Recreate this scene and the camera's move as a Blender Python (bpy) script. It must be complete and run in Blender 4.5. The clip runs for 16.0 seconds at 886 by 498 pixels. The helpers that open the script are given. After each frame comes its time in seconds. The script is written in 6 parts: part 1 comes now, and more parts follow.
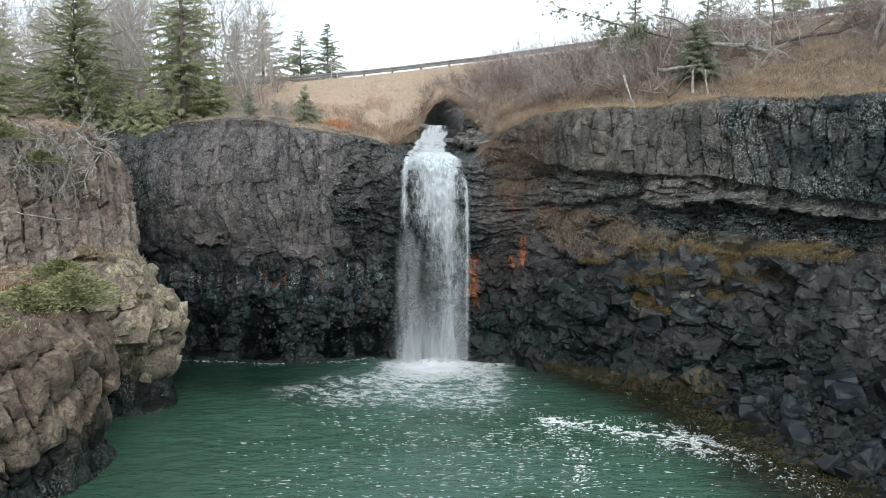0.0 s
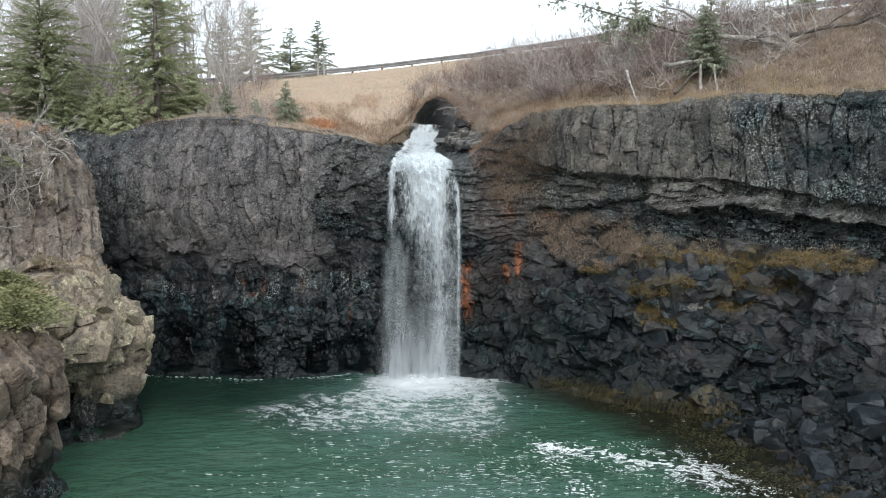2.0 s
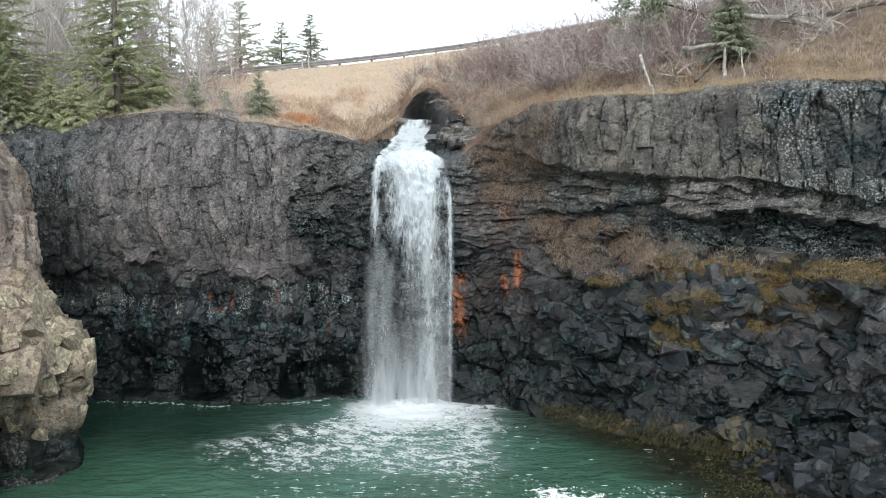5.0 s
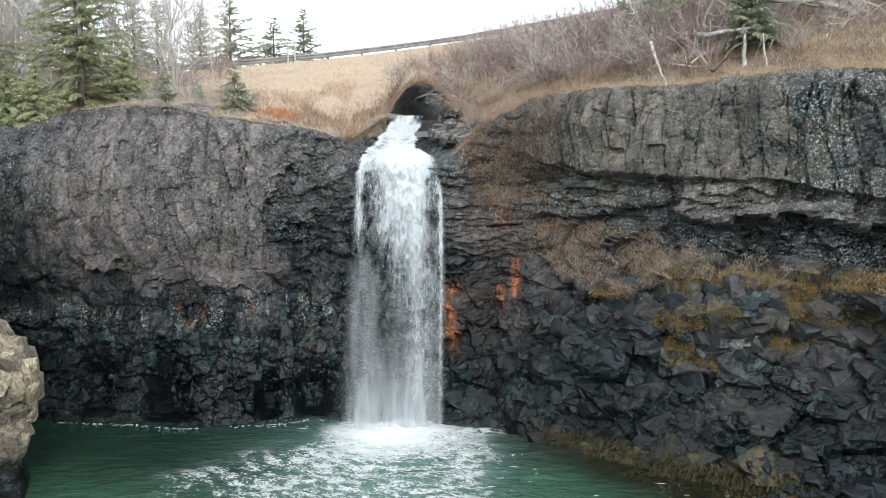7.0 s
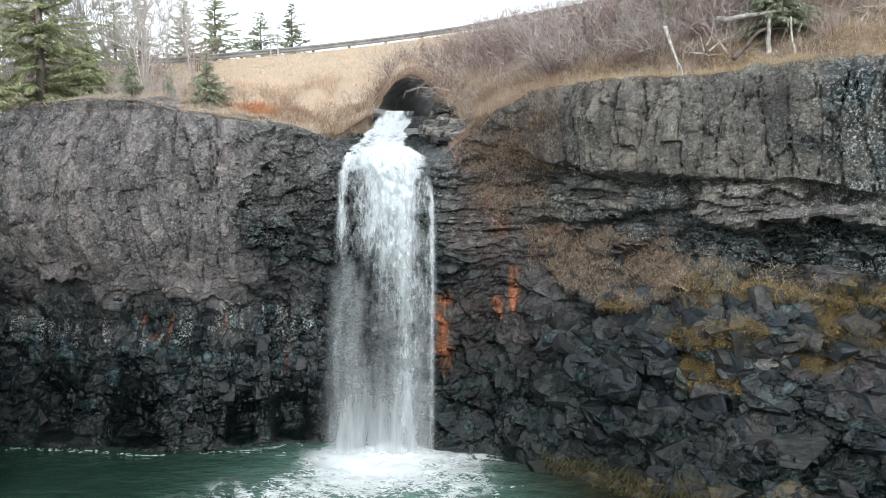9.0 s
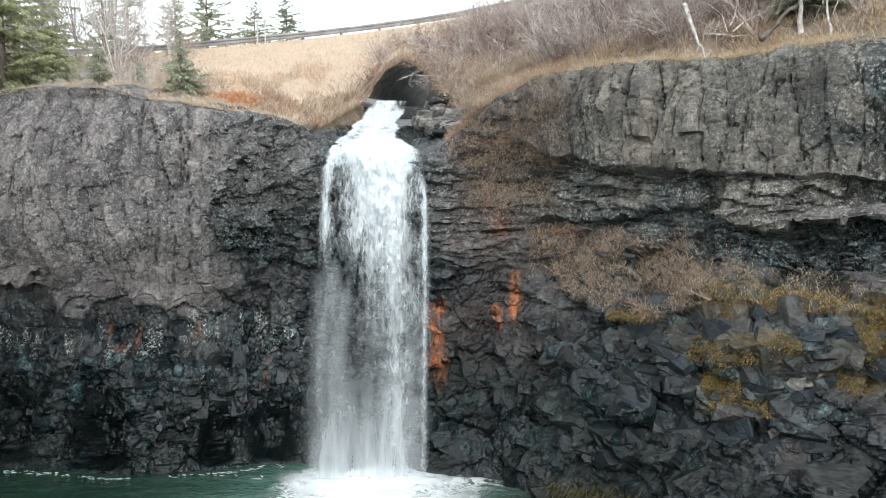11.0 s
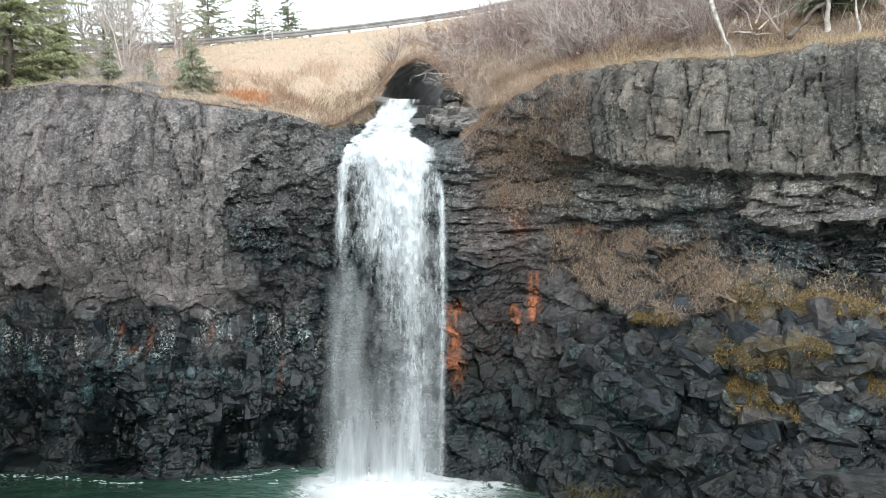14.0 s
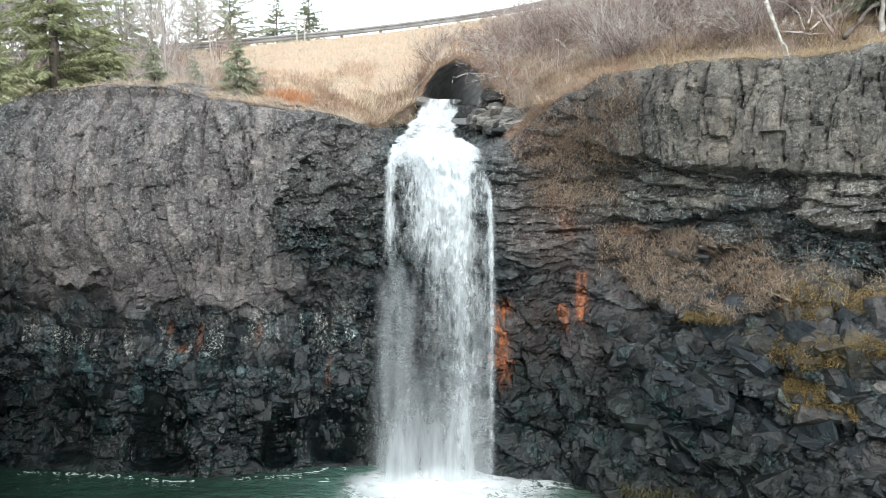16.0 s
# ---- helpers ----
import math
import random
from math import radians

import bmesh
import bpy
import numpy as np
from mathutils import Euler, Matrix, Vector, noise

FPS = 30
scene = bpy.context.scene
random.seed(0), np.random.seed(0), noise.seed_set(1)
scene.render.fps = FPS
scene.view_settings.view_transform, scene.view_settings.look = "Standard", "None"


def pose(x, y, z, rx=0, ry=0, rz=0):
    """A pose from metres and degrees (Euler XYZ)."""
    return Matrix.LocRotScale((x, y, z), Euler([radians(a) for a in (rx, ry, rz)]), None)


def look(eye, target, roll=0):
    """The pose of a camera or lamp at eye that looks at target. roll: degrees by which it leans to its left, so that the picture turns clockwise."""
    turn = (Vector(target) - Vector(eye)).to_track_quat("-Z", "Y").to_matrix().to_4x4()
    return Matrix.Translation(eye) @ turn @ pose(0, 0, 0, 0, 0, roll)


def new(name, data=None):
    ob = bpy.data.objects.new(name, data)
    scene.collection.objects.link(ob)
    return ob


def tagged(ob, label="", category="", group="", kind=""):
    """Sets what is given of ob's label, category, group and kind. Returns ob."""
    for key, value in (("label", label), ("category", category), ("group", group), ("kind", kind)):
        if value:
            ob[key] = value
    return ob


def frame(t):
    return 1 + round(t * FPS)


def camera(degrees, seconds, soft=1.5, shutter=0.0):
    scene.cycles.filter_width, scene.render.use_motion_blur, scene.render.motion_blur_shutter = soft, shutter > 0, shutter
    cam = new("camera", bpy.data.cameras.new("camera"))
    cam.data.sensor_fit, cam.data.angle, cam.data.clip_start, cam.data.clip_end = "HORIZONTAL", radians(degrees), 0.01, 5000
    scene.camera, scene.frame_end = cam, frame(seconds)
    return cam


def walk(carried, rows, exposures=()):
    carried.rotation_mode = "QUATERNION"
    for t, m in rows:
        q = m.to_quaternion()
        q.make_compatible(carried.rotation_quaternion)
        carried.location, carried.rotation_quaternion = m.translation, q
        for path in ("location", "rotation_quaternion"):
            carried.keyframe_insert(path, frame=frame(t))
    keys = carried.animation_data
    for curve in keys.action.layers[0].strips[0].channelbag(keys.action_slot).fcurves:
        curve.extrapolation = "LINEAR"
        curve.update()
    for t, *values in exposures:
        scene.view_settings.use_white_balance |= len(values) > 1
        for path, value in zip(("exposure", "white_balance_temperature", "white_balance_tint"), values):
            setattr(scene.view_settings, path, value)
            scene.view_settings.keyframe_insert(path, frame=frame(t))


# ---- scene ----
cam = camera(55.4, 16.0, soft=1.0)
PATH = [
    (0, (0.39, 0.094, 9.513), (0.361, 2.084, 9.32), -0.2),
    (0.5, (0.467, 0.807, 9.539), (0.439, 2.798, 9.346), -0.2),
    (1, (0.532, 1.514, 9.567), (0.508, 3.504, 9.374), -0.2),
    (1.5, (0.663, 2.214, 9.582), (0.638, 4.205, 9.39), -0.2),
    (2, (0.707, 2.847, 9.576), (0.684, 4.838, 9.384), -0.2),
    (2.5, (0.776, 3.556, 9.578), (0.753, 5.547, 9.386), -0.2),
    (3, (0.786, 4.215, 9.604), (0.767, 6.206, 9.41), -0.2),
    (3.5, (0.948, 4.962, 9.569), (0.924, 6.953, 9.377), -0.3),
    (4, (1.071, 5.714, 9.546), (1.042, 7.704, 9.357), -0.3),
    (6.5, (1.605, 9.478, 9.393), (1.565, 11.469, 9.205), -0.4),
    (7, (1.679, 10.267, 9.422), (1.639, 12.258, 9.236), -0.3),
    (7.5, (1.663, 11.03, 9.424), (1.628, 13.021, 9.241), -0.2),
    (8, (1.678, 11.754, 9.443), (1.646, 13.746, 9.26), -0.3),
    (8.5, (1.672, 12.446, 9.415), (1.644, 14.437, 9.232), -0.3),
    (9, (1.727, 13.145, 9.38), (1.7, 15.136, 9.196), -0.3),
    (11.5, (2.001, 16.093, 9.365), (1.966, 18.083, 9.168), -0.3),
    (12, (2.006, 16.161, 9.357), (1.983, 18.151, 9.16), -0.3),
    (12.5, (1.96, 16.182, 9.37), (1.94, 18.172, 9.173), -0.2),
    (13, (1.802, 16.172, 9.343), (1.785, 18.163, 9.148), -0.2),
    (13.5, (1.617, 16.194, 9.377), (1.595, 18.184, 9.179), -0.2),
    (14, (1.272, 16.181, 9.395), (1.25, 18.171, 9.196), -0.2),
    (14.5, (0.986, 16.148, 9.42), (0.957, 18.138, 9.219), -0.2),
    (15, (0.647, 16.125, 9.396), (0.613, 18.115, 9.197), -0.2),
    (15.5, (0.314, 16.073, 9.429), (0.276, 18.062, 9.228), -0.2),
    (16, (0.002, 16.04, 9.43), (-0.036, 18.03, 9.229), -0.3),
]
walk(cam, [(t, look(eye, target, roll)) for t, eye, target, roll in PATH],
     exposures=[(0, -0.02, 6150, 6), (3.5, 0.2, 6150, 6), (7, 0.47, 6200, 6), (9, 0.5, 6200, 6), (12, 0.72, 6250, 6), (16, 0.72, 6250, 5)])

# ---------------------------------------------------------------- sky, sun, exposure
SUN_ELEV, SUN_AZ = radians(48), radians(150)
world = bpy.data.worlds.new("overcast_sky")
scene.world = world
world.use_nodes = True
wn, wl = world.node_tree.nodes, world.node_tree.links
wn.clear()
w_out = wn.new("ShaderNodeOutputWorld")
w_add = wn.new("ShaderNodeAddShader")
w_sky = wn.new("ShaderNodeTexSky")
w_sky.sky_type, w_sky.sun_disc = "NISHITA", False
w_sky.sun_elevation, w_sky.sun_rotation = SUN_ELEV, SUN_AZ
w_bg = wn.new("ShaderNodeBackground")
w_bg.inputs["Strength"].default_value = 0.05
w_cloud = wn.new("ShaderNodeBackground")
w_cloud.inputs["Color"].default_value = (0.985, 0.99, 1.0, 1)
w_cloud.inputs["Strength"].default_value = 1.2
wl.new(w_sky.outputs["Color"], w_bg.inputs["Color"])
wl.new(w_bg.outputs[0], w_add.inputs[0])
wl.new(w_cloud.outputs[0], w_add.inputs[1])
wl.new(w_add.outputs[0], w_out.inputs["Surface"])

sun_data = bpy.data.lights.new("sun", "SUN")
sun_data.energy, sun_data.angle, sun_data.color = 1.4, radians(14), (1.0, 0.96, 0.91)
sun = new("sun", sun_data)
sun.matrix_world = look((30 * math.sin(SUN_AZ), 30 * math.cos(SUN_AZ), 40), (0, 40, 4))


# ---------------------------------------------------------------- numpy noise
def hash01(ix, iy, iz, seed):
    h = (ix.astype(np.int64) * 374761393 + iy.astype(np.int64) * 668265263 + iz.astype(np.int64) * 2147483647 + seed * 974634777) & 0xFFFFFFFF
    h = ((h ^ (h >> 13)) * 1274126177) & 0xFFFFFFFF
    h = ((h ^ (h >> 16)) * 2246822519) & 0xFFFFFFFF
    return ((h ^ (h >> 15)) & 0xFFFFFF) / float(0x1000000)


def vnoise(x, y, z, seed=0):
    x, y, z = np.broadcast_arrays(np.asarray(x, float), np.asarray(y, float), np.asarray(z, float))
    fx, fy, fz = np.floor(x), np.floor(y), np.floor(z)
    tx, ty, tz = x - fx, y - fy, z - fz
    tx, ty, tz = [t * t * (3 - 2 * t) for t in (tx, ty, tz)]
    out = 0
    for i in (0, 1):
        for j in (0, 1):
            for k in (0, 1):
                w = (tx if i else 1 - tx) * (ty if j else 1 - ty) * (tz if k else 1 - tz)
                out = out + w * hash01(fx + i, fy + j, fz + k, seed)
    return out * 2 - 1


def fbm(x, y, z, seed=0, octaves=4):
    total, amp = 0, 1.0
    for o in range(octaves):
        total = total + amp * vnoise(x * 2 ** o, y * 2 ** o, z * 2 ** o, seed + o * 17)
        amp *= 0.5
    return total


def cells(u, v, su, sv, seed):
    """Cellular pattern: id, offset from the cell's centre (in metres), and distance to the border."""
    gu, gv = np.floor(u / su), np.floor(v / sv)
    best = np.full(u.shape, 1e9)
    second = np.full(u.shape, 1e9)
    cid, du, dv = np.zeros(u.shape), np.zeros(u.shape), np.zeros(u.shape)
    for i in (-1, 0, 1):
        for j in (-1, 0, 1):
            a, b = gu + i, gv + j
            cu = (a + 0.5 + 0.86 * (hash01(a, b, a * 0, seed) - 0.5)) * su
            cv = (b + 0.5 + 0.86 * (hash01(a, b, a * 0, seed + 5) - 0.5)) * sv
            da, db = np.abs(u - cu) / su, np.abs(v - cv) / sv
            d = 0.6 * np.maximum(da, db) + 0.4 * np.hypot(da, db)
            near = d < best
            second = np.where(near, best, np.minimum(second, d))
            cid = np.where(near, hash01(a, b, a * 0, seed + 9), cid)
            du, dv = np.where(near, u - cu, du), np.where(near, v - cv, dv)
            best = np.where(near, d, best)
    return cid, du, dv, second - best


def smooth(a, b, x):
    t = np.clip((np.asarray(x, float) - a) / (b - a), 0, 1)
    return t * t * (3 - 2 * t)


def frac(x):
    return x - np.floor(x)


# ---------------------------------------------------------------- mesh helpers
def mesh_from(name, verts, faces, mats, shade=False, attrs=None):
    me = bpy.data.meshes.new(name)
    me.from_pydata([tuple(v) for v in verts] if not isinstance(verts, np.ndarray) else verts.tolist(), [], faces if not isinstance(faces, np.ndarray) else faces.tolist())
    for m in mats if isinstance(mats, (list, tuple)) else [mats]:
        me.materials.append(m)
    if shade:
        me.polygons.foreach_set("use_smooth", [True] * len(me.polygons))
    for key, values in (attrs or {}).items():
        at = me.attributes.new(key, "FLOAT", "POINT")
        at.data.foreach_set("value", np.asarray(values, dtype=np.float32).ravel())
    me.update()
    return me


def grid_faces(n, m):
    a = np.arange(n * m).reshape(n, m)
    return np.stack([a[:-1, :-1], a[1:, :-1], a[1:, 1:], a[:-1, 1:]], -1).reshape(-1, 4)


def part(name, me, parent, label="", place=None):
    """Links a mesh as one object under a thing or a part."""
    ob = new(name, me)
    ob.parent = parent
    if place is not None:
        ob.matrix_basis = place
    if label:
        ob["label"] = label
    return ob


def thing(name, label, category, group="", kind="", at=(0, 0, 0)):
    ob = new(name)
    ob.empty_display_size = 0.2
    ob.location = at
    return tagged(ob, label, category, group, kind)


# ---------------------------------------------------------------- materials
def material(name, rough=0.8, color=(0.5, 0.5, 0.5), spec=0.4):
    m = bpy.data.materials.new(name)
    m.use_nodes = True
    b = m.node_tree.nodes["Principled BSDF"]
    b.inputs["Base Color"].default_value = (*color, 1)
    b.inputs["Roughness"].default_value = rough
    b.inputs["Specular IOR Level"].default_value = spec
    return m, m.node_tree.nodes, m.node_tree.links, b


def n_noise(N, L, scale, detail=6, rough=0.6, vec=None, stretch=None):
    t = N.new("ShaderNodeTexNoise")
    t.inputs["Scale"].default_value, t.inputs["Detail"].default_value, t.inputs["Roughness"].default_value = scale, detail, rough
    if vec is None:
        c = N.new("ShaderNodeTexCoord")
        vec = c.outputs["Object"]
    if stretch:
        mp = N.new("ShaderNodeMapping")
        mp.inputs["Scale"].default_value = stretch
        L.new(vec, mp.inputs["Vector"])
        vec = mp.outputs["Vector"]
    L.new(vec, t.inputs["Vector"])
    return t.outputs["Fac"]


def n_ramp(N, L, fac, stops):
    r = N.new("ShaderNodeValToRGB")
    while len(r.color_ramp.elements) < len(stops):
        r.color_ramp.elements.new(0.5)
    for e, (p, c) in zip(r.color_ramp.elements, stops):
        e.position = p
        e.color = (*c, 1) if len(c) == 3 else c
    L.new(fac, r.inputs["Fac"])
    return r.outputs["Color"]


def n_mix(N, L, fac, a, b, mode="MIX"):
    x = N.new("ShaderNodeMix")
    x.data_type, x.blend_type = "RGBA", mode
    for sock, val in ((x.inputs[0], fac), (x.inputs[6], a), (x.inputs[7], b)):
        if isinstance(val, (int, float)):
            sock.default_value = val
        elif isinstance(val, tuple):
            sock.default_value = (*val, 1)
        else:
            L.new(val, sock)
    return x.outputs[2]


def n_math(N, L, op, a, b=0.0, clamp=False):
    x = N.new("ShaderNodeMath")
    x.operation, x.use_clamp = op, clamp
    for sock, val in zip(x.inputs, (a, b)):
        if isinstance(val, (int, float)):
            sock.default_value = val
        else:
            L.new(val, sock)
    return x.outputs[0]


def n_attr(N, key):
    a = N.new("ShaderNodeAttribute")
    a.attribute_name = key
    return a.outputs["Fac"]


def n_bump(N, L, b, height, strength=0.5, distance=0.02):
    p = N.new("ShaderNodeBump")
    p.inputs["Strength"].default_value, p.inputs["Distance"].default_value = strength, distance
    L.new(height, p.inputs["Height"])
    L.new(p.outputs["Normal"], b.inputs["Normal"])


def wobbled(N, L, amount=0.35, scale=2.5):
    """Object coordinates, slightly warped, so that joints run unevenly."""
    c = N.new("ShaderNodeTexCoord")
    nz = N.new("ShaderNodeTexNoise")
    nz.inputs["Scale"].default_value, nz.inputs["Detail"].default_value = scale, 3
    L.new(c.outputs["Object"], nz.inputs["Vector"])
    s = N.new("ShaderNodeVectorMath")
    s.operation = "MULTIPLY_ADD"
    s.inputs[1].default_value = (amount, amount, amount)
    L.new(nz.outputs["Color"], s.inputs[0])
    L.new(c.outputs["Object"], s.inputs[2])
    return s.outputs[0]


def facets(N, L, vec, scale, stretch=(1, 1, 1)):
    """Broken facets: the distance from each facet's middle, and a random grey for each."""
    mp = N.new("ShaderNodeMapping")
    mp.inputs["Scale"].default_value = stretch
    L.new(vec, mp.inputs["Vector"])
    v = N.new("ShaderNodeTexVoronoi")
    v.feature, v.distance = "F1", "CHEBYCHEV"
    v.inputs["Scale"].default_value = scale
    L.new(mp.outputs["Vector"], v.inputs["Vector"])
    bw = N.new("ShaderNodeRGBToBW")
    L.new(v.outputs["Color"], bw.inputs[0])
    return v.outputs["Distance"], bw.outputs[0]


def cracks(N, L, vec, scale, stretch, width):
    """Joints that come and go: 0 in the joint, 1 beside it."""
    mp = N.new("ShaderNodeMapping")
    mp.inputs["Scale"].default_value = stretch
    L.new(vec, mp.inputs["Vector"])
    v = N.new("ShaderNodeTexVoronoi")
    v.feature = "DISTANCE_TO_EDGE"
    v.inputs["Scale"].default_value = scale
    L.new(mp.outputs["Vector"], v.inputs["Vector"])
    gap = n_math(N, L, "MULTIPLY", n_math(N, L, "MAXIMUM", n_math(N, L, "SUBTRACT", n_noise(N, L, scale * 0.7, 4, 0.6), 0.40), 0.0), 1.6)
    e = n_math(N, L, "DIVIDE", n_math(N, L, "ADD", v.outputs["Distance"], gap), width * scale, True)
    return e


def rock_relief(N, L, b, deep=0.16):
    """Broken edges, joints and grain at three sizes. Gives the two sets of facet greys and the joints."""
    vec = wobbled(N, L)
    d1, g1 = facets(N, L, vec, 2.6, (1, 1, 0.8))
    d2, g2 = facets(N, L, vec, 7.0, (1, 1, 1.3))
    d3, g3 = facets(N, L, wobbled(N, L, 0.12, 6.0), 17.0, (1, 1, 1.4))
    bent = wobbled(N, L, 0.5, 1.6)
    j1, j2 = cracks(N, L, bent, 1.7, (1, 1, 0.3), 0.03), cracks(N, L, bent, 5.0, (1, 1, 0.55), 0.010)
    joint = n_math(N, L, "MULTIPLY", j1, j2)
    j3 = cracks(N, L, wobbled(N, L, 0.25, 2.0), 1.3, (0.6, 0.6, 5.0), 0.05)
    joint = n_math(N, L, "ADD", joint, n_math(N, L, "MULTIPLY", n_attr(N, "bed"), n_math(N, L, "SUBTRACT", j3, joint)))
    a = n_noise(N, L, 5.0, 9, 0.72)
    d = n_noise(N, L, 26.0, 4, 0.7)
    hgt = n_math(N, L, "ADD", n_math(N, L, "MULTIPLY", a, 0.3), n_math(N, L, "MULTIPLY", d, 0.16))
    hgt = n_math(N, L, "ADD", hgt, n_math(N, L, "ADD", n_math(N, L, "MULTIPLY", g1, 0.5), n_math(N, L, "MULTIPLY", g2, 0.32)))
    hgt = n_math(N, L, "SUBTRACT", hgt, n_math(N, L, "ADD", n_math(N, L, "MULTIPLY", d1, 0.5), n_math(N, L, "MULTIPLY", d2, 0.4)))
    hgt = n_math(N, L, "ADD", hgt, n_math(N, L, "MULTIPLY", joint, 0.35))
    hgt = n_math(N, L, "ADD", hgt, n_math(N, L, "MULTIPLY", g3, 0.13))
    n_bump(N, L, b, hgt, 1.0, deep)
    return g1, n_math(N, L, "ADD", n_math(N, L, "MULTIPLY", g2, 0.5), n_math(N, L, "MULTIPLY", g3, 0.5)), joint


def rock_material(name, dry_a, dry_b, wet_c=(0.0070, 0.0118, 0.0132), bump=0.085):
    m, N, L, b = material(name, 0.85)
    g1, g2, joint = rock_relief(N, L, b, bump)
    big = n_noise(N, L, 0.55, 4, 0.6)
    streak = n_noise(N, L, 1.0, 5, 0.6, None, (2.2, 2.2, 0.3))
    fine = n_noise(N, L, 9.0, 8, 0.7)
    speck = n_noise(N, L, 38.0, 4, 0.7)
    col = n_mix(N, L, big, dry_a, dry_b)
    col = n_mix(N, L, 0.85, col, n_ramp(N, L, streak, [(0.32, (0.38, 0.38, 0.4)), (0.5, (0.85, 0.84, 0.83)), (0.68, (1.2, 1.15, 1.12))]), "MULTIPLY")
    col = n_mix(N, L, 0.6, col, n_ramp(N, L, fine, [(0.3, (0.25, 0.25, 0.26)), (0.48, (0.8, 0.79, 0.79)), (0.7, (1.3, 1.25, 1.2))]), "MULTIPLY")
    col = n_mix(N, L, 0.55, col, n_ramp(N, L, speck, [(0.36, (0.45, 0.45, 0.46)), (0.5, (0.95, 0.95, 0.95)), (0.64, (1.75, 1.7, 1.65))]), "MULTIPLY")
    tone = n_attr(N, "tone")
    chip = n_math(N, L, "ADD", n_math(N, L, "MULTIPLY", g1, 0.5), n_math(N, L, "MULTIPLY", g2, 0.5))
    col = n_mix(N, L, 0.7, col, n_ramp(N, L, chip, [(0.3, (0.45, 0.45, 0.46)), (0.5, (0.95, 0.95, 0.95)), (0.7, (1.6, 1.57, 1.52))]), "MULTIPLY")
    col = n_mix(N, L, 0.8, col, n_ramp(N, L, tone, [(0.0, (0.5, 0.5, 0.52)), (0.5, (0.85, 0.84, 0.83)), (1.0, (1.25, 1.2, 1.15))]), "MULTIPLY")
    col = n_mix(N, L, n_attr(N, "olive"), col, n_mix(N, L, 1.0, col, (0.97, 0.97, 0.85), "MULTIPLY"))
    warm = n_attr(N, "warm")
    col = n_mix(N, L, warm, col, n_ramp(N, L, fine, [(0.3, (0.022, 0.0125, 0.010)), (0.52, (0.068, 0.037, 0.027)), (0.75, (0.155, 0.098, 0.076))]))
    wet = n_attr(N, "wet")
    # pale flecks and facets put the glints of wet rock into its colour
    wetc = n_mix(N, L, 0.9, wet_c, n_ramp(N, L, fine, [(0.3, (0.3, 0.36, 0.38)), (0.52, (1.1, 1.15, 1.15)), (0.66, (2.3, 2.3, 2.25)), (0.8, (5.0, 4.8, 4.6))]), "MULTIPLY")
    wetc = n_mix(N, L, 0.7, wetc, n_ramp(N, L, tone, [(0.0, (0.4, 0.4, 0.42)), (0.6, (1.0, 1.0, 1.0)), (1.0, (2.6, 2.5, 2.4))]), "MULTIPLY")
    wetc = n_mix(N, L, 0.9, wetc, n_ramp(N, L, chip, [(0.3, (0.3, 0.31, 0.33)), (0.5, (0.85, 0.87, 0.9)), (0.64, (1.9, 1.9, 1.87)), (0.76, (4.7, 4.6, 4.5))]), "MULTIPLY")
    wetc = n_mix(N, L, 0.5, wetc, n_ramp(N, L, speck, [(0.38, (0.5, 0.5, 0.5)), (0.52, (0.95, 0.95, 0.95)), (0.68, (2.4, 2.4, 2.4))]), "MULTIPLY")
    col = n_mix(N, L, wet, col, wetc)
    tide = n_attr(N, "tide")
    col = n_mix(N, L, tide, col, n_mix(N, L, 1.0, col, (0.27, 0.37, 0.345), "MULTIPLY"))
    rust = n_math(N, L, "MULTIPLY", n_attr(N, "rust"), n_ramp(N, L, n_noise(N, L, 3.5, 6, 0.6, None, (2.4, 2.4, 0.3)), [(0.38, (0.0, 0.0, 0.0)), (0.56, (1, 1, 1))]), True)
    col = n_mix(N, L, rust, col, n_ramp(N, L, fine, [(0.3, (0.10, 0.028, 0.012)), (0.5, (0.34, 0.105, 0.035)), (0.7, (0.5, 0.20, 0.08))]))
    lattr = n_attr(N, "lichen")
    lich = n_math(N, L, "MULTIPLY", lattr, n_ramp(N, L, n_noise(N, L, 11.0, 8, 0.8), [(0.53, (0, 0, 0)), (0.58, (1, 1, 1))]), True)
    spots = n_math(N, L, "MULTIPLY", n_ramp(N, L, n_noise(N, L, 14.0, 4, 0.65), [(0.555, (0, 0, 0)), (0.61, (1, 1, 1))]), n_ramp(N, L, n_noise(N, L, 1.8, 5, 0.7, None, (1.3, 1.3, 0.55)), [(0.49, (0, 0, 0)), (0.6, (1, 1, 1))]))
    spots = n_math(N, L, "MULTIPLY", spots, n_math(N, L, "MINIMUM", n_math(N, L, "MULTIPLY", lattr, 1.6), 0.9))
    col = n_mix(N, L, n_math(N, L, "MAXIMUM", lich, spots), col, (0.46, 0.47, 0.43))
    moss = n_math(N, L, "MULTIPLY", n_attr(N, "moss"), n_ramp(N, L, n_noise(N, L, 5.0, 8, 0.7), [(0.42, (0, 0, 0)), (0.56, (1, 1, 1))]), True)
    col = n_mix(N, L, moss, col, n_ramp(N, L, speck, [(0.3, (0.05, 0.04, 0.014)), (0.7, (0.17, 0.115, 0.04))]))
    col = n_mix(N, L, 0.9, col, n_ramp(N, L, joint, [(0.0, (0.3, 0.3, 0.31)), (0.9, (1, 1, 1))]), "MULTIPLY")
    rg = n_math(N, L, "MULTIPLY_ADD", wet, -0.62)
    N[rg.node.name].inputs[2].default_value = 0.88
    L.new(rg, b.inputs["Roughness"])
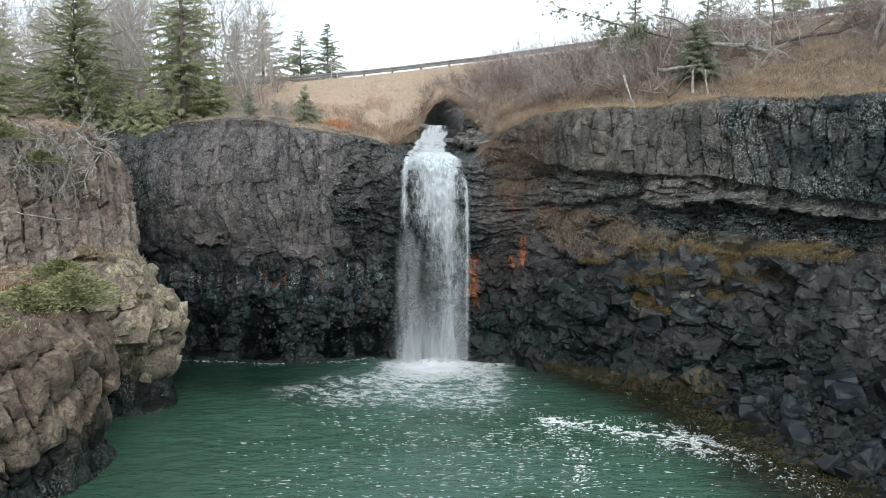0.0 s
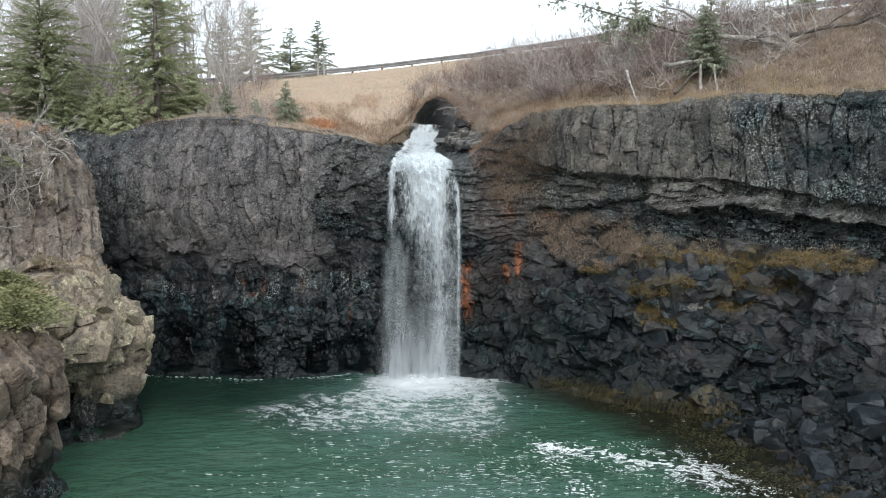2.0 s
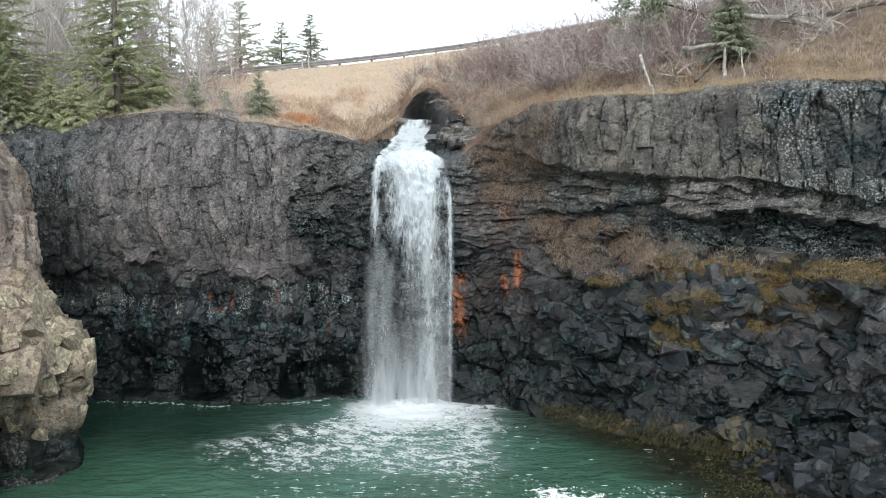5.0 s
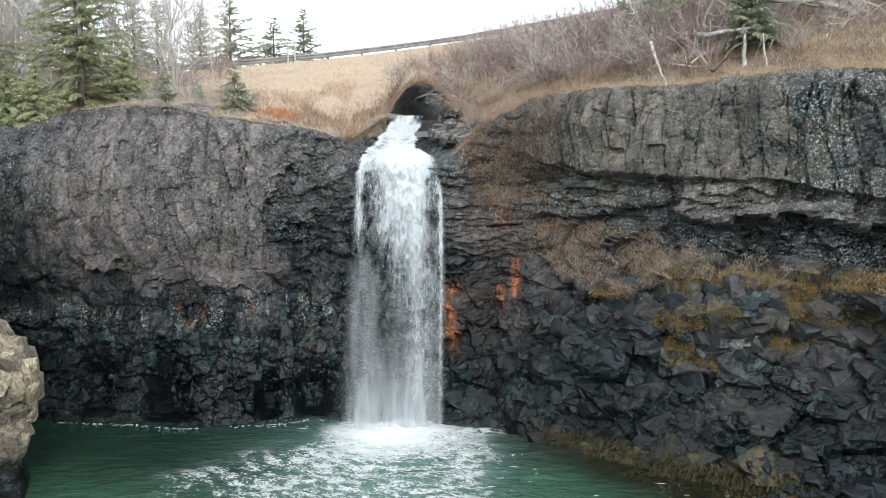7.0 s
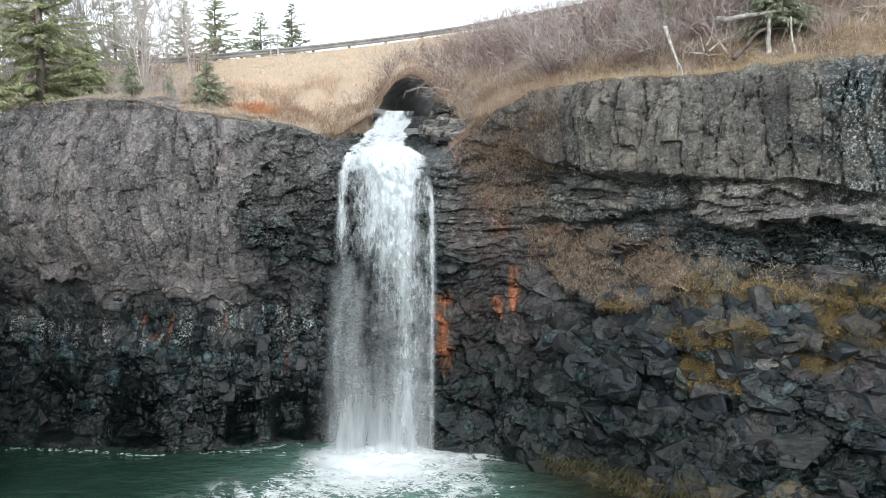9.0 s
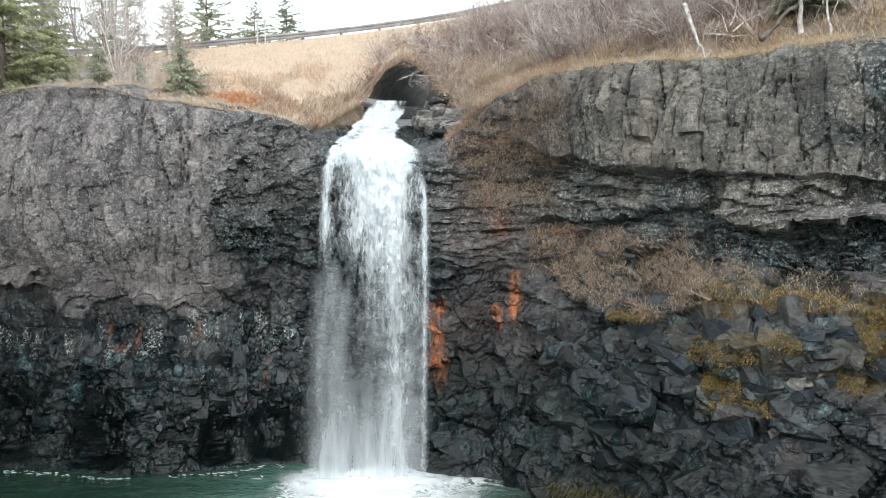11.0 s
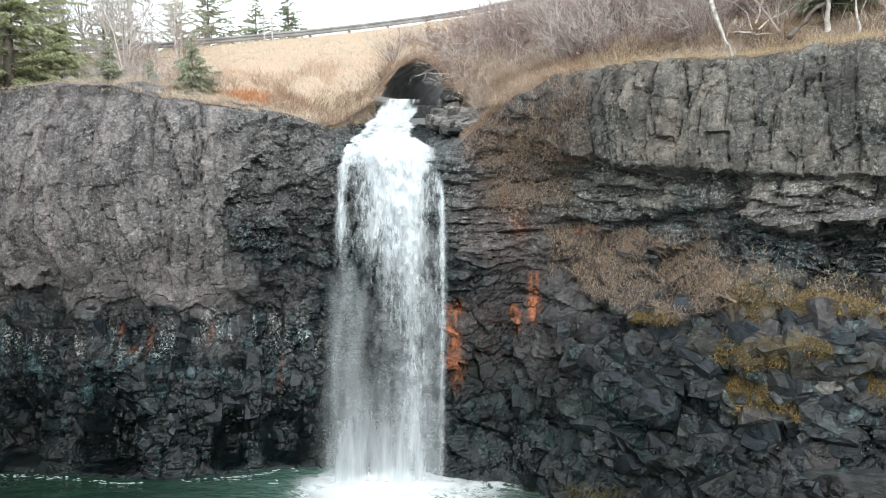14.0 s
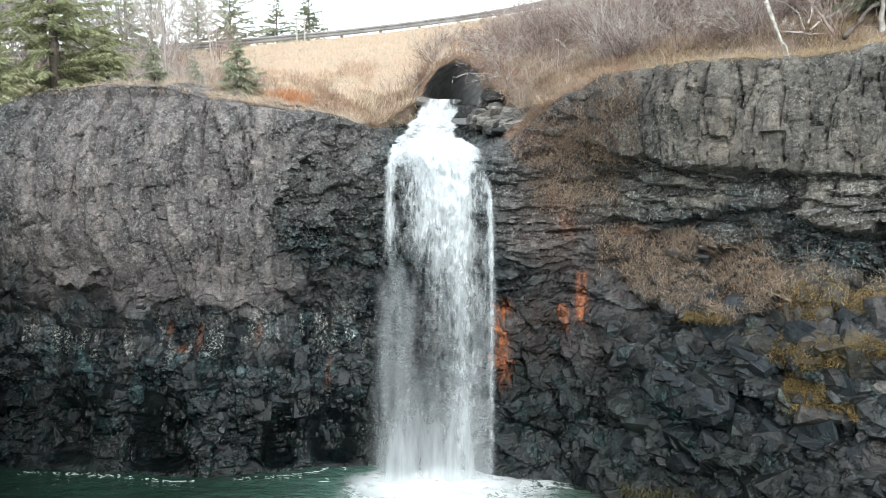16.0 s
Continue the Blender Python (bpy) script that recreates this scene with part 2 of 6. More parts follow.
    L.new(col, b.inputs["Base Color"])
    return m


M_ROCK = rock_material("basalt", (0.135, 0.125, 0.126), (0.204, 0.190, 0.190))
M_OUTCROP = rock_material("weathered_basalt", (0.29, 0.244, 0.193), (0.48, 0.42, 0.328), bump=0.08)
M_BUTTRESS = rock_material("grey_brown_basalt", (0.30, 0.26, 0.22), (0.47, 0.415, 0.355), bump=0.09)

M_WATER, N, L, b = material("sea_water", 0.07, (0.012, 0.07, 0.045), 0.5)
b.inputs["IOR"].default_value = 1.33
shal = n_attr(N, "shallow")
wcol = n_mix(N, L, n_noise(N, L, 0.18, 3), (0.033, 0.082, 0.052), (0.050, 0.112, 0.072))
# cliff's dark reflection painted into the base colour near the wall
wcol = n_mix(N, L, n_attr(N, "reflection_free"), (0.011, 0.028, 0.019), wcol)
wcol = n_mix(N, L, shal, wcol, n_ramp(N, L, n_noise(N, L, 2.5, 6), [(0.35, (0.004, 0.007, 0.005)), (0.65, (0.026, 0.024, 0.011))]))
# aerated water at the fall, plus sky sheen painted down the middle
air_sheen = n_attr(N, "aerated_and_sheen")
wcol = n_mix(N, L, air_sheen, wcol, (0.105, 0.195, 0.158))
L.new(wcol, b.inputs["Base Color"])
swell = n_math(N, L, "ADD", n_noise(N, L, 2.2, 5, 0.55, wobbled(N, L, 0.6, 0.5), (0.8, 1.7, 1)), n_math(N, L, "MULTIPLY", n_noise(N, L, 9.0, 3), 0.3))
calm = n_math(N, L, "ADD", n_math(N, L, "MULTIPLY", n_noise(N, L, 0.25, 3), 0.6), n_math(N, L, "MULTIPLY", air_sheen, 0.9))
n_bump(N, L, b, n_math(N, L, "MULTIPLY", swell, calm), 1.0, 0.34)

M_SOIL, N, L, b = material("turf", 0.95)
turf = n_noise(N, L, 1.3, 8, 0.7)
L.new(n_mix(N, L, n_attr(N, "straw"), n_ramp(N, L, turf, [(0.3, (0.13, 0.095, 0.072)), (0.55, (0.27, 0.205, 0.155)), (0.75, (0.45, 0.37, 0.29))]),
    n_ramp(N, L, turf, [(0.3, (0.42, 0.32, 0.24)), (0.45, (0.56, 0.46, 0.36)), (0.6, (0.60, 0.44, 0.33)), (0.75, (0.72, 0.62, 0.49))])), b.inputs["Base Color"])
n_bump(N, L, b, n_noise(N, L, 6.0, 8, 0.7), 1.0, 0.15)

M_FOAM, N, L, b = material("foam", 0.75, (0.86, 0.89, 0.88))

# ---------------------------------------------------------------- cliffs
def resample(xs, ys, step, rounds=2.0):
    """A smooth line through plan points at even steps. Gives points and the arc length."""
    xs, ys = np.asarray(xs, float), np.asarray(ys, float)
    s = np.concatenate([[0], np.cumsum(np.hypot(np.diff(xs), np.diff(ys)))])
    t = np.arange(0, s[-1], step)
    k = max(3, int(rounds / step))
    ker = np.hanning(k + 2)[1:-1]
    ker /= ker.sum()
    pad = k // 2
    out = []
    for a in (xs, ys):
        v = np.interp(t, s, a)
        v = np.convolve(np.pad(v, (pad, k - 1 - pad), mode="reflect", reflect_type="odd"), ker, "valid")
        out.append(v)
    return out[0], out[1], t


def cliff_mesh(name, px, py, side, top, profile, zones, back, rise, backdir=None, foot=-1.0, step=0.09, rows=150, rounding=2.0, mat=None, seed=3, hollows=(), crack=1.0, pillow=0.0, drop=0.0):
    """A rock face standing on a plan line: profile(i, x, z) gives how far it stands out, zones() the kind of fracture and the stains.
    Above the top edge it runs back over the brow."""
    X, Y, S = resample(px, py, step, rounding)
    n = len(X)
    tx, ty = np.gradient(X), np.gradient(Y)
    ln = np.hypot(tx, ty)
    nx, ny = side * ty / ln, -side * tx / ln
    T = top(X, Y)
    nb = max(8, int(back(X).max() / 0.14))
    nb = min(nb, 46)
    R = np.linspace(0, 1, rows)
    Z = foot + (T - foot)[:, None] * R[None, :]
    off = np.stack([profile(X[i], Y[i], T[i], Z[i]) for i in range(n)])
    bt = np.linspace(0, 1, nb + 1)[1:]
    B = back(X)[:, None] * bt[None, :]
    bx, by = (-nx, -ny) if backdir is None else backdir(X, -nx, -ny)
    x0, y0 = X[:, None] + nx[:, None] * off, Y[:, None] + ny[:, None] * off
    x1, y1 = x0[:, -1:] + bx[:, None] * B, y0[:, -1:] + by[:, None] * B
    z1 = T[:, None] + rise(X)[:, None] * B - drop * np.maximum(0, B - 1.9) ** 2
    PX, PY, PZ = np.concatenate([x0, x1], 1), np.concatenate([y0, y1], 1), np.concatenate([Z, z1], 1)
    U = np.repeat(S[:, None], PX.shape[1], 1)
    V = np.concatenate([Z, T[:, None] + B], 1)
    # unit normals of the undisplaced face
    P = np.stack([PX, PY, PZ], -1)
    du, dv = np.gradient(P, axis=0), np.gradient(P, axis=1)
    nrm = np.cross(du, dv) * side
    nrm /= np.linalg.norm(nrm, axis=-1, keepdims=True) + 1e-9
    for _ in range(6):
        nrm[:, 1:-1] = (nrm[:, :-2] + nrm[:, 1:-1] + nrm[:, 2:]) / 3
        nrm[1:-1] = (nrm[:-2] + nrm[1:-1] + nrm[2:]) / 3
    nrm /= np.linalg.norm(nrm, axis=-1, keepdims=True) + 1e-9
    col, slab, attrs = zones(PX, PY, PZ, V, T[:, None])
    fine = attrs.pop("fine", 0.0)
    blk = np.clip(1 - col - slab, 0, 1)
    wu = U + 0.16 * fbm(U * 0.7, V * 0.7, 0.3, seed, 2)
    wv = V + 0.16 * fbm(U * 0.7, V * 0.7, 7.7, seed + 1, 2)
    d = (0.45 - 0.2 * col) * fbm(U * 0.28, V * 0.34, 1.0, seed + 2, 3)
    # columns
    c1, a1, b1, e1 = cells(wu + 0.05 * V, wv, 0.66, 3.8, seed + 20)
    c2, a2, b2, e2 = cells(wu, wv, 0.36, 0.8, seed + 21)
    dc = 0.22 * crack ** 1.5 * (c1 - 0.5) + a1 * 0.4 * (frac(c1 * 8.3) - 0.5) - 0.35 * a1 ** 2 - 0.11 * crack ** 2 * (1 - smooth(0, 0.07, e1)) + 0.14 * (c2 - 0.5) ** 3 * 4 + a2 * 0.3 * (frac(c2 * 7.1) - 0.5) + b2 * 0.22 * (frac(c2 * 3.3) - 0.6) - 0.04 * (1 - smooth(0, 0.12, e2))
    # blocks, large and small
    c3, a3, b3, e3 = cells(wu + 0.35 * V, wv - 0.15 * U, 1.25, 0.95, seed + 22)
    c4, a4, b4, e4 = cells(wu - 0.25 * V + 3, wv + 0.2 * c3, 0.52, 0.42, seed + 23)
    c6, a6, b6, e6 = cells(wu + 0.2 * V + 9, wv + 0.3 * U, 0.24, 0.2, seed + 25)
    big = smooth(0.25, 0.45, frac(c3 * 13.1))
    db = (1 - 0.7 * fine) * (0.62 * (c3 - 0.5) + a3 * 0.75 * (frac(c3 * 9.7) - 0.5) + b3 * 1.0 * (frac(c3 * 5.3) - 0.62) - 0.16 * crack * (1 - smooth(0, 0.05 * crack, e3)))
    db = db + (1 + 0.5 * fine) * (1 - 0.65 * big * (1 - fine)) * (0.26 * (c4 - 0.5) + a4 * 0.7 * (frac(c4 * 11.3) - 0.5) + b4 * 0.7 * (frac(c4 * 4.7) - 0.6) - 0.05 * crack * (1 - smooth(0, 0.08, e4)))
    db = db + (1 + fine) * (1 - 0.8 * big * (1 - fine)) * (0.06 * (c6 - 0.5) + a6 * 0.4 * (frac(c6 * 6.7) - 0.5))
    if pillow:
        c7, a7, b7, e7 = cells(wu + 0.12 * V + 5, wv - 0.1 * U, 0.95, 1.45, seed + 26)
        dp = 0.5 * (c7 - 0.5) + a7 * 0.5 * (frac(c7 * 9.1) - 0.5) + b7 * 0.3 * (frac(c7 * 4.3) - 0.6) + 0.30 * smooth(0, 0.42, e7) - 0.42 * (1 - smooth(0.01, 0.075, e7))
        db = (1 - pillow) * db + pillow * (dp + 0.25 * (0.26 * (c4 - 0.5) + a4 * 0.7 * (frac(c4 * 11.3) - 0.5)))
        c3 = (1 - pillow) * c3 + pillow * c7
    # thin beds
    c5, a5, b5, e5 = cells(wu, wv + 0.05 * a3, 1.1, 0.27, seed + 24)
    ds = 0.34 * (c5 - 0.5) + b5 * 0.7 * (frac(c5 * 6.1) - 0.7) - 0.12 * (1 - smooth(0, 0.16, e5)) + 0.12 * (c4 - 0.5)
    d = d + col * dc + blk * db + slab * ds + 0.03 * fbm(U * 3, V * 3, 0.5, seed + 30, 3)
    floor = smooth(0.05, 0.5, PZ)
    d = d * (1 - 0.55 * smooth(-0.8, 0.1, V - T[:, None])) * (0.22 + 0.78 * smooth(0.0, 1.3, PZ))
    for hx, hy, hz, wx_, wy_, wz_, hd in hollows:
        d = d - floor * hd * np.exp(-((PX - hx) / wx_) ** 4 - ((PY - hy) / wy_) ** 4 - ((PZ - hz) / wz_) ** 4)
    tone = col * (0.5 * c1 + 0.5 * c2) + blk * (0.4 * c3 + 0.4 * c4 + 0.2 * c6) + slab * c5
    P = P + nrm * d[..., None]
    me = mesh_from(name, P.reshape(-1, 3), grid_faces(*U.shape) if side > 0 else grid_faces(*U.shape)[:, ::-1], mat, False, dict(tone=tone, **attrs))
    return me, P, nrm, dict(tone=tone, **attrs)


# --- main cliff round the pool
CX = [-24, -18, -14.5, -12, -8, -4.5, -2.5, 0, 1.5, 4, 6, 8.2, 10.5, 12.5, 15, 18, 21, 23.5, 25]
CY = [40, 43.5, 43, 42.6, 42, 42.8, 43.2, 42.8, 42, 42, 40.6, 38.6, 36.9, 35.8, 34.5, 32, 28, 22, 8]
TOPX = [-24, -17.5, -15.8, -13.9, -12, -9.5, -7.5, -5.5, -4, -2.6, -1.8, 0, 1.4, 3.2, 4.2, 5.2, 7, 12, 25]
TOPZ = [12.3, 11.5, 11.15, 11.85, 12.0, 11.95, 11.55, 11.2, 10.9, 10.35, 9.6, 9.3, 9.75, 11.2, 12.0, 12.1, 12.15, 12.3, 12.4]


def main_top(X, Y):
    return np.interp(X, TOPX, TOPZ)


def overhang_z(x):
    """Foot of the massive upper flow."""
    return np.interp(x, [3.9, 5, 6.7, 9, 11, 13, 15.6, 18], [10.2, 9.75, 9.45, 9.2, 8.95, 8.5, 8.05, 7.7])


def slab_z(x):
    """Foot of the thin beds below it."""
    return np.interp(x, [4.2, 6.7, 7.8, 8.8, 9.0, 9.8, 12, 13.5, 16], [7.7, 8.0, 8.4, 8.4, 8.1, 7.92, 7.88, 7.6, 7.3])


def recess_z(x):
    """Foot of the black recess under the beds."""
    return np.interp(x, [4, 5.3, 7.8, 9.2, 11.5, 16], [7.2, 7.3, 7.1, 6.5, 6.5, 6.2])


def ledge_z(x):
    """Lower edge of the grown-over ledge."""
    return np.interp(x, [4, 5.5, 7, 8.3, 9, 16], [6.0, 5.4, 5.1, 5.6, 6.0, 5.8])


def main_profile(x, y, T, Z):
    left = np.interp(Z, [-1, 0, 1, 3, 4.2, 5.5, 7.5, 9.5, 10.8, 11.6], [1.5, 1.4, 1.15, 0.35, -0.25, 0.15, 0.7, 0.7, 0.25, -0.5])
    mid = np.interp(Z, [-1, 0, 2, 5, 8, 9.5, 10.5], [1.7, 1.4, 0.5, -0.1, -0.2, -0.7, -1.2])
    zo, zs, zr, zg = [float(f(x)) for f in (overhang_z, slab_z, recess_z, ledge_z)]
    bed = -0.5 + 0.6 * float(smooth(8.8, 9.05, x))
    right = np.interp(Z, [-1, 0, 2, 4.0, zg - 0.1, zr, zs - 0.12, zs + 0.03, zo - 0.1, zo + 0.05, zo + 1.5, 12, 12.5], [3.0, 2.2, 1.1, 0.5, 0.15, -0.8, -1.0, bed, bed - 0.1, 0.3, 0.4, 0.05, -0.5])
    wl, wr = 1 - smooth(-4.5, -2, x), smooth(2, 5.5, x)
    return left * wl + right * wr + mid * np.clip(1 - wl - wr, 0, 1)


def patches(X, Z, spots):
    """1 inside soft patches (x, z, half width, half height) on the face."""
    out = 0 * X
    for x, z, w, h in spots:
        out = np.maximum(out, np.exp(-((X - x) / w) ** 2 - ((Z - z) / h) ** 2))
    return out


MOSS = [(8.8, 5.75, 0.38, 0.48), (8.75, 4.7, 0.94, 0.36), (8.75, 3.6, 0.38, 0.54), (9.5, 3.4, 0.38, 0.26), (11.5, 4.35, 0.62, 0.36), (11.9, 5.4, 0.56, 0.42), (9.9, 4.9, 0.31, 0.24), (12.4, 5.95, 0.88, 0.24), (14.5, 6.0, 2.0, 0.26), (10.2, 5.9, 1.5, 0.19), (13.4, 5.0, 0.62, 0.3), (6.9, 5.1, 0.62, 0.24)]


def main_zones(X, Y, Z, V, T):
    nz = fbm(X * 0.5, Y * 0.5, Z * 0.5, 77, 4)
    n2 = fbm(X * 1.4, Y * 1.4, Z * 1.4, 78, 4)
    zo = overhang_z(X)
    zs, zr, zg = slab_z(X), recess_z(X), ledge_z(X)
    wl = 1 - smooth(-6.2, -5.0, X + 0.45 * nz - 0.5 * (1 - smooth(5.4, 7.2, Z)))
    wr = smooth(3.2, 4.6, X + 0.4 * nz)
    above = smooth(-0.12, 0.12, Z - zo)
    in_bed = smooth(-0.1, 0.1, Z - zs) * (1 - above)
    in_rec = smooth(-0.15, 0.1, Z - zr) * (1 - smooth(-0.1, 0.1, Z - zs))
    col = wl * np.maximum(smooth(5.2, 6.2, Z + 0.6 * nz), 0.85 * smooth(3.2, 3.6, Z + 0.4 * nz) * (1 - smooth(4.6, 5.0, Z + 0.4 * nz))) + wr * above
    slab = wr * np.maximum(in_bed, 0.5 * in_rec) + (1 - wl) * (1 - wr) * smooth(4.5, 6, Z) * smooth(-0.6, 0.6, X)
    wet_l = 1 - 0.2 * smooth(3.2, 4.3, Z + 0.8 * nz + 0.4 * n2) - 0.8 * smooth(4.7, 5.6, Z + 0.5 * nz + 0.3 * n2)
    # far left end of the face is darker over its whole height
    wet_l = np.maximum(wet_l, 0.8 * (1 - smooth(-15.0, -12.8, X + nz)))
    wet_m = 0.95 - 0.17 * smooth(0.8, 1.8, X + 0.3 * nz) * smooth(2.0, 3.4, Z + 0.5 * nz)
    wet_m = wet_m - 0.55 * smooth(7.6, 9.8, Z + 0.9 * nz + 0.5 * n2) * (1 - smooth(-3.4, -2.0, X + 0.3 * n2)) - 0.3 * smooth(1.0, 2.0, X + 0.3 * nz) * smooth(4.5, 6.5, Z + nz)
    wet_r = np.clip(0.92 - 0.25 * smooth(0.1, 0.6, nz) - smooth(2.8, 5.2, Z + 1.2 * nz) * 0.2, 0, 1)
    wet_r = wet_r * (1 - above) + above * (0.15 + 0.6 * smooth(11.4, 12.8, X + nz) + 0.25 * smooth(0.2, 0.9, nz) + 0.25 * smooth(13.0, 14.5, X))
    # beds set back are darker than the jutting ones, the recess darkest
    wet_r = np.where(in_bed > 0.5, 0.58 - 0.5 * smooth(8.85, 9.0, X) + 0.5 * smooth(10.8, 12.6, X + nz) - 0.3 * smooth(0.1, 0.5, nz), wet_r)
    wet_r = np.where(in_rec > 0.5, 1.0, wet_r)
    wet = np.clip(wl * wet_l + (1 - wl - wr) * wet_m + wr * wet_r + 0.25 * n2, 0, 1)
    rust = np.exp(-((X - 1.32 - 0.10 * n2) / 0.2) ** 2) * smooth(2.2, 2.8, Z) * (1 - smooth(4.8, 5.4, Z))
    rust = np.maximum(rust, np.exp(-((X - 3.8 - 0.06 * n2) / 0.15) ** 2) * smooth(4.3, 4.8, Z) * (1 - smooth(5.9, 6.2, Z)))
    rust = np.maximum(rust, np.exp(-((X - 3.25 - 0.06 * n2) / 0.14) ** 2) * smooth(4.1, 4.4, Z) * (1 - smooth(4.9, 5.2, Z)))
    rust = np.maximum(rust, 0.42 * patches(X, Z, [(-8.2, 4.0, 0.09, 0.4), (-8.7, 3.6, 0.2, 0.12), (-9.2, 4.2, 0.06, 0.3), (-6.4, 4.1, 0.08, 0.3), (-4.2, 2.8, 0.07, 0.4)]))
    rust = np.maximum(rust, 0.5 * patches(X, Z, [(3.3, 7.6, 0.25, 0.5), (2.9, 8.4, 0.2, 0.4), (5.2, 7.35, 0.5, 0.15)]))
    warm = smooth(1.2, 2.4, X + 0.5 * nz) * (1 - smooth(4.6, 6.0, X + nz)) * smooth(1.6, 3.0, Z + n2) * (1 - smooth(10.0, 11.2, Z)) * (0.6 + 0.4 * smooth(-0.05, 0.4, n2 + 0.6 * nz)) * (1 - 0.6 * smooth(2.9, 3.9, X + 0.4 * nz) * (1 - smooth(5.2, 6.2, Z))) * (1 - 0.35 * smooth(5.0, 6.0, Z) * smooth(3.6, 4.4, X))
    warm = np.maximum(warm, 0.75 * smooth(4.6, 5.5, X) * (1 - smooth(8.5, 9.5, X)) * np.exp(-((Z - 7.3) / 0.4) ** 2))
    warm = np.maximum(0.85 * warm, 0.75 * patches(X, Z, [(2.6, 9.6, 1.6, 1.4), (3.0, 7.6, 1.2, 1.6), (2.7, 3.0, 0.7, 0.7), (2.6, 1.7, 0.35, 0.9), (10.4, 1.9, 1.4, 0.5)]) * smooth(-0.35, 0.2, n2))
    brown = patches(X, Z, [(2.0, 3.5, 0.7, 0.8), (2.5, 2.2, 0.4, 0.8), (1.6, 2.4, 0.25, 0.5)]) * smooth(-0.4, 0.1, n2)
    warm = np.maximum(warm, 0.85 * brown)
    wet = wet * (1 - 0.45 * warm * smooth(4.8, 6.4, Z)) * (1 - 0.4 * brown)
    lichen = wr * above * (0.26 + 0.4 * smooth(11, 12.5, X)) * smooth(-0.5, 0.2, nz) + 0.3 * wl * smooth(5, 7, Z) + wr * in_rec * 0.36 + wr * in_bed * 0.5
    lichen = np.maximum(lichen, patches(X, Z, [(12.6, 8.8, 1.4, 0.7), (12.4, 10.2, 0.8, 0.9), (14.5, 8.6, 1.0, 0.5)]))
    # pale mineral drips, made stronger to paint glints on the wet wall
    seep_glints = smooth(0.0, 0.3, fbm(X * 4.5, Y * 0.6, Z * 0.5, 83, 3)) * np.exp(-((Z - 4.1 - 0.4 * nz) / 0.6) ** 2) * (1 - smooth(-3.0, -2.0, X))
    lichen = np.clip(lichen + 0.95 * seep_glints + 0.34 * (1 - wl) * (1 - wr) * smooth(5.5, 7.5, Z), 0, 1)
    moss = patches(X, Z, MOSS) * smooth(-0.5, 0.0, n2 + 0.5 * nz)
    moss = np.maximum(moss, 0.7 * wr * smooth(4.0, 6.5, X) * (1 - smooth(0.25, 0.7, Z + 0.4 * n2)))
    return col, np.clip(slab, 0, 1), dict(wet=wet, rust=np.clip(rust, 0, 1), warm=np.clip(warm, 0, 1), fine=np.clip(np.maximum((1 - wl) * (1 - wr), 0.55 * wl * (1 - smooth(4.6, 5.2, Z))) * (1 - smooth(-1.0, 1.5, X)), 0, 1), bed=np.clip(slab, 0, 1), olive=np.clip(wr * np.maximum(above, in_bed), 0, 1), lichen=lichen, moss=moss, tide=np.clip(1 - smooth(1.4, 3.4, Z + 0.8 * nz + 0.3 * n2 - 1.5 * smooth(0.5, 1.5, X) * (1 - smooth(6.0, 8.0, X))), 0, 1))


def main_back(X):
    return 1.6 + 4.6 * smooth(-2.9, -2.1, X) * (1 - smooth(1.2, 2.2, X)) + 1.0 * (1 - smooth(-5, -4, X))


def main_rise(X):
    return 0.12 + 0.14 * smooth(-2.9, -2.1, X) * (1 - smooth(1.2, 2.2, X))


def main_backdir(X, bx, by):
    w = smooth(-4.6, -3.0, X) * (1 - smooth(2.0, 3.4, X))
    ax, ay = bx * (1 - w), by * (1 - w) + w
    ln = np.hypot(ax, ay)
    return ax / ln, ay / ln


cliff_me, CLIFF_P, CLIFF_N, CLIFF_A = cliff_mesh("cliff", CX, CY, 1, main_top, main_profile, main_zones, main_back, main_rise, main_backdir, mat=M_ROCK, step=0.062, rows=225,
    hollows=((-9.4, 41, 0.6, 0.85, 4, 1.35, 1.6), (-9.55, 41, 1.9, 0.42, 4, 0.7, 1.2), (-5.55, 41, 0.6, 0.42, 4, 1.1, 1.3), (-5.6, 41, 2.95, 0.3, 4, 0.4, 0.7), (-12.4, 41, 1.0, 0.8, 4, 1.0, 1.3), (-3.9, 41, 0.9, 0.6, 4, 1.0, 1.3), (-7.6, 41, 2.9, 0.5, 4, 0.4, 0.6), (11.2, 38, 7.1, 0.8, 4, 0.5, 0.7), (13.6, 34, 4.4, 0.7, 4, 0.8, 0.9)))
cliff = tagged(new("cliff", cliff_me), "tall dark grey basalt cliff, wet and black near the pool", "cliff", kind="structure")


# --- outcrop beside the pool, lower and upper tier
def plain_zones(tint):
    def zones(X, Y, Z, V, T):
        nz = fbm(X * 0.6, Y * 0.6, Z * 0.6, 177, 4)
        n2 = fbm(X * 1.6, Y * 1.6, Z * 1.6, 178, 3)
        wet = np.clip((1 - smooth(0.6, 1.9, Z + 0.5 * nz)) + 0.15 * n2, 0, 1) * tint[1]
        moss = 0.8 * smooth(-0.4, 0.3, V - T) * smooth(-0.3, 0.3, n2)
        col = np.full(X.shape, tint[0])
        warm = np.clip(0.5 * (1 - smooth(28.0, 31.0, Y)) + 0.25 * smooth(5.8, 7, Z) + 0.25 * n2, 0, 0.75)
        return col, X * 0, dict(wet=wet, rust=X * 0, warm=warm, tide=wet, lichen=0.35 * smooth(0.0, 0.5, nz), moss=moss)
    return zones


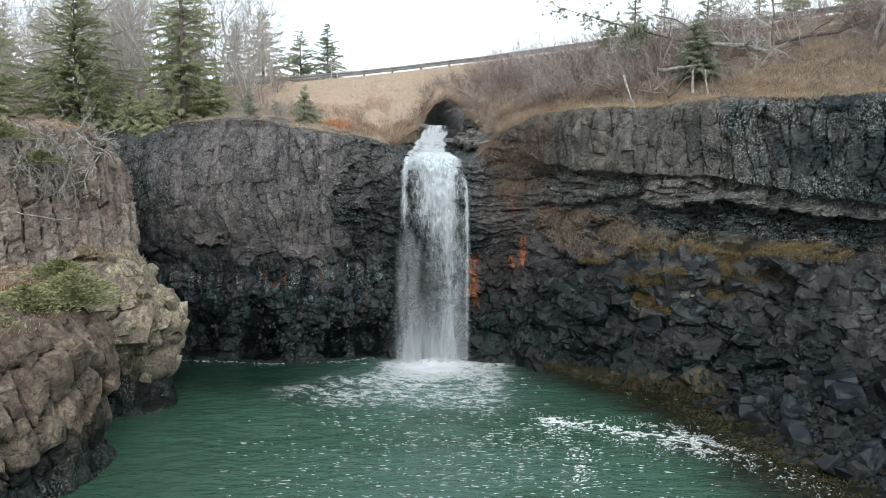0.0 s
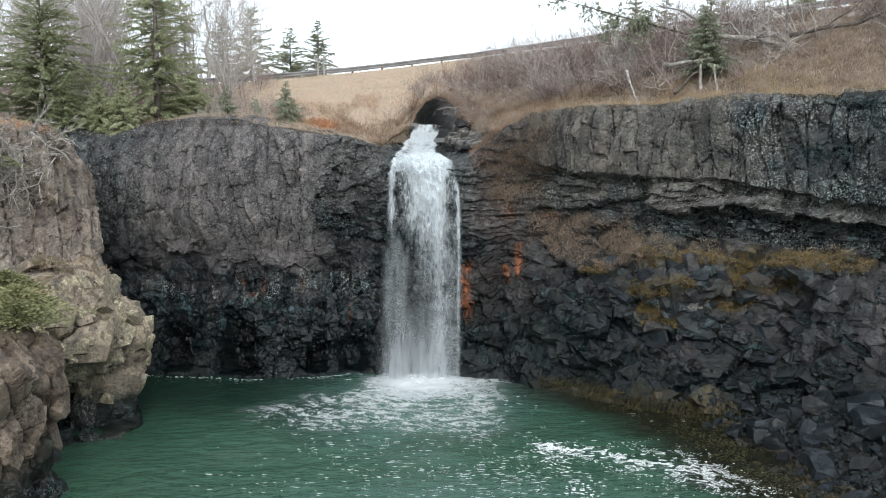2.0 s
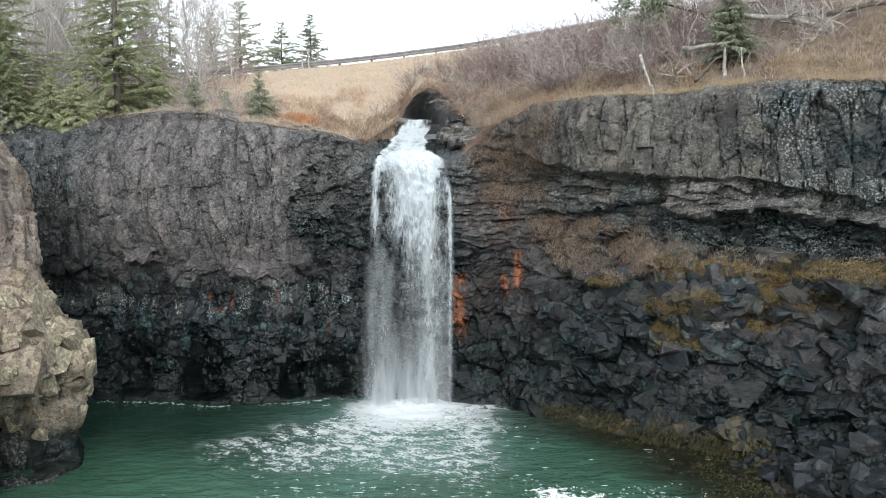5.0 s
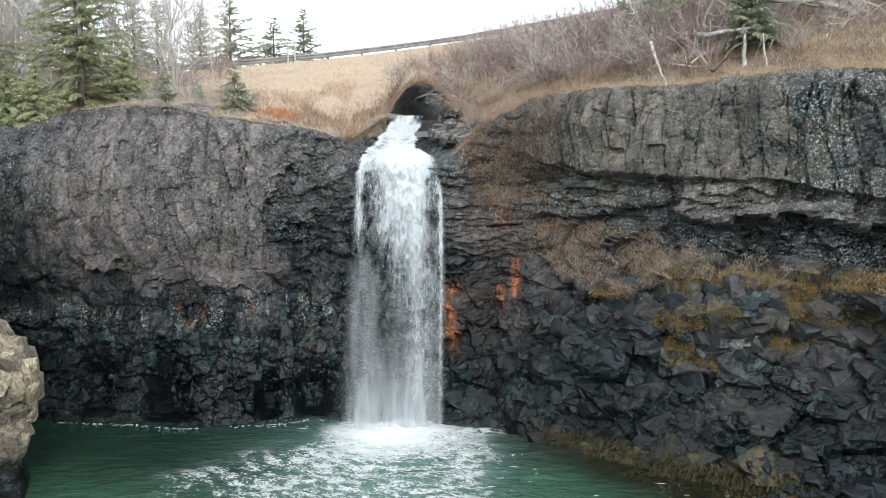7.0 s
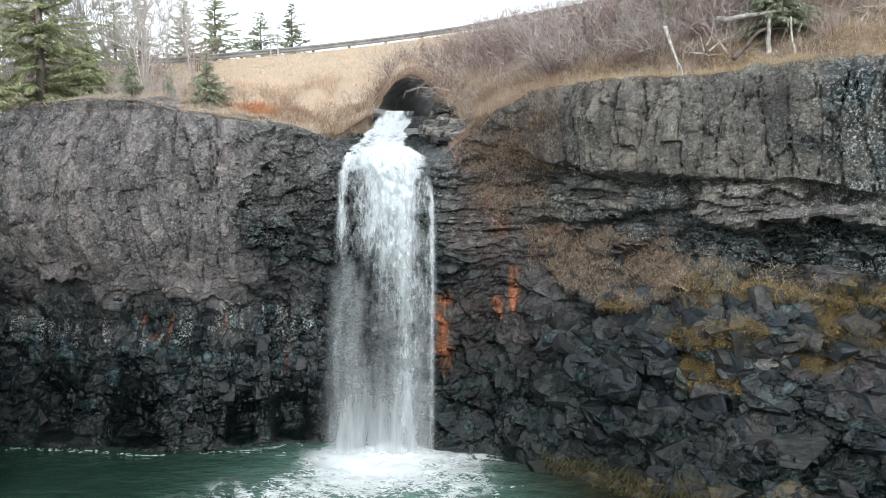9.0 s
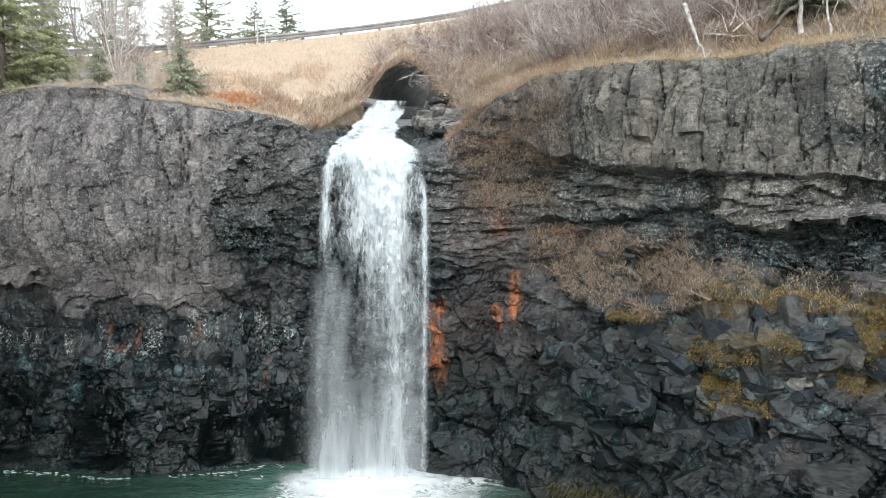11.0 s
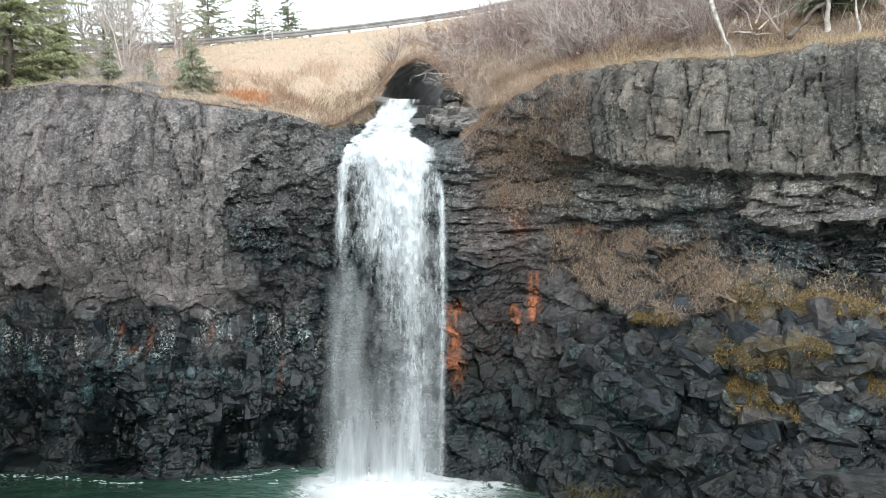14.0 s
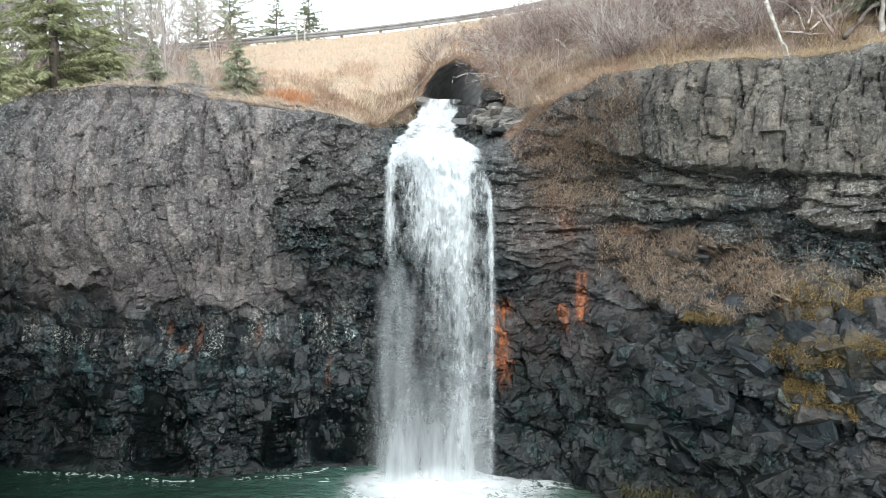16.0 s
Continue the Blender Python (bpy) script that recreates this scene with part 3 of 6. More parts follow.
low_x = [-13.5, -12.2, -11.5, -11.1, -11.2, -13.6, -14.2, -13.3, -11.6, -11.3, -12.1, -13.5, -15.7, -20]
low_y = [10, 18, 22.5, 25.5, 27.3, 28.2, 30.4, 31.5, 32.2, 33.6, 35.8, 37.4, 38.4, 39.5]


def low_profile(x, y, T, Z):
    f = np.interp(Z, [-1, 0, 0.8, 2.0, 3.5, 4.6, 5.5, 6.2], [0.5, 0.3, 0.0, 0.15, 0.1, -0.3, -0.7, -1.3])
    return f


def low_top(X, Y):
    return np.interp(Y, [10, 16, 22, 26, 28, 30, 32, 34.5, 37, 40], [0.3, 4.6, 5.0, 4.8, 4.6, 5.2, 5.7, 5.9, 5.6, 5.5])


low_me, LOW_P, LOW_N, LOW_A = cliff_mesh("outcrop_low", low_x, low_y, 1, low_top, low_profile, plain_zones((0.08, 1.0)), lambda X: 4.0 + 0 * X, lambda X: 0.22 + 0 * X, mat=M_OUTCROP, step=0.06, rows=140, rounding=0.7, seed=43, crack=1.7, pillow=0.85, drop=0.9,
    hollows=((-12.0, 32.0, 0.9, 1.4, 1.4, 2.2, 1.8), (-13.6, 29.5, 1.5, 2.0, 1.4, 3.5, 1.2)))
up_x = [-26, -20.5, -17.2, -14.6, -13.5, -13.7, -15.2, -19]
up_y = [25, 29.5, 32.0, 33.4, 34.6, 36.2, 38.6, 41]


def up_profile(x, y, T, Z):
    return np.interp(Z, [3, 5, 7, 9.5, 10.6, 11.3], [1.2, 0.8, 0.35, -0.3, -0.7, -1.4])


up_me, UP_P, UP_N, UP_A = cliff_mesh("outcrop_high", up_x, up_y, 1, lambda X, Y: np.interp(X, [-26, -18, -14.5, -13.4], [11.0, 11.2, 11.2, 10.9]), up_profile, plain_zones((0.9, 0.0)), lambda X: 3.0 + 0 * X, lambda X: 0.12 + 0 * X, foot=3.5, mat=M_BUTTRESS, step=0.065, rows=125, rounding=1.0, seed=63, crack=1.5)
outcrop = tagged(thing("rock_outcrop", "weathered brown basalt outcrop with a bench and a dark sea cave at its foot", "rock outcrop", kind="structure"))
part("lower_tier", low_me, outcrop)
part("upper_tier", up_me, outcrop)

# ---------------------------------------------------------------- ground above the cliffs
GX = [-90, -40, -22, -17.5, -15.6, -14.6, -12, -8, -5.5, -4, -2.9, -1.9, -1.62, -1.2, -0.7, -0.1, 0.4, 0.85, 1.15, 1.6, 2.2, 3.4, 5, 7, 8.9, 10.8, 12.8, 15.3, 18.5, 21.5, 24.5, 30, 90]
GY = [30, 30, 40, 43.4, 43.6, 43.7, 43.3, 42.6, 43.6, 44.6, 46.0, 47.6, 48.1, 48.25, 48.3, 48.3, 48.3, 48.2, 47.9, 47.2, 46.0, 43.4, 42.0, 40.3, 39.0, 37.4, 36.2, 35.0, 32.6, 28.4, 21, 10, -10]
GZ = [12, 11.8, 11.8, 11.6, 11.4, 11.8, 12.15, 11.95, 11.5, 11.2, 11.1, 11.9, 12.05, 12.85, 13.45, 13.75, 13.55, 13.15, 12.9, 12.4, 11.8, 11.7, 12.3, 12.4, 12.45, 12.45, 12.5, 12.55, 12.6, 12.6, 12.6, 13, 15]
RX = [-90, -30, -13.7, -6.1, 0.2, 8, 14.5, 18.5, 28, 90]
RZ = [14.4, 14.7, 15.25, 15.87, 16.52, 16.5, 16.5, 16.6, 16.9, 17.5]
# the road runs level and bends round towards the cliff
BENDX = [-400, -3, 0, 2, 4, 8, 11, 14.5, 18.5, 23, 28, 40, 90, 400]
BENDY = [60, 60, 59.7, 58.2, 56.0, 51.6, 48.0, 44.3, 40.8, 37.5, 34, 28, 5, -140]


def road_y(x):
    return np.interp(x, BENDX, BENDY)



def edge_y(x):
    return np.interp(x, GX, GY) + 0.7


def ground_z(x, y):
    x, y = np.asarray(x, float), np.asarray(y, float)
    ye, ze, zr = edge_y(x), np.interp(x, GX, GZ) - 0.3, np.interp(x, RX, RZ)
    t = np.clip((y - ye) / (road_y(x) - ye), 0, 1)
    lin = np.where(x < -5, t ** 1.35, t ** (0.95 - 0.2 * smooth(5, 12, x)))
    z = ze + (zr - ze) * lin
    bump = 0.22 * fbm(x * 0.35, y * 0.35, 0.0, 301, 4) * smooth(0, 0.12, t) * (1 - smooth(0.9, 1, t))
    far = smooth(75, 300, y) * 4 * vnoise(x * 0.01, y * 0.01, 0, 305)
    return z + bump + far


gx = np.concatenate([np.linspace(-300, -31, 20), np.arange(-30, -4, 0.3), np.arange(-4, 4, 0.07), np.arange(4, 30, 0.3), np.linspace(30, 300, 20)])
gw = np.concatenate([np.linspace(0, 1, 70), 1 + np.array([0.04, 0.2, 0.4, 0.8, 1.6, 3.2, 6.4, 12, 30])])
GYE = edge_y(gx)
GYY = GYE[:, None] + (road_y(gx) - GYE)[:, None] * np.minimum(gw, 1)[None, :] + np.maximum(gw - 1, 0)[None, :] * 20
GXX = np.repeat(gx[:, None], len(gw), 1)
GP = np.stack([GXX, GYY, ground_z(GXX, GYY)], -1)
# earth face below the edge, left open at the culvert's mouth
MOUTH_X = [-1.74, -1.35, -0.85, -0.3, 0.05, 0.45, 0.75, 0.92]
MOUTH_Z = [12.2, 12.6, 13.02, 13.27, 13.33, 13.2, 12.92, 12.35]
face_z = np.where((gx > MOUTH_X[0]) & (gx < MOUTH_X[-1]), np.minimum(np.interp(gx, MOUTH_X, MOUTH_Z), GP[:, 0, 2]), GP[:, 0, 2] - 3.0)
face_n = 0.12 * fbm(gx * 2.5, gx * 0, gx * 0, 311, 3)
skirt = np.stack([np.stack([gx, GYE + 0.02 + 0.1 * k + face_n * (k > 0), GP[:, 0, 2] + (face_z - GP[:, 0, 2]) * k], -1) for k in (1.0, 0.6, 0.3)], 1)
GP = np.concatenate([skirt, GP], 1)
STRAW = smooth(-15, -12, GP[..., 0]) * (1 - smooth(0.5, 3.0, GP[..., 0])) * smooth(-0.5, 1.5, GP[..., 1] - GYE[:, None])
ground = tagged(new("ground", mesh_from("ground", GP.reshape(-1, 3), grid_faces(len(gx), GP.shape[1]), M_SOIL, True, dict(straw=STRAW))), "sloping bank of dry autumn grass and brown soil above the cliffs", "ground", kind="structure")

# ---------------------------------------------------------------- water
def water_z(x, y):
    x, y = np.asarray(x, float), np.asarray(y, float)
    dist = np.hypot(x + 0.6, y - 40.2)
    amp = np.where((x > -17) & (x < 14) & (y > 17.5), 0.032 + 0.05 * np.exp(-dist / 3.5), 0)
    return amp * (fbm(x * 1.0, y * 2.3, 0, 401, 3) + 0.5 * np.sin(dist * 4.0 + 2 * fbm(x * 0.4, y * 0.4, 0, 402, 2)) * np.exp(-dist / 9))


SHORE_Y = [12, 25, 27.4, 29.2, 31.5, 34.7, 36.8, 39.1, 41]
SHORE_X = [13.6, 12.2, 11.3, 11.0, 10.8, 9.9, 7.6, 4.4, 3.4]
wx = np.concatenate([[-400, -100, -40], np.arange(-16, 13.5, 0.12), [20, 60, 400]])
wy = np.concatenate([[-600, -100, -20, 5], np.arange(18, 43.5, 0.12), [46]])
WX, WY = np.meshgrid(wx, wy, indexing="ij")
near = (WX > -17) & (WX < 14) & (WY > 17.5)
shore_x = np.interp(WY, SHORE_Y, SHORE_X)
shallow = np.clip(smooth(-5.0, -1.6, WX - shore_x + 0.7 * fbm(WX * 0.6, WY * 0.6, 0, 403, 3)), 0, 1) * near
aerated_and_sheen = np.exp(-(np.hypot((WX + 0.6) * 0.8, WY - 39.0) / 2.9) ** 2) + 0.5 * np.exp(-((WX + 1.2) / 3.4) ** 2 - ((WY - 35.6) / 2.8) ** 2)
# paler band painted in for sky reflected on the open middle ripples
sky_sheen = np.exp(-((WX + 0.6 - 0.12 * (39 - WY)) / (2.6 + 0.22 * (39 - WY))) ** 2) * smooth(-0.6, 0.5, fbm(WX * 0.22, WY * 0.3, 0, 404, 4)) * near
aerated_and_sheen = np.clip(aerated_and_sheen + 0.5 * sky_sheen, 0, 1)
# colour mask of the painted cliff reflection, 0 beside the wall
water = tagged(new("water", mesh_from("water", np.stack([WX, WY, water_z(WX, WY)], -1).reshape(-1, 3), grid_faces(*WX.shape), M_WATER, True, dict(shallow=shallow, aerated_and_sheen=aerated_and_sheen, reflection_free=1 - 0.95 * smooth(31.0, 38.0, WY + 1.5 * fbm(WX * 0.25, WY * 0.25, 0, 405, 3))))), "green rippled sea water of the pool below the fall", "water", kind="structure")

# ---------------------------------------------------------------- waterfall
def fall_material(name, seed, sx, sz, lo, hi, white=(0.79, 0.835, 0.85)):
    m = bpy.data.materials.new(name)
    m.use_nodes = True
    N, L = m.node_tree.nodes, m.node_tree.links
    b = N["Principled BSDF"]
    b.inputs["Base Color"].default_value = (*white, 1)
    b.inputs["Roughness"].default_value = 0.35
    b.inputs["Subsurface Weight"].default_value = 0.0
    out = N["Material Output"]
    tr, mix, tl, add = N.new("ShaderNodeBsdfTransparent"), N.new("ShaderNodeMixShader"), N.new("ShaderNodeBsdfTranslucent"), N.new("ShaderNodeMixShader")
    tl.inputs["Color"].default_value = (0.9, 0.94, 0.95, 1)
    add.inputs[0].default_value = 0.35
    L.new(b.outputs[0], add.inputs[1])
    L.new(tl.outputs[0], add.inputs[2])
    c = N.new("ShaderNodeTexCoord")
    mp = N.new("ShaderNodeMapping")
    mp.inputs["Location"].default_value = (seed * 3.7, seed * 1.3, seed * 2.1)
    L.new(c.outputs["UV"], mp.inputs["Vector"])
    n1 = n_noise(N, L, 1.0, 6, 0.65, mp.outputs["Vector"], (sx, sz, 1))
    n2 = n_noise(N, L, 1.0, 3, 0.6, mp.outputs["Vector"], (sx * 0.22, sz * 0.25, 1))
    s = n_math(N, L, "ADD", n1, n_math(N, L, "MULTIPLY", n_math(N, L, "SUBTRACT", n2, 0.5), 0.9))
    s = n_math(N, L, "ADD", s, n_math(N, L, "SUBTRACT", n_attr(N, "dens"), 0.5))
    f = N.new("ShaderNodeMapRange")
    f.interpolation_type = "SMOOTHSTEP"
    f.inputs["From Min"].default_value, f.inputs["From Max"].default_value = lo, hi
    L.new(s, f.inputs["Value"])
    fac = n_math(N, L, "MULTIPLY", f.outputs["Result"], n_attr(N, "cover"))
    L.new(fac, mix.inputs[0])
    L.new(tr.outputs[0], mix.inputs[1])
    L.new(add.outputs[0], mix.inputs[2])
    L.new(mix.outputs[0], out.inputs["Surface"])
    return m


FALL_Z = [11.88, 11.83, 11.45, 10.6, 10.25, 9.9, 9.3, 8.4, 7.0, 5.0, 2.0, -0.1]
FALL_Y = [49.4, 48.6, 48.42, 46.0, 45.0, 44.0, 43.0, 42.3, 41.7, 41.25, 40.85, 40.6]
FALL_LX = [-1.05, -1.3, -1.5, -1.8, -2.25, -2.3, -2.35, -2.35, -2.4, -2.38, -2.4, -2.42]
FALL_RX = [0.1, 0.13, 0.0, -0.1, 0.1, 0.55, 0.9, 1.08, 1.22, 1.22, 1.12, 1.04]


def fall_line(q):
    """Place along the fall by running length q: y and z of the sheet, left and right rim."""
    s = np.concatenate([[0], np.cumsum(np.hypot(np.diff(FALL_Y), np.diff(FALL_Z)))])
    q = np.clip(q, 0, s[-1])
    return [np.interp(q, s, a) for a in (FALL_Y, FALL_Z, FALL_LX, FALL_RX)] + [s[-1]]


FALL_LEN = float(fall_line(np.array([0.0]))[4])


def fall_sheet(name, q0, q1, a0, a1, gap, dens, cover, mat, seed, rows=150, cols=60):
    q = np.linspace(q0, q1, rows)[:, None] + np.zeros((1, cols))
    a = np.linspace(a0, a1, cols)[None, :] + np.zeros((rows, 1))
    y, z, lx, rx, _ = fall_line(q)
    x = lx + (rx - lx) * a
    relief = 0.10 * fbm(x * 2.2, q * 0.35, 0, seed, 3) + 0.05 * vnoise(x * 7, q * 0.8, 0, seed + 4)
    y = y - gap - relief
    z = z + 0.4 * gap
    x = x + 0.05 * vnoise(x * 1.5, q * 0.7, 0, seed + 7)
    x = x + (a - 0.5) * 0.26 * fbm(q * 1.4, 5 * (a > 0.5), 0, seed + 8, 3) * smooth(0.6, 1.4, q) * (1 - smooth(5.5, 9.0, q))
    me = mesh_from(name, np.stack([x, y, z], -1).reshape(-1, 3), grid_faces(rows, cols), mat, True, dict(dens=dens(a, q, x, z), cover=cover(a, q, x, z)))
    uv = me.uv_layers.new(name="flow")
    idx = np.zeros(len(me.loops), dtype=np.int32)
    me.loops.foreach_get("vertex_index", idx)
    uv.data.foreach_set("uv", np.stack([x.ravel()[idx], q.ravel()[idx]], -1).astype(np.float32).ravel())
    return me


waterfall = thing("waterfall", "white waterfall dropping over a basalt cliff from a road culvert", "waterfall", at=(0, 0, 0))
M_FALL_A = fall_material("falling_water_a", 1, 11.0, 2.8, 0.14, 0.95)
M_FALL_B = fall_material("falling_water_b", 2, 28.0, 11.0, 0.38, 0.86)
M_FALL_D = fall_material("cascading_water", 4, 5.5, 2.6, 0.16, 0.72)
M_FALL_C = fall_material("falling_water_c", 3, 4.0, 0.5, 0.0, 1.0)


def rim(a, w=0.06):
    return smooth(0, w, a) * (1 - smooth(1 - w, 1, a))


def bell(x, c, w):
    return np.exp(-((x - c) / w) ** 2)


def main_dens(a, q, x, z):
    """White heart that leans left going down, a strand by each rim, gaps between."""
    low = 1 - smooth(4.5, 8.0, z)
    heart = bell(x, -0.45 + 0.6 * low, 1.0)
    strands = 0.22 * bell(x, -2.15, 0.16) * smooth(5.0, 7.5, z) + 0.24 * bell(x, 0.98, 0.09) + 0.12 * bell(x, 0.1, 0.2)
    gaps = 0.14 * bell(x, -1.78, 0.18) * smooth(5.5, 7.0, z) + 0.12 * bell(x, 0.66, 0.16) * smooth(6.0, 7.5, z)
    return 0.35 + 0.30 * heart + strands - gaps + 0.32 * smooth(9.0, 10.2, z) - 0.06 * low


def main_cover(a, q, x, z):
    return smooth(4.6, 5.8, q) * rim(a, 0.05) * (0.37 + 0.61 * smooth(4, 9.5, z)) * (1 - 0.72 * (1 - smooth(-1.5, -0.8, x)) * (1 - smooth(5.8, 7.4, z)))


part("cascade", fall_sheet("cascade", 0, 7.2, 0.0, 1.0, 0.10, lambda a, q, x, z: 0.62 - 0.28 * (1 - smooth(0.9, 1.6, q)) + 0.12 * (1 - np.abs(2 * a - 1)) - 0.15 * smooth(4.8, 7.0, q), lambda a, q, x, z: rim(a, 0.08) * (1 - smooth(5.6, 7.2, q)), M_FALL_D, 11, 120, 50), waterfall)
part("curtain", fall_sheet("curtain", 4.6, FALL_LEN, 0.0, 1.0, 0.05, main_dens, main_cover, M_FALL_A, 21), waterfall)
part("curtain", fall_sheet("curtain", 4.6, FALL_LEN, 0.08, 1.0, 0.22, lambda a, q, x, z: main_dens(a, q, x, z) - 0.10, main_cover, M_FALL_B, 31), waterfall)
part("curtain", fall_sheet("curtain", 5.2, FALL_LEN, 0.15, 0.99, 0.38, lambda a, q, x, z: main_dens(a, q, x, z) - 0.16, main_cover, M_FALL_B, 41), waterfall)
veil_q = 10.2
part("veil", fall_sheet("veil", veil_q, FALL_LEN, -0.08, 0.34, 0.12, lambda a, q, x, z: 0.52 - 0.1 * (1 - smooth(0, 6, z)), lambda a, q, x, z: rim((a + 0.08) / 0.42, 0.3) * smooth(veil_q + 0.1, veil_q + 1.1, q - 0.5 * vnoise(x * 4.0, q * 0, 0, 55)) * 0.33, M_FALL_C, 51), waterfall, "thin veil of spray")
part("spray", fall_sheet("spray", FALL_LEN - 4.5, FALL_LEN, -0.12, 1.06, 0.6, lambda a, q, x, z: 0.5 + 0 * a, lambda a, q, x, z: rim((a + 0.12) / 1.18, 0.25) * (1 - smooth(0.5, 4.2, z)) * 0.62, M_FALL_C, 61, 60, 40), waterfall, "fine spray at the foot")

# white water heaped up where the fall strikes
bq, ba = np.meshgrid(np.linspace(0.02, 1, 40), np.linspace(0, 2 * np.pi, 73), indexing="ij")
boil_x = -0.65 + 3.0 * bq * np.cos(ba) * (1 + 0.12 * np.sin(3 * ba))
boil_y = 39.9 + 2.3 * bq * np.sin(ba)
boil_z = 0.03 + 0.32 * np.exp(-(bq / 0.42) ** 2) * (0.7 + 0.5 * fbm(boil_x * 1.6, boil_y * 1.6, 0, 81, 3)) + 0.03 * fbm(boil_x * 4, boil_y * 4, 0, 82, 2)
boil_me = mesh_from("boil", np.stack([boil_x, boil_y, boil_z], -1).reshape(-1, 3), grid_faces(*bq.shape), fall_material("boiling_water", 5, 3.2, 3.2, 0.24, 0.62, (0.95, 0.97, 0.97)), True, dict(dens=1.15 - 0.75 * bq, cover=(1 - smooth(0.5, 1.0, bq)) * 0.98))
uv = boil_me.uv_layers.new(name="flow")
idx = np.zeros(len(boil_me.loops), dtype=np.int32)
boil_me.loops.foreach_get("vertex_index", idx)
uv.data.foreach_set("uv", np.stack([boil_x.ravel()[idx], boil_y.ravel()[idx]], -1).astype(np.float32).ravel())
part("boil", boil_me, waterfall, "heaped white water at the foot")


# fan of rippled foam that the fall drives out over the pool
fan_x, fan_y = np.meshgrid(np.arange(-10, 6, 0.1), np.arange(26, 41.6, 0.1), indexing="ij")
fan_r = np.hypot(fan_x + 0.6, fan_y - 40.4)
fan_n = fbm(fan_x * 0.5, fan_y * 0.5, 0, 85, 4)
left_line = np.interp(fan_y, [26, 31, 35.2, 40], [-7.5, -8.0, -7.0, -3.4])
fan_cover = smooth(-0.6, 1.6, fan_x - left_line + 0.9 * fan_n) * (1 - smooth(2.2, 3.6, fan_x + 0.9 * fan_n)) * smooth(27.5, 36.0, fan_y + 1.2 * fan_n) ** 1.5 * (1 - smooth(40.4, 41.2, fan_y))
fan_dens = 0.72 - 0.030 * fan_r + 0.10 * fan_n + 0.05 * np.sin(fan_r * 8.5 + 3.0 * fbm(fan_x * 0.6, fan_y * 0.6, 0, 86, 2)) + 0.3 * np.exp(-(fan_r / 1.8) ** 2)
fan_me = mesh_from("foam", np.stack([fan_x, fan_y, water_z(fan_x, fan_y) + 0.02], -1).reshape(-1, 3), grid_faces(*fan_x.shape), fall_material("rippled_foam", 6, 12.0, 16.0, 0.50, 0.74, (0.90, 0.93, 0.92)), True, dict(dens=fan_dens, cover=fan_cover * 0.9))
uv = fan_me.uv_layers.new(name="flow")
idx = np.zeros(len(fan_me.loops), dtype=np.int32)
fan_me.loops.foreach_get("vertex_index", idx)
fan_u, fan_v = fan_x * 0.93 - fan_y * 0.36, fan_x * 0.36 + fan_y * 0.93
uv.data.foreach_set("uv", np.stack([fan_u.ravel()[idx], fan_v.ravel()[idx]], -1).astype(np.float32).ravel())
tagged(new("foam", fan_me), "fan of rippled white foam spreading from the fall", "foam", kind="stuff")


# ---------------------------------------------------------------- foam and painted glints on the pool
def blobs(name, pts, seed):
    """Flat white patches for foam and painted glints, with a ragged outline, floating on the water."""
    r = np.random.default_rng(seed)
    V, F = [], []
    for x, y, a, b2, turn in pts:
        n = 7
        z = float(water_z(x, y)) + 0.010 + r.uniform(0, 0.006)
        th = np.arange(n) / n * 2 * np.pi + r.uniform(0, 1)
        rad = r.uniform(0.55, 1.25, n)
        ex, ey = np.cos(th) * a * rad, np.sin(th) * b2 * rad
        px, py = x + ex * math.cos(turn) - ey * math.sin(turn), y + ex * math.sin(turn) + ey * math.cos(turn)
        o = len(V)
        V.append((x, y, z + 0.004))
        V += [(px[k], py[k], z - 0.003) for k in range(n)]
        F += [(o, o + 1 + k, o + 1 + (k + 1) % n) for k in range(n)]
    return mesh_from(name, V, F, M_FOAM, True)


r = np.random.default_rng(8)
pts = []
for _ in range(2600):
    ang, rad = r.uniform(math.pi * 0.98, 2.05 * math.pi), abs(r.normal(0, 1)) * 2.6
    x, y = -0.7 + rad * math.cos(ang) * 1.05, 40.2 + rad * math.sin(ang) * 1.35
    if rad > 6.8 or (y > 37.6 and abs(x + 0.7) > 3.4) or vnoise(x * 1.1, y * 1.1, 0, 91) < -0.6 + rad * 0.16:
        continue
    s = r.uniform(0.015, 0.06) * (1.5 if rad < 1.4 else 1.0) * (0.75 if rad > 3.5 else 1)
    pts.append((x, y, s * r.uniform(1.5, 4.5), s * 0.42, 0.35 * (ang - 4.71) + r.normal(0, 0.5)))
tagged(new("foam", blobs("foam", pts, 1)), "white churned foam where the fall meets the pool", "foam", kind="stuff")
pts = []
ARC = np.array([(3.6, 31.3), (4.5, 31.0), (5.7, 30.2), (6.9, 29.6), (7.9, 29.1), (8.8, 28.2), (9.7, 27.0), (10.5, 25.6), (11.3, 24.5)])
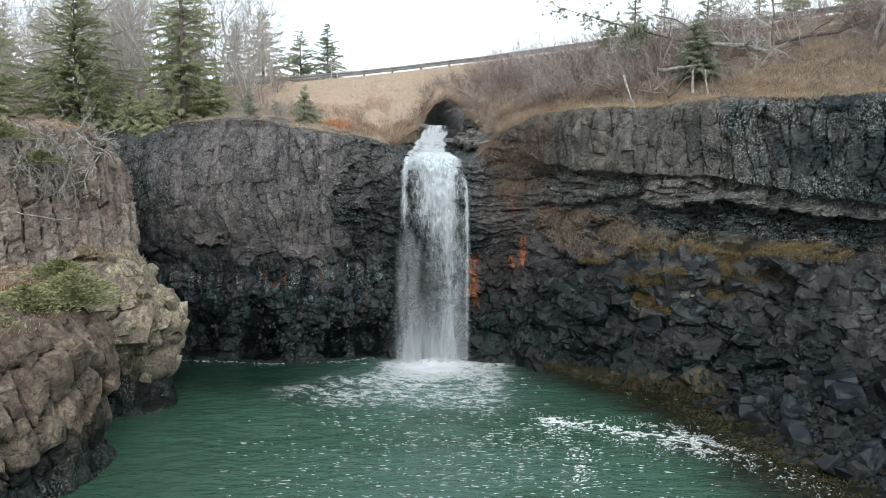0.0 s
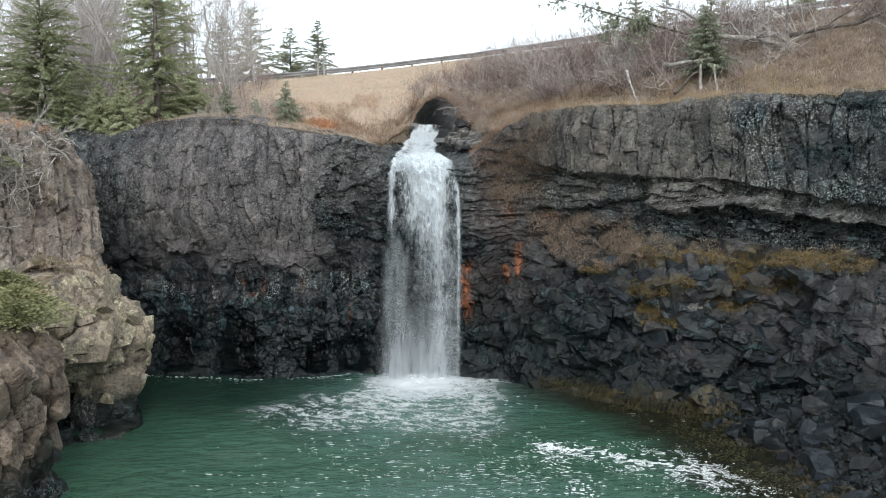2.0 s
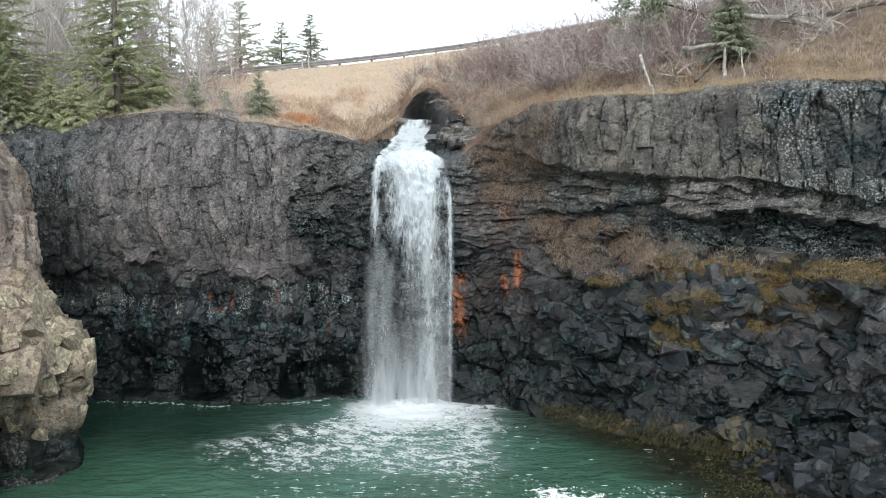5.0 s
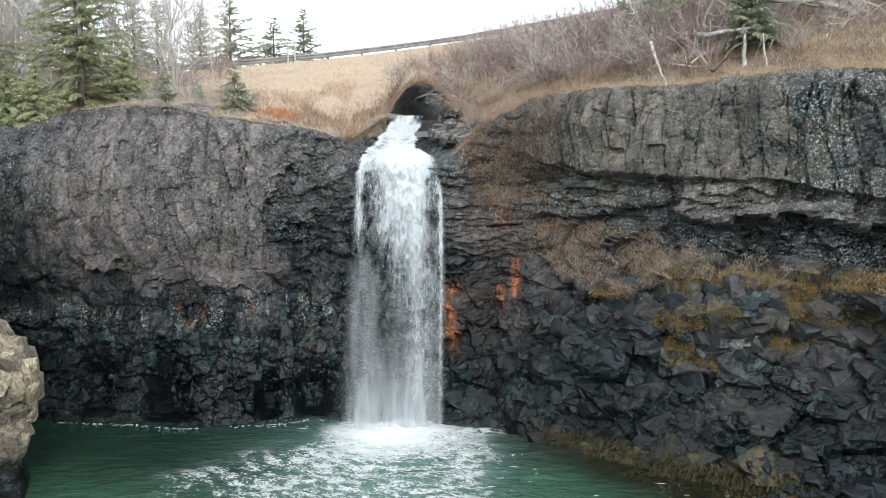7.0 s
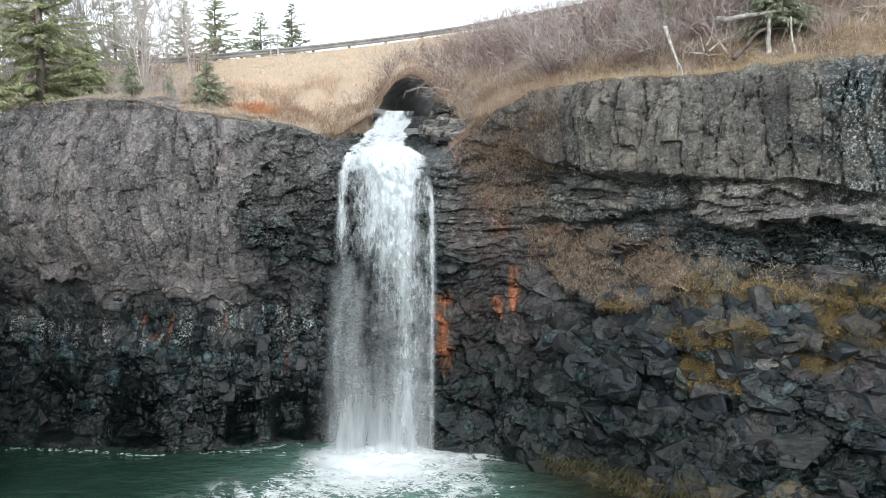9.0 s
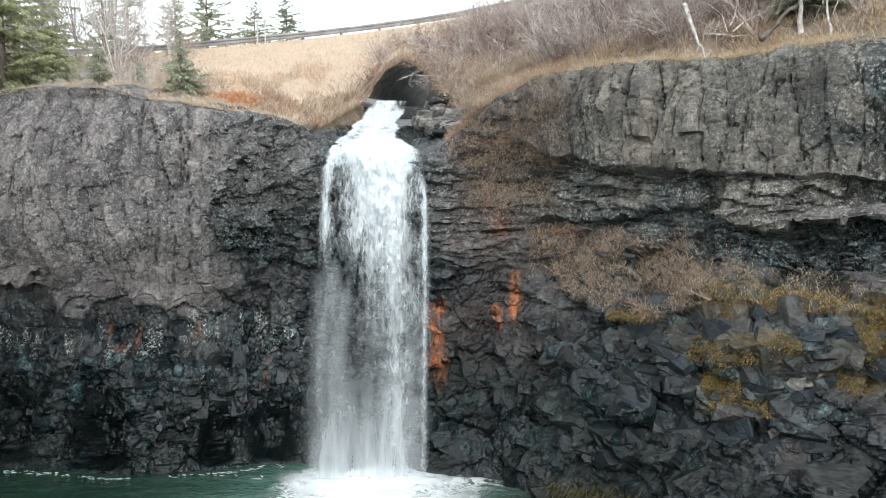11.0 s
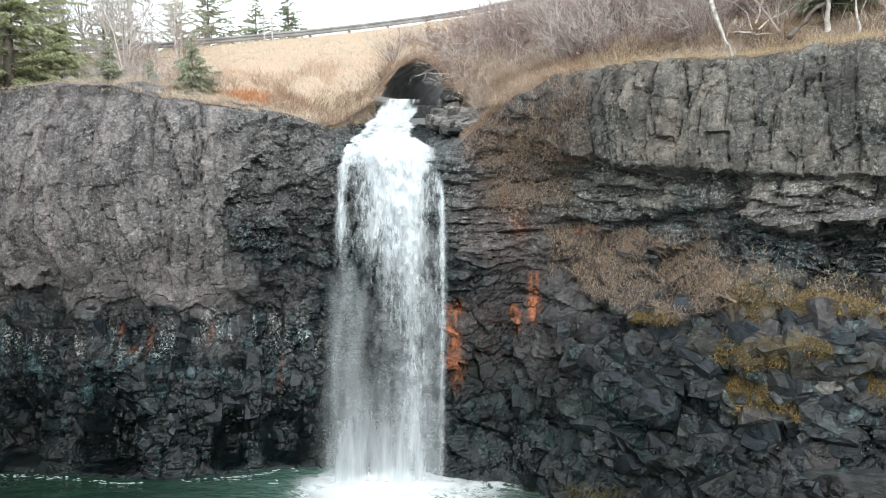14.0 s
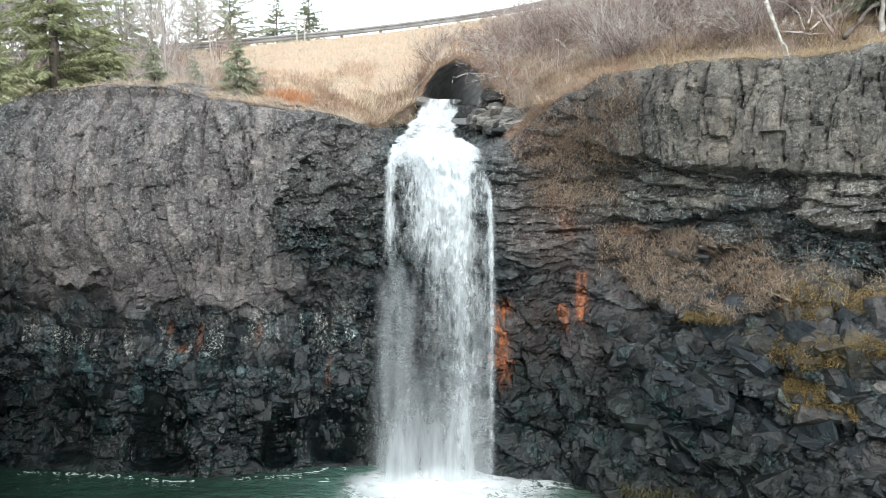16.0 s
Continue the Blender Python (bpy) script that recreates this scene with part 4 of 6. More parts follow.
for _ in range(19000):
    k = r.uniform(0, 7.99)
    i = int(k)
    if r.random() > np.interp(k, [0, 1, 2, 4.6, 5.4, 6.2, 8], [0.5, 0.75, 1, 1, 0.4, 0.16, 0.12]):
        continue
    px, py = ARC[i] + (ARC[i + 1] - ARC[i]) * (k - i)
    wide = float(np.interp(k, [0, 1, 2, 3, 4, 5, 6, 8], [0.28, 0.26, 0.4, 0.72, 0.8, 0.7, 0.55, 0.6]))
    x, y = px + r.normal(0, wide * 0.7), py + r.normal(0, wide) + 0.2 * wide
    if 0.8 * vnoise(x * 2.6, y * 3.0, 0, 93) + 0.8 * vnoise(x * 8, y * 9, 0, 94) < 0.12:
        continue
    s = r.uniform(0.007, 0.022)
    pts.append((x, y, s * r.uniform(1.0, 2.6), s * 0.8, -0.25 + r.normal(0, 0.4)))
for _ in range(420):
    k = r.uniform(0, 1)
    x, y = 3.6 + 0.9 * math.sin(k * 3) + r.normal(0, 0.25), 31.3 - 7 * k + r.normal(0, 0.3)
    if vnoise(x * 1.6, y * 1.8, 0, 96) < 0.05:
        continue
    s = r.uniform(0.012, 0.04)
    pts.append((x, y, s * 2, s * 0.8, r.normal(0, 0.6)))
tagged(new("foam", blobs("foam", pts, 2)), "drifting white foam in a broken curved line", "foam", kind="stuff")
pts = []
# flat white flecks painted on the ripples in place of sky glints
for _ in range(5800):
    x, y = r.uniform(-9, 9.5), r.uniform(19, 38.5)
    dens = math.exp(-((x - 0.3 - 0.05 * (38 - y)) / (3.2 + 0.16 * (38 - y))) ** 2) * (0.25 + 0.75 * min(1, max(0, (38.5 - y) / 9)))
    dens *= 0.35 + 0.9 * max(0.0, 0.35 + vnoise(x * 0.5, y * 0.8, 0, 97) + 0.6 * vnoise(x * 1.3, y * 2.6, 0, 98))
    if r.random() > dens:
        continue
    s = r.uniform(0.004, 0.013)
    pts.append((x, y, s * r.uniform(5, 15), s * 0.9, r.normal(0, 0.16)))
for _ in range(170):
    x = r.uniform(-13.5, -2.5)
    y = float(np.interp(x, CX, CY)) - 1.62 + 0.2 * vnoise(x * 0.8, 0, 0, 99) - abs(r.normal(0, 0.12))
    if vnoise(x * 0.7, 3, 0, 100) > -0.35:
        pts.append((x, y, r.uniform(0.03, 0.09), 0.008, r.normal(0, 0.15)))
tagged(new("glint_and_foam_flecks", blobs("glint_and_foam_flecks", pts, 3)), "small white flecks set as glints on the ripples, with foam along the cliff foot", "foam", kind="stuff")

# ---------------------------------------------------------------- rocks
def block_mesh(seed, boxy):
    """An angular broken stone about one metre across."""
    r = random.Random(seed)
    pts = []
    for sx in (-1, 1):
        for sy in (-1, 1):
            for sz in (-1, 1):
                p = Vector((sx * r.uniform(0.3, 0.5), sy * r.uniform(0.3, 0.5), sz * r.uniform(0.26, 0.5)))
                if r.random() < boxy:
                    pts.append(p)
                else:
                    for k in range(3):
                        q = p.copy()
                        q[k] *= r.uniform(-0.1, 0.75)
                        pts.append(q)
    for _ in range(3):
        v = Vector((r.gauss(0, 1), r.gauss(0, 1), r.gauss(0, 1))).normalized() * r.uniform(0.45, 0.58)
        pts.append(v)
    shear = r.uniform(-0.35, 0.35)
    for p in pts:
        p.x += shear * p.z
    bm = bmesh.new()
    for p in pts:
        bm.verts.new(p)
    bmesh.ops.convex_hull(bm, input=bm.verts)
    bmesh.ops.delete(bm, geom=[v for v in bm.verts if not v.link_faces], context="VERTS")
    bmesh.ops.dissolve_limit(bm, angle_limit=radians(6), verts=bm.verts, edges=bm.edges)
    bm.verts.index_update()
    V = np.array([tuple(v.co) for v in bm.verts])
    F = [[v.index for v in f.verts] for f in bm.faces]
    bm.free()
    return V, F


BLOCKS = [block_mesh(100 + k, 0.5 if k % 3 else 0.25) for k in range(24)]


def stone_material(name, a, b_, rough, stone=True):
    m, N, L, b = material(name, rough)
    info = N.new("ShaderNodeObjectInfo")
    fine = n_noise(N, L, 7.0, 8, 0.7)
    col = n_mix(N, L, info.outputs["Random"], a, b_)
    col = n_mix(N, L, 0.9, col, n_ramp(N, L, fine, [(0.3, (0.3, 0.32, 0.33)), (0.52, (0.9, 0.9, 0.9)), (0.7, (1.8, 1.75, 1.65))]), "MULTIPLY")
    L.new(col, b.inputs["Base Color"])
    if stone:
        g1, g2, joint = rock_relief(N, L, b, 0.045)
        col = n_mix(N, L, 0.8, col, n_ramp(N, L, n_math(N, L, "ADD", n_math(N, L, "MULTIPLY", g1, 0.5), n_math(N, L, "MULTIPLY", g2, 0.5)), [(0.25, (0.5, 0.5, 0.52)), (0.5, (0.95, 0.95, 0.95)), (0.78, (2.0, 2.0, 1.95))]), "MULTIPLY")
        L.new(col, b.inputs["Base Color"])
    else:
        n_bump(N, L, b, fine, 0.7, 0.03)
    return m


M_STONE = stone_material("black_stone", (0.007, 0.0098, 0.012), (0.024, 0.031, 0.037), 0.36)
M_STONE_DRY = stone_material("grey_stone", (0.020, 0.022, 0.023), (0.048, 0.049, 0.048), 0.55)
M_STONE_GREY = stone_material("pale_grey_stone", (0.11, 0.105, 0.098), (0.22, 0.205, 0.185), 0.75)
M_STONE_TAN = stone_material("tan_stone", (0.23, 0.192, 0.14), (0.39, 0.34, 0.24), 0.8)
STONE_ME = [mesh_from("stone", V, F, M_STONE) for V, F in BLOCKS]
STONE_DRY_ME = [mesh_from("stone", V, F, M_STONE_DRY) for V, F in BLOCKS]
STONE_GREY_ME = [mesh_from("stone", V, F, M_STONE_GREY) for V, F in BLOCKS]
STONE_TAN_ME = [mesh_from("stone", V, F, M_STONE_TAN) for V, F in BLOCKS]


def frame_from(nrm, tilt, r):
    """A turn whose y axis looks along the face's normal, roughly upright, with some unevenness."""
    n = Vector(nrm).normalized()
    up = Vector((0, 0, 1))
    xax = n.cross(up)
    if xax.length < 0.2:
        xax = Vector((1, 0, 0))
    xax.normalize()
    zax = xax.cross(n)
    m = Matrix((xax, n, zax)).transposed()
    return m @ Euler((r.normal(0, tilt), r.normal(0, tilt), r.normal(0, tilt))).to_matrix()


def embed(P, Nn, A, pick, count, seed, lo, hi, sink, tilt, flat=(1, 1, 1)):
    """Places for stones that stand half out of a rock face: matrices and the face's stains there."""
    r = np.random.default_rng(seed)
    ok = np.argwhere(pick(P[..., 0], P[..., 1], P[..., 2]))
    out = []
    for k in r.choice(len(ok), size=min(count, len(ok)), replace=False):
        i, j = ok[k]
        s = lo + (hi - lo) * r.random() ** 2.2
        m3 = frame_from(Nn[i, j], tilt, r)
        sc = np.array([s * r.uniform(0.75, 1.45) * flat[0], s * r.uniform(0.6, 1.0) * flat[1], s * r.uniform(0.6, 1.2) * flat[2]])
        place = P[i, j] - Nn[i, j] * s * sink
        out.append((place, np.array(m3), sc, {k2: float(v[i, j]) for k2, v in A.items()}, int(r.integers(len(BLOCKS))), float(r.random())))
    return out


def joined(name, items, mat):
    V, F, at = [], [], {k: [] for k in ("tone", "wet", "rust", "warm", "lichen", "moss", "tide", "bed")}
    o = 0
    for place, m3, sc, a, k, rnd in items:
        bv, bf = BLOCKS[k]
        w = (bv * sc) @ m3.T + place
        V.append(w)
        F += [[i + o for i in f] for f in bf]
        o += len(w)
        for key in at:
            val = a.get(key, 0.0) if key != "tone" else 0.15 + 0.85 * rnd
            if key == "wet":
                val = min(1, max(0, val - 0.25 + 0.4 * rnd))
            at[key] += [val] * len(w)
    return mesh_from(name, np.concatenate(V), F, mat, False, at)


def low_left(X, Y, Z):
    return (X < -2.6) & (X > -15) & (Z > 0.45) & (Z < 4.9) & (Y < 45)


def low_mid(X, Y, Z):
    return (X > 1.0) & (X < 5.2) & (Z > 0.0) & (Z < 5.0) & (Y < 45)


def low_right(X, Y, Z):
    return (X > 4.5) & (X < 19) & (Z > -0.2) & (Z < 5.8)


def beds(X, Y, Z):
    return (X > 1.0) & (X < 18) & (Z > 6.2) & (Z < overhang_z(X)) & (Y < 45)


def brow(X, Y, Z):
    return (X > 4.6) & (X < 19) & (Z > overhang_z(X) + 0.2) & (Z < 12.6)


rest = embed(CLIFF_P, CLIFF_N, CLIFF_A, low_left, 620, 1, 0.14, 0.6, 0.4, 0.16, (0.85, 0.7, 1.3))
rest += embed(CLIFF_P, CLIFF_N, CLIFF_A, low_mid, 320, 2, 0.16, 0.7, 0.32, 0.22, (0.9, 0.8, 1.15))
rest += embed(CLIFF_P, CLIFF_N, CLIFF_A, low_right, 1100, 3, 0.2, 1.1, 0.3, 0.4, (1.15, 0.9, 0.85))
rest += embed(CLIFF_P, CLIFF_N, CLIFF_A, beds, 1100, 4, 0.16, 0.6, 0.36, 0.10, (1.5, 0.8, 0.36))
rest += embed(CLIFF_P, CLIFF_N, CLIFF_A, lambda X, Y, Z: (X > -5.8) & (X < -2.0) & (Z > 4.6) & (Z < 10.6) & (Y < 45.5), 620, 12, 0.12, 0.5, 0.34, 0.3, (1.1, 0.8, 0.7))
rest += embed(CLIFF_P, CLIFF_N, CLIFF_A, brow, 150, 5, 0.15, 0.4, 0.42, 0.08, (0.75, 0.6, 1.8))
tagged(part("broken_rock", joined("broken_rock", rest, M_ROCK), cliff, "angular blocks of broken basalt"), kind="stuff")
rest = embed(LOW_P, LOW_N, LOW_A, lambda X, Y, Z: (Z > -0.1) & (Z < 5.6) & (Y > 18), 460, 6, 0.3, 1.3, 0.24, 0.16, (0.85, 0.75, 1.2))
tagged(part("broken_rock", joined("broken_rock", rest, M_OUTCROP), outcrop, "angular weathered blocks"), kind="stuff")
rest = embed(UP_P, UP_N, UP_A, lambda X, Y, Z: (Z > 4.5) & (Z < 10.9), 260, 7, 0.3, 0.75, 0.34, 0.06, (0.8, 0.6, 2.8))
tagged(part("column_ends", joined("column_ends", rest, M_BUTTRESS), outcrop, "upright column stumps of basalt"), kind="stuff")

# single stones that can be picked out of the faces
for place, m3, sc, a, k, rnd in embed(CLIFF_P, CLIFF_N, CLIFF_A, lambda X, Y, Z: (X > 4.8) & (X < 14) & (Z > 0.2) & (Z < 5.6), 230, 8, 0.25, 0.85, 0.22, 0.32, (1.1, 0.9, 0.9)):
    part("stone", (STONE_ME if rnd < 0.86 else STONE_DRY_ME)[k], cliff, "", Matrix.Translation(place) @ Matrix(m3.tolist()).to_4x4() @ Matrix.Diagonal((*sc, 1)))
for place, m3, sc, a, k, rnd in embed(CLIFF_P, CLIFF_N, CLIFF_A, lambda X, Y, Z: (X < -3) & (X > -13) & (Z > 0.6) & (Z < 4.8) & (Y < 45), 46, 9, 0.3, 0.75, 0.3, 0.14, (0.85, 0.7, 1.4)):
    part("stone", STONE_ME[k], cliff, "", Matrix.Translation(place) @ Matrix(m3.tolist()).to_4x4() @ Matrix.Diagonal((*sc, 1)))
for place, m3, sc, a, k, rnd in embed(LOW_P, LOW_N, LOW_A, lambda X, Y, Z: (Y > 30.5) & (Y < 36) & (Z > 1.0) & (Z < 5.8), 150, 10, 0.4, 1.0, 0.10, 0.2, (0.9, 0.8, 1.1)):
    part("stone", STONE_TAN_ME[k], outcrop, "", Matrix.Translation(place) @ Matrix(m3.tolist()).to_4x4() @ Matrix.Diagonal((*sc, 1)))

# single blocks that stand out on the right-hand wall
for blocks, x, y, z, sx_, sy_, sz_, turn, k, label in [
        (STONE_ME, 8.0, 39.2, 5.35, 1.75, 1.2, 1.25, -24, 2, "large dark cubic block"), (STONE_ME, 7.35, 39.4, 4.95, 1.1, 0.9, 1.0, -40, 7, "large dark block"),
        (STONE_GREY_ME, 7.7, 38.45, 4.35, 0.55, 0.45, 0.5, 10, 4, "pale grey block"), (STONE_GREY_ME, 8.05, 38.4, 4.62, 0.5, 0.45, 0.42, 35, 8, "pale grey block"), (STONE_GREY_ME, 7.9, 38.35, 3.9, 0.6, 0.5, 0.7, -20, 11, "pale grey block"),
        (STONE_GREY_ME, 10.2, 36.65, 3.9, 0.9, 0.6, 1.0, -30, 5, "pale grey block"), (STONE_GREY_ME, 10.7, 36.45, 4.15, 0.7, 0.5, 0.5, -15, 13, "pale grey block"),
        (STONE_DRY_ME, 10.6, 36.0, 1.8, 2.3, 1.2, 0.9, -32, 10, "broad brown-grey ledge block"), (STONE_ME, 9.2, 37.2, 2.75, 1.0, 0.8, 1.4, -36, 14, "large dark block"), (STONE_ME, 12.2, 35.5, 3.1, 1.5, 0.8, 0.8, -30, 16, "large dark block")]:
    part("stone", blocks[k], cliff, label, Matrix.Translation((x, y, z)) @ pose(0, 0, 0, 6, -5, turn) @ Matrix.Diagonal((sx_, sy_, sz_, 1)))


# --- stony shore
def shore_line(y):
    """Edge of the stones along the water."""
    return np.interp(y, SHORE_Y, SHORE_X)


def shore_z(x, y):
    d = x - shore_line(y)
    return -0.12 + np.where(d < 0, 0.05 * np.maximum(d, -2.6) + 0.5 * np.minimum(d + 2.6, 0), 0.36 * np.minimum(d, 9)) + smooth(-1.5, 0.8, d) * 0.25 * fbm(x * 0.6, y * 0.6, 0, 501, 4) + 0.08 * fbm(x * 2.5, y * 2.5, 0, 502, 2)


sx, sy = np.meshgrid(np.arange(3.5, 26, 0.16), np.arange(-12, 40.5, 0.16), indexing="ij")
sz = np.minimum(shore_z(sx, sy), 3.2) - 4.5 * (1 - smooth(-11, 14, sy + 3 * fbm(sx * 0.2, sy * 0.2, 0, 506, 3)))
shape = sx.shape
weed = np.clip((1 - smooth(0.1, 0.75, sz)) * (0.5 + fbm(sx * 0.8, sy * 0.8, 0, 503, 3)), 0, 1)
shore = tagged(new("shore", mesh_from("shore", np.stack([sx, sy, sz], -1).reshape(-1, 3), grid_faces(*shape), M_ROCK, False,
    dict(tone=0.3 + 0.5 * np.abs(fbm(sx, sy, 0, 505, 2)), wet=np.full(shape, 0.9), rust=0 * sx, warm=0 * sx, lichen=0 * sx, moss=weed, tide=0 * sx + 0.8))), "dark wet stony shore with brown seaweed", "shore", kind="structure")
r = np.random.default_rng(21)
placed = 0
while placed < 210:
    y = r.uniform(19, 36)
    x = float(shore_line(y)) + abs(r.normal(0, 2.6)) + 0.1
    s = 0.22 + 0.95 * r.random() ** 2.4 * (0.55 + 0.45 * min(1, (x - float(shore_line(y))) / 2.5))
    if x > 17:
        continue
    k = int(r.integers(len(BLOCKS)))
    z = float(min(shore_z(np.array(x), np.array(y)), 3.2)) + 0.16 * s
    ob = new("boulder", (STONE_ME if r.random() < 0.85 else STONE_DRY_ME)[k])
    ob.matrix_basis = Matrix.Translation((x, y, z)) @ Euler((r.normal(0, 0.35), r.normal(0, 0.35), r.uniform(0, 6.28))).to_matrix().to_4x4() @ Matrix.Diagonal((s * 1.15, s, s * 0.8, 1))
    tagged(ob, "angular dark basalt boulder lying on the wet shore", "boulder", "boulders on the shore")
    placed += 1
items = []
for _ in range(1500):
    y = r.uniform(19, 37)
    x = float(shore_line(y)) + abs(r.normal(0, 2.4)) - 0.5
    s = r.uniform(0.08, 0.26)
    z = float(min(shore_z(np.array(x), np.array(y)), 3.2)) + 0.2 * s
    items.append((np.array([x, y, z]), np.array(Euler((r.normal(0, 0.5), r.normal(0, 0.5), r.uniform(0, 6.28))).to_matrix()), np.array([s, s, s * 0.8]), dict(wet=0.8, rust=0, warm=0, lichen=0, tide=0.8, moss=0.35 if x < shore_line(y) + 0.8 else 0), int(r.integers(len(BLOCKS))), float(r.random())))
tagged(new("rubble", joined("rubble", items, M_ROCK)), "small broken stones between the boulders", "rubble", kind="stuff")


# ---------------------------------------------------------------- plants
def leaf_material(name, a, b_, c_, rough=0.85, thin=0.0):
    m, N, L, b = material(name, rough, spec=0.25)
    g = N.new("ShaderNodeNewGeometry")
    info = N.new("ShaderNodeObjectInfo")
    mix = n_math(N, L, "ADD", n_math(N, L, "MULTIPLY", g.outputs["Random Per Island"], 0.65), n_math(N, L, "MULTIPLY", info.outputs["Random"], 0.35))
    tint = n_ramp(N, L, mix, [(0.1, a), (0.5, b_), (0.9, c_)])
    L.new(tint, b.inputs["Base Color"])
    if thin:
        tl, both = N.new("ShaderNodeBsdfTranslucent"), N.new("ShaderNodeMixShader")
        both.inputs[0].default_value = thin
        L.new(tint, tl.inputs["Color"])
        L.new(b.outputs[0], both.inputs[1])
        L.new(tl.outputs[0], both.inputs[2])
        L.new(both.outputs[0], N["Material Output"].inputs["Surface"])
    return m


M_NEEDLE = leaf_material("spruce_needles", (0.22, 0.245, 0.14), (0.43, 0.45, 0.275), (0.66, 0.66, 0.45), thin=0.5)
M_JUNIPER = leaf_material("juniper_needles", (0.10, 0.11, 0.05), (0.20, 0.205, 0.10), (0.36, 0.35, 0.18))
M_NEEDLE_FAR = leaf_material("pine_needles", (0.21, 0.23, 0.16), (0.33, 0.35, 0.25), (0.47, 0.475, 0.35), thin=0.3)
M_BARK = stone_material("bark", (0.10, 0.08, 0.068), (0.20, 0.17, 0.145), 0.9, False)
M_DEAD = stone_material("bleached_wood", (0.27, 0.245, 0.22), (0.44, 0.405, 0.365), 0.85, False)
M_TWIG = leaf_material("bare_twigs", (0.10, 0.069, 0.06), (0.265, 0.195, 0.172), (0.51, 0.42, 0.385), 0.9)
M_TWIG_RED = leaf_material("russet_twigs", (0.15, 0.108, 0.08), (0.33, 0.25, 0.185), (0.54, 0.44, 0.34), 0.9)
M_TWIG_GREY = leaf_material("grey_twigs", (0.30, 0.26, 0.24), (0.46, 0.42, 0.39), (0.62, 0.58, 0.54), 0.9)
M_STRAW = leaf_material("dry_grass", (0.46, 0.38, 0.28), (0.70, 0.595, 0.455), (0.90, 0.81, 0.67), 0.9, 0.3)
M_STRAW_RED = leaf_material("russet_grass", (0.34, 0.26, 0.19), (0.52, 0.42, 0.32), (0.70, 0.59, 0.475), 0.9, 0.3)
M_RUSSET = leaf_material("russet_stems", (0.38, 0.26, 0.185), (0.56, 0.42, 0.31), (0.72, 0.58, 0.45), 0.9, 0.3)
M_LEDGE = leaf_material("dead_ledge_grass", (0.12, 0.078, 0.052), (0.26, 0.185, 0.13), (0.43, 0.335, 0.25), 0.9)
M_LITTER = leaf_material("leaf_litter", (0.26, 0.165, 0.115), (0.42, 0.29, 0.21), (0.60, 0.46, 0.36), 0.9, 0.2)
M_BROW = leaf_material("golden_grass", (0.38, 0.28, 0.175), (0.58, 0.455, 0.30), (0.76, 0.63, 0.45), 0.9, 0.3)
M_FERN = leaf_material("orange_fern", (0.42, 0.20, 0.10), (0.58, 0.30, 0.16), (0.68, 0.44, 0.27), 0.9, 0.3)
M_WEED = leaf_material("rockweed", (0.02, 0.02, 0.010), (0.045, 0.042, 0.018), (0.085, 0.073, 0.032), 0.6)
M_MOSS = leaf_material("moss", (0.11, 0.075, 0.024), (0.22, 0.15, 0.05), (0.34, 0.245, 0.10), 0.9)


def tube(V, F, pts, radii, sides=4):
    """Adds a tapered tube along a line of points."""
    o = len(V)
    for i, (p, rad) in enumerate(zip(pts, radii)):
        q = pts[min(i + 1, len(pts) - 1)] - pts[max(i - 1, 0)]
        q = q.normalized() if q.length > 1e-6 else Vector((0, 0, 1))
        a = q.orthogonal().normalized()
        b2 = q.cross(a)
        for k in range(sides):
            th = 2 * math.pi * k / sides
            V.append(p + a * (math.cos(th) * rad) + b2 * (math.sin(th) * rad))
    for i in range(len(pts) - 1):
        for k in range(sides):
            a0, a1 = o + i * sides + k, o + i * sides + (k + 1) % sides
            F.append((a0, a1, a1 + sides, a0 + sides))
    F.append(tuple(o + k for k in range(sides))[::-1])
    F.append(tuple(o + (len(pts) - 1) * sides + k for k in range(sides)))


def limb(r, start, way, length, rad, bend=0.25, sag=0.0, n=5):
    """A crooked line for a branch: points and radii."""
    pts, d = [Vector(start)], Vector(way).normalized()
    for i in range(n - 1):
        d = (d + Vector((r.gauss(0, bend), r.gauss(0, bend), r.gauss(0, bend) - sag)) * 0.5).normalized()
        pts.append(pts[-1] + d * (length / (n - 1)))
    return pts, [rad * (1 - 0.85 * i / (n - 1)) for i in range(n)], d


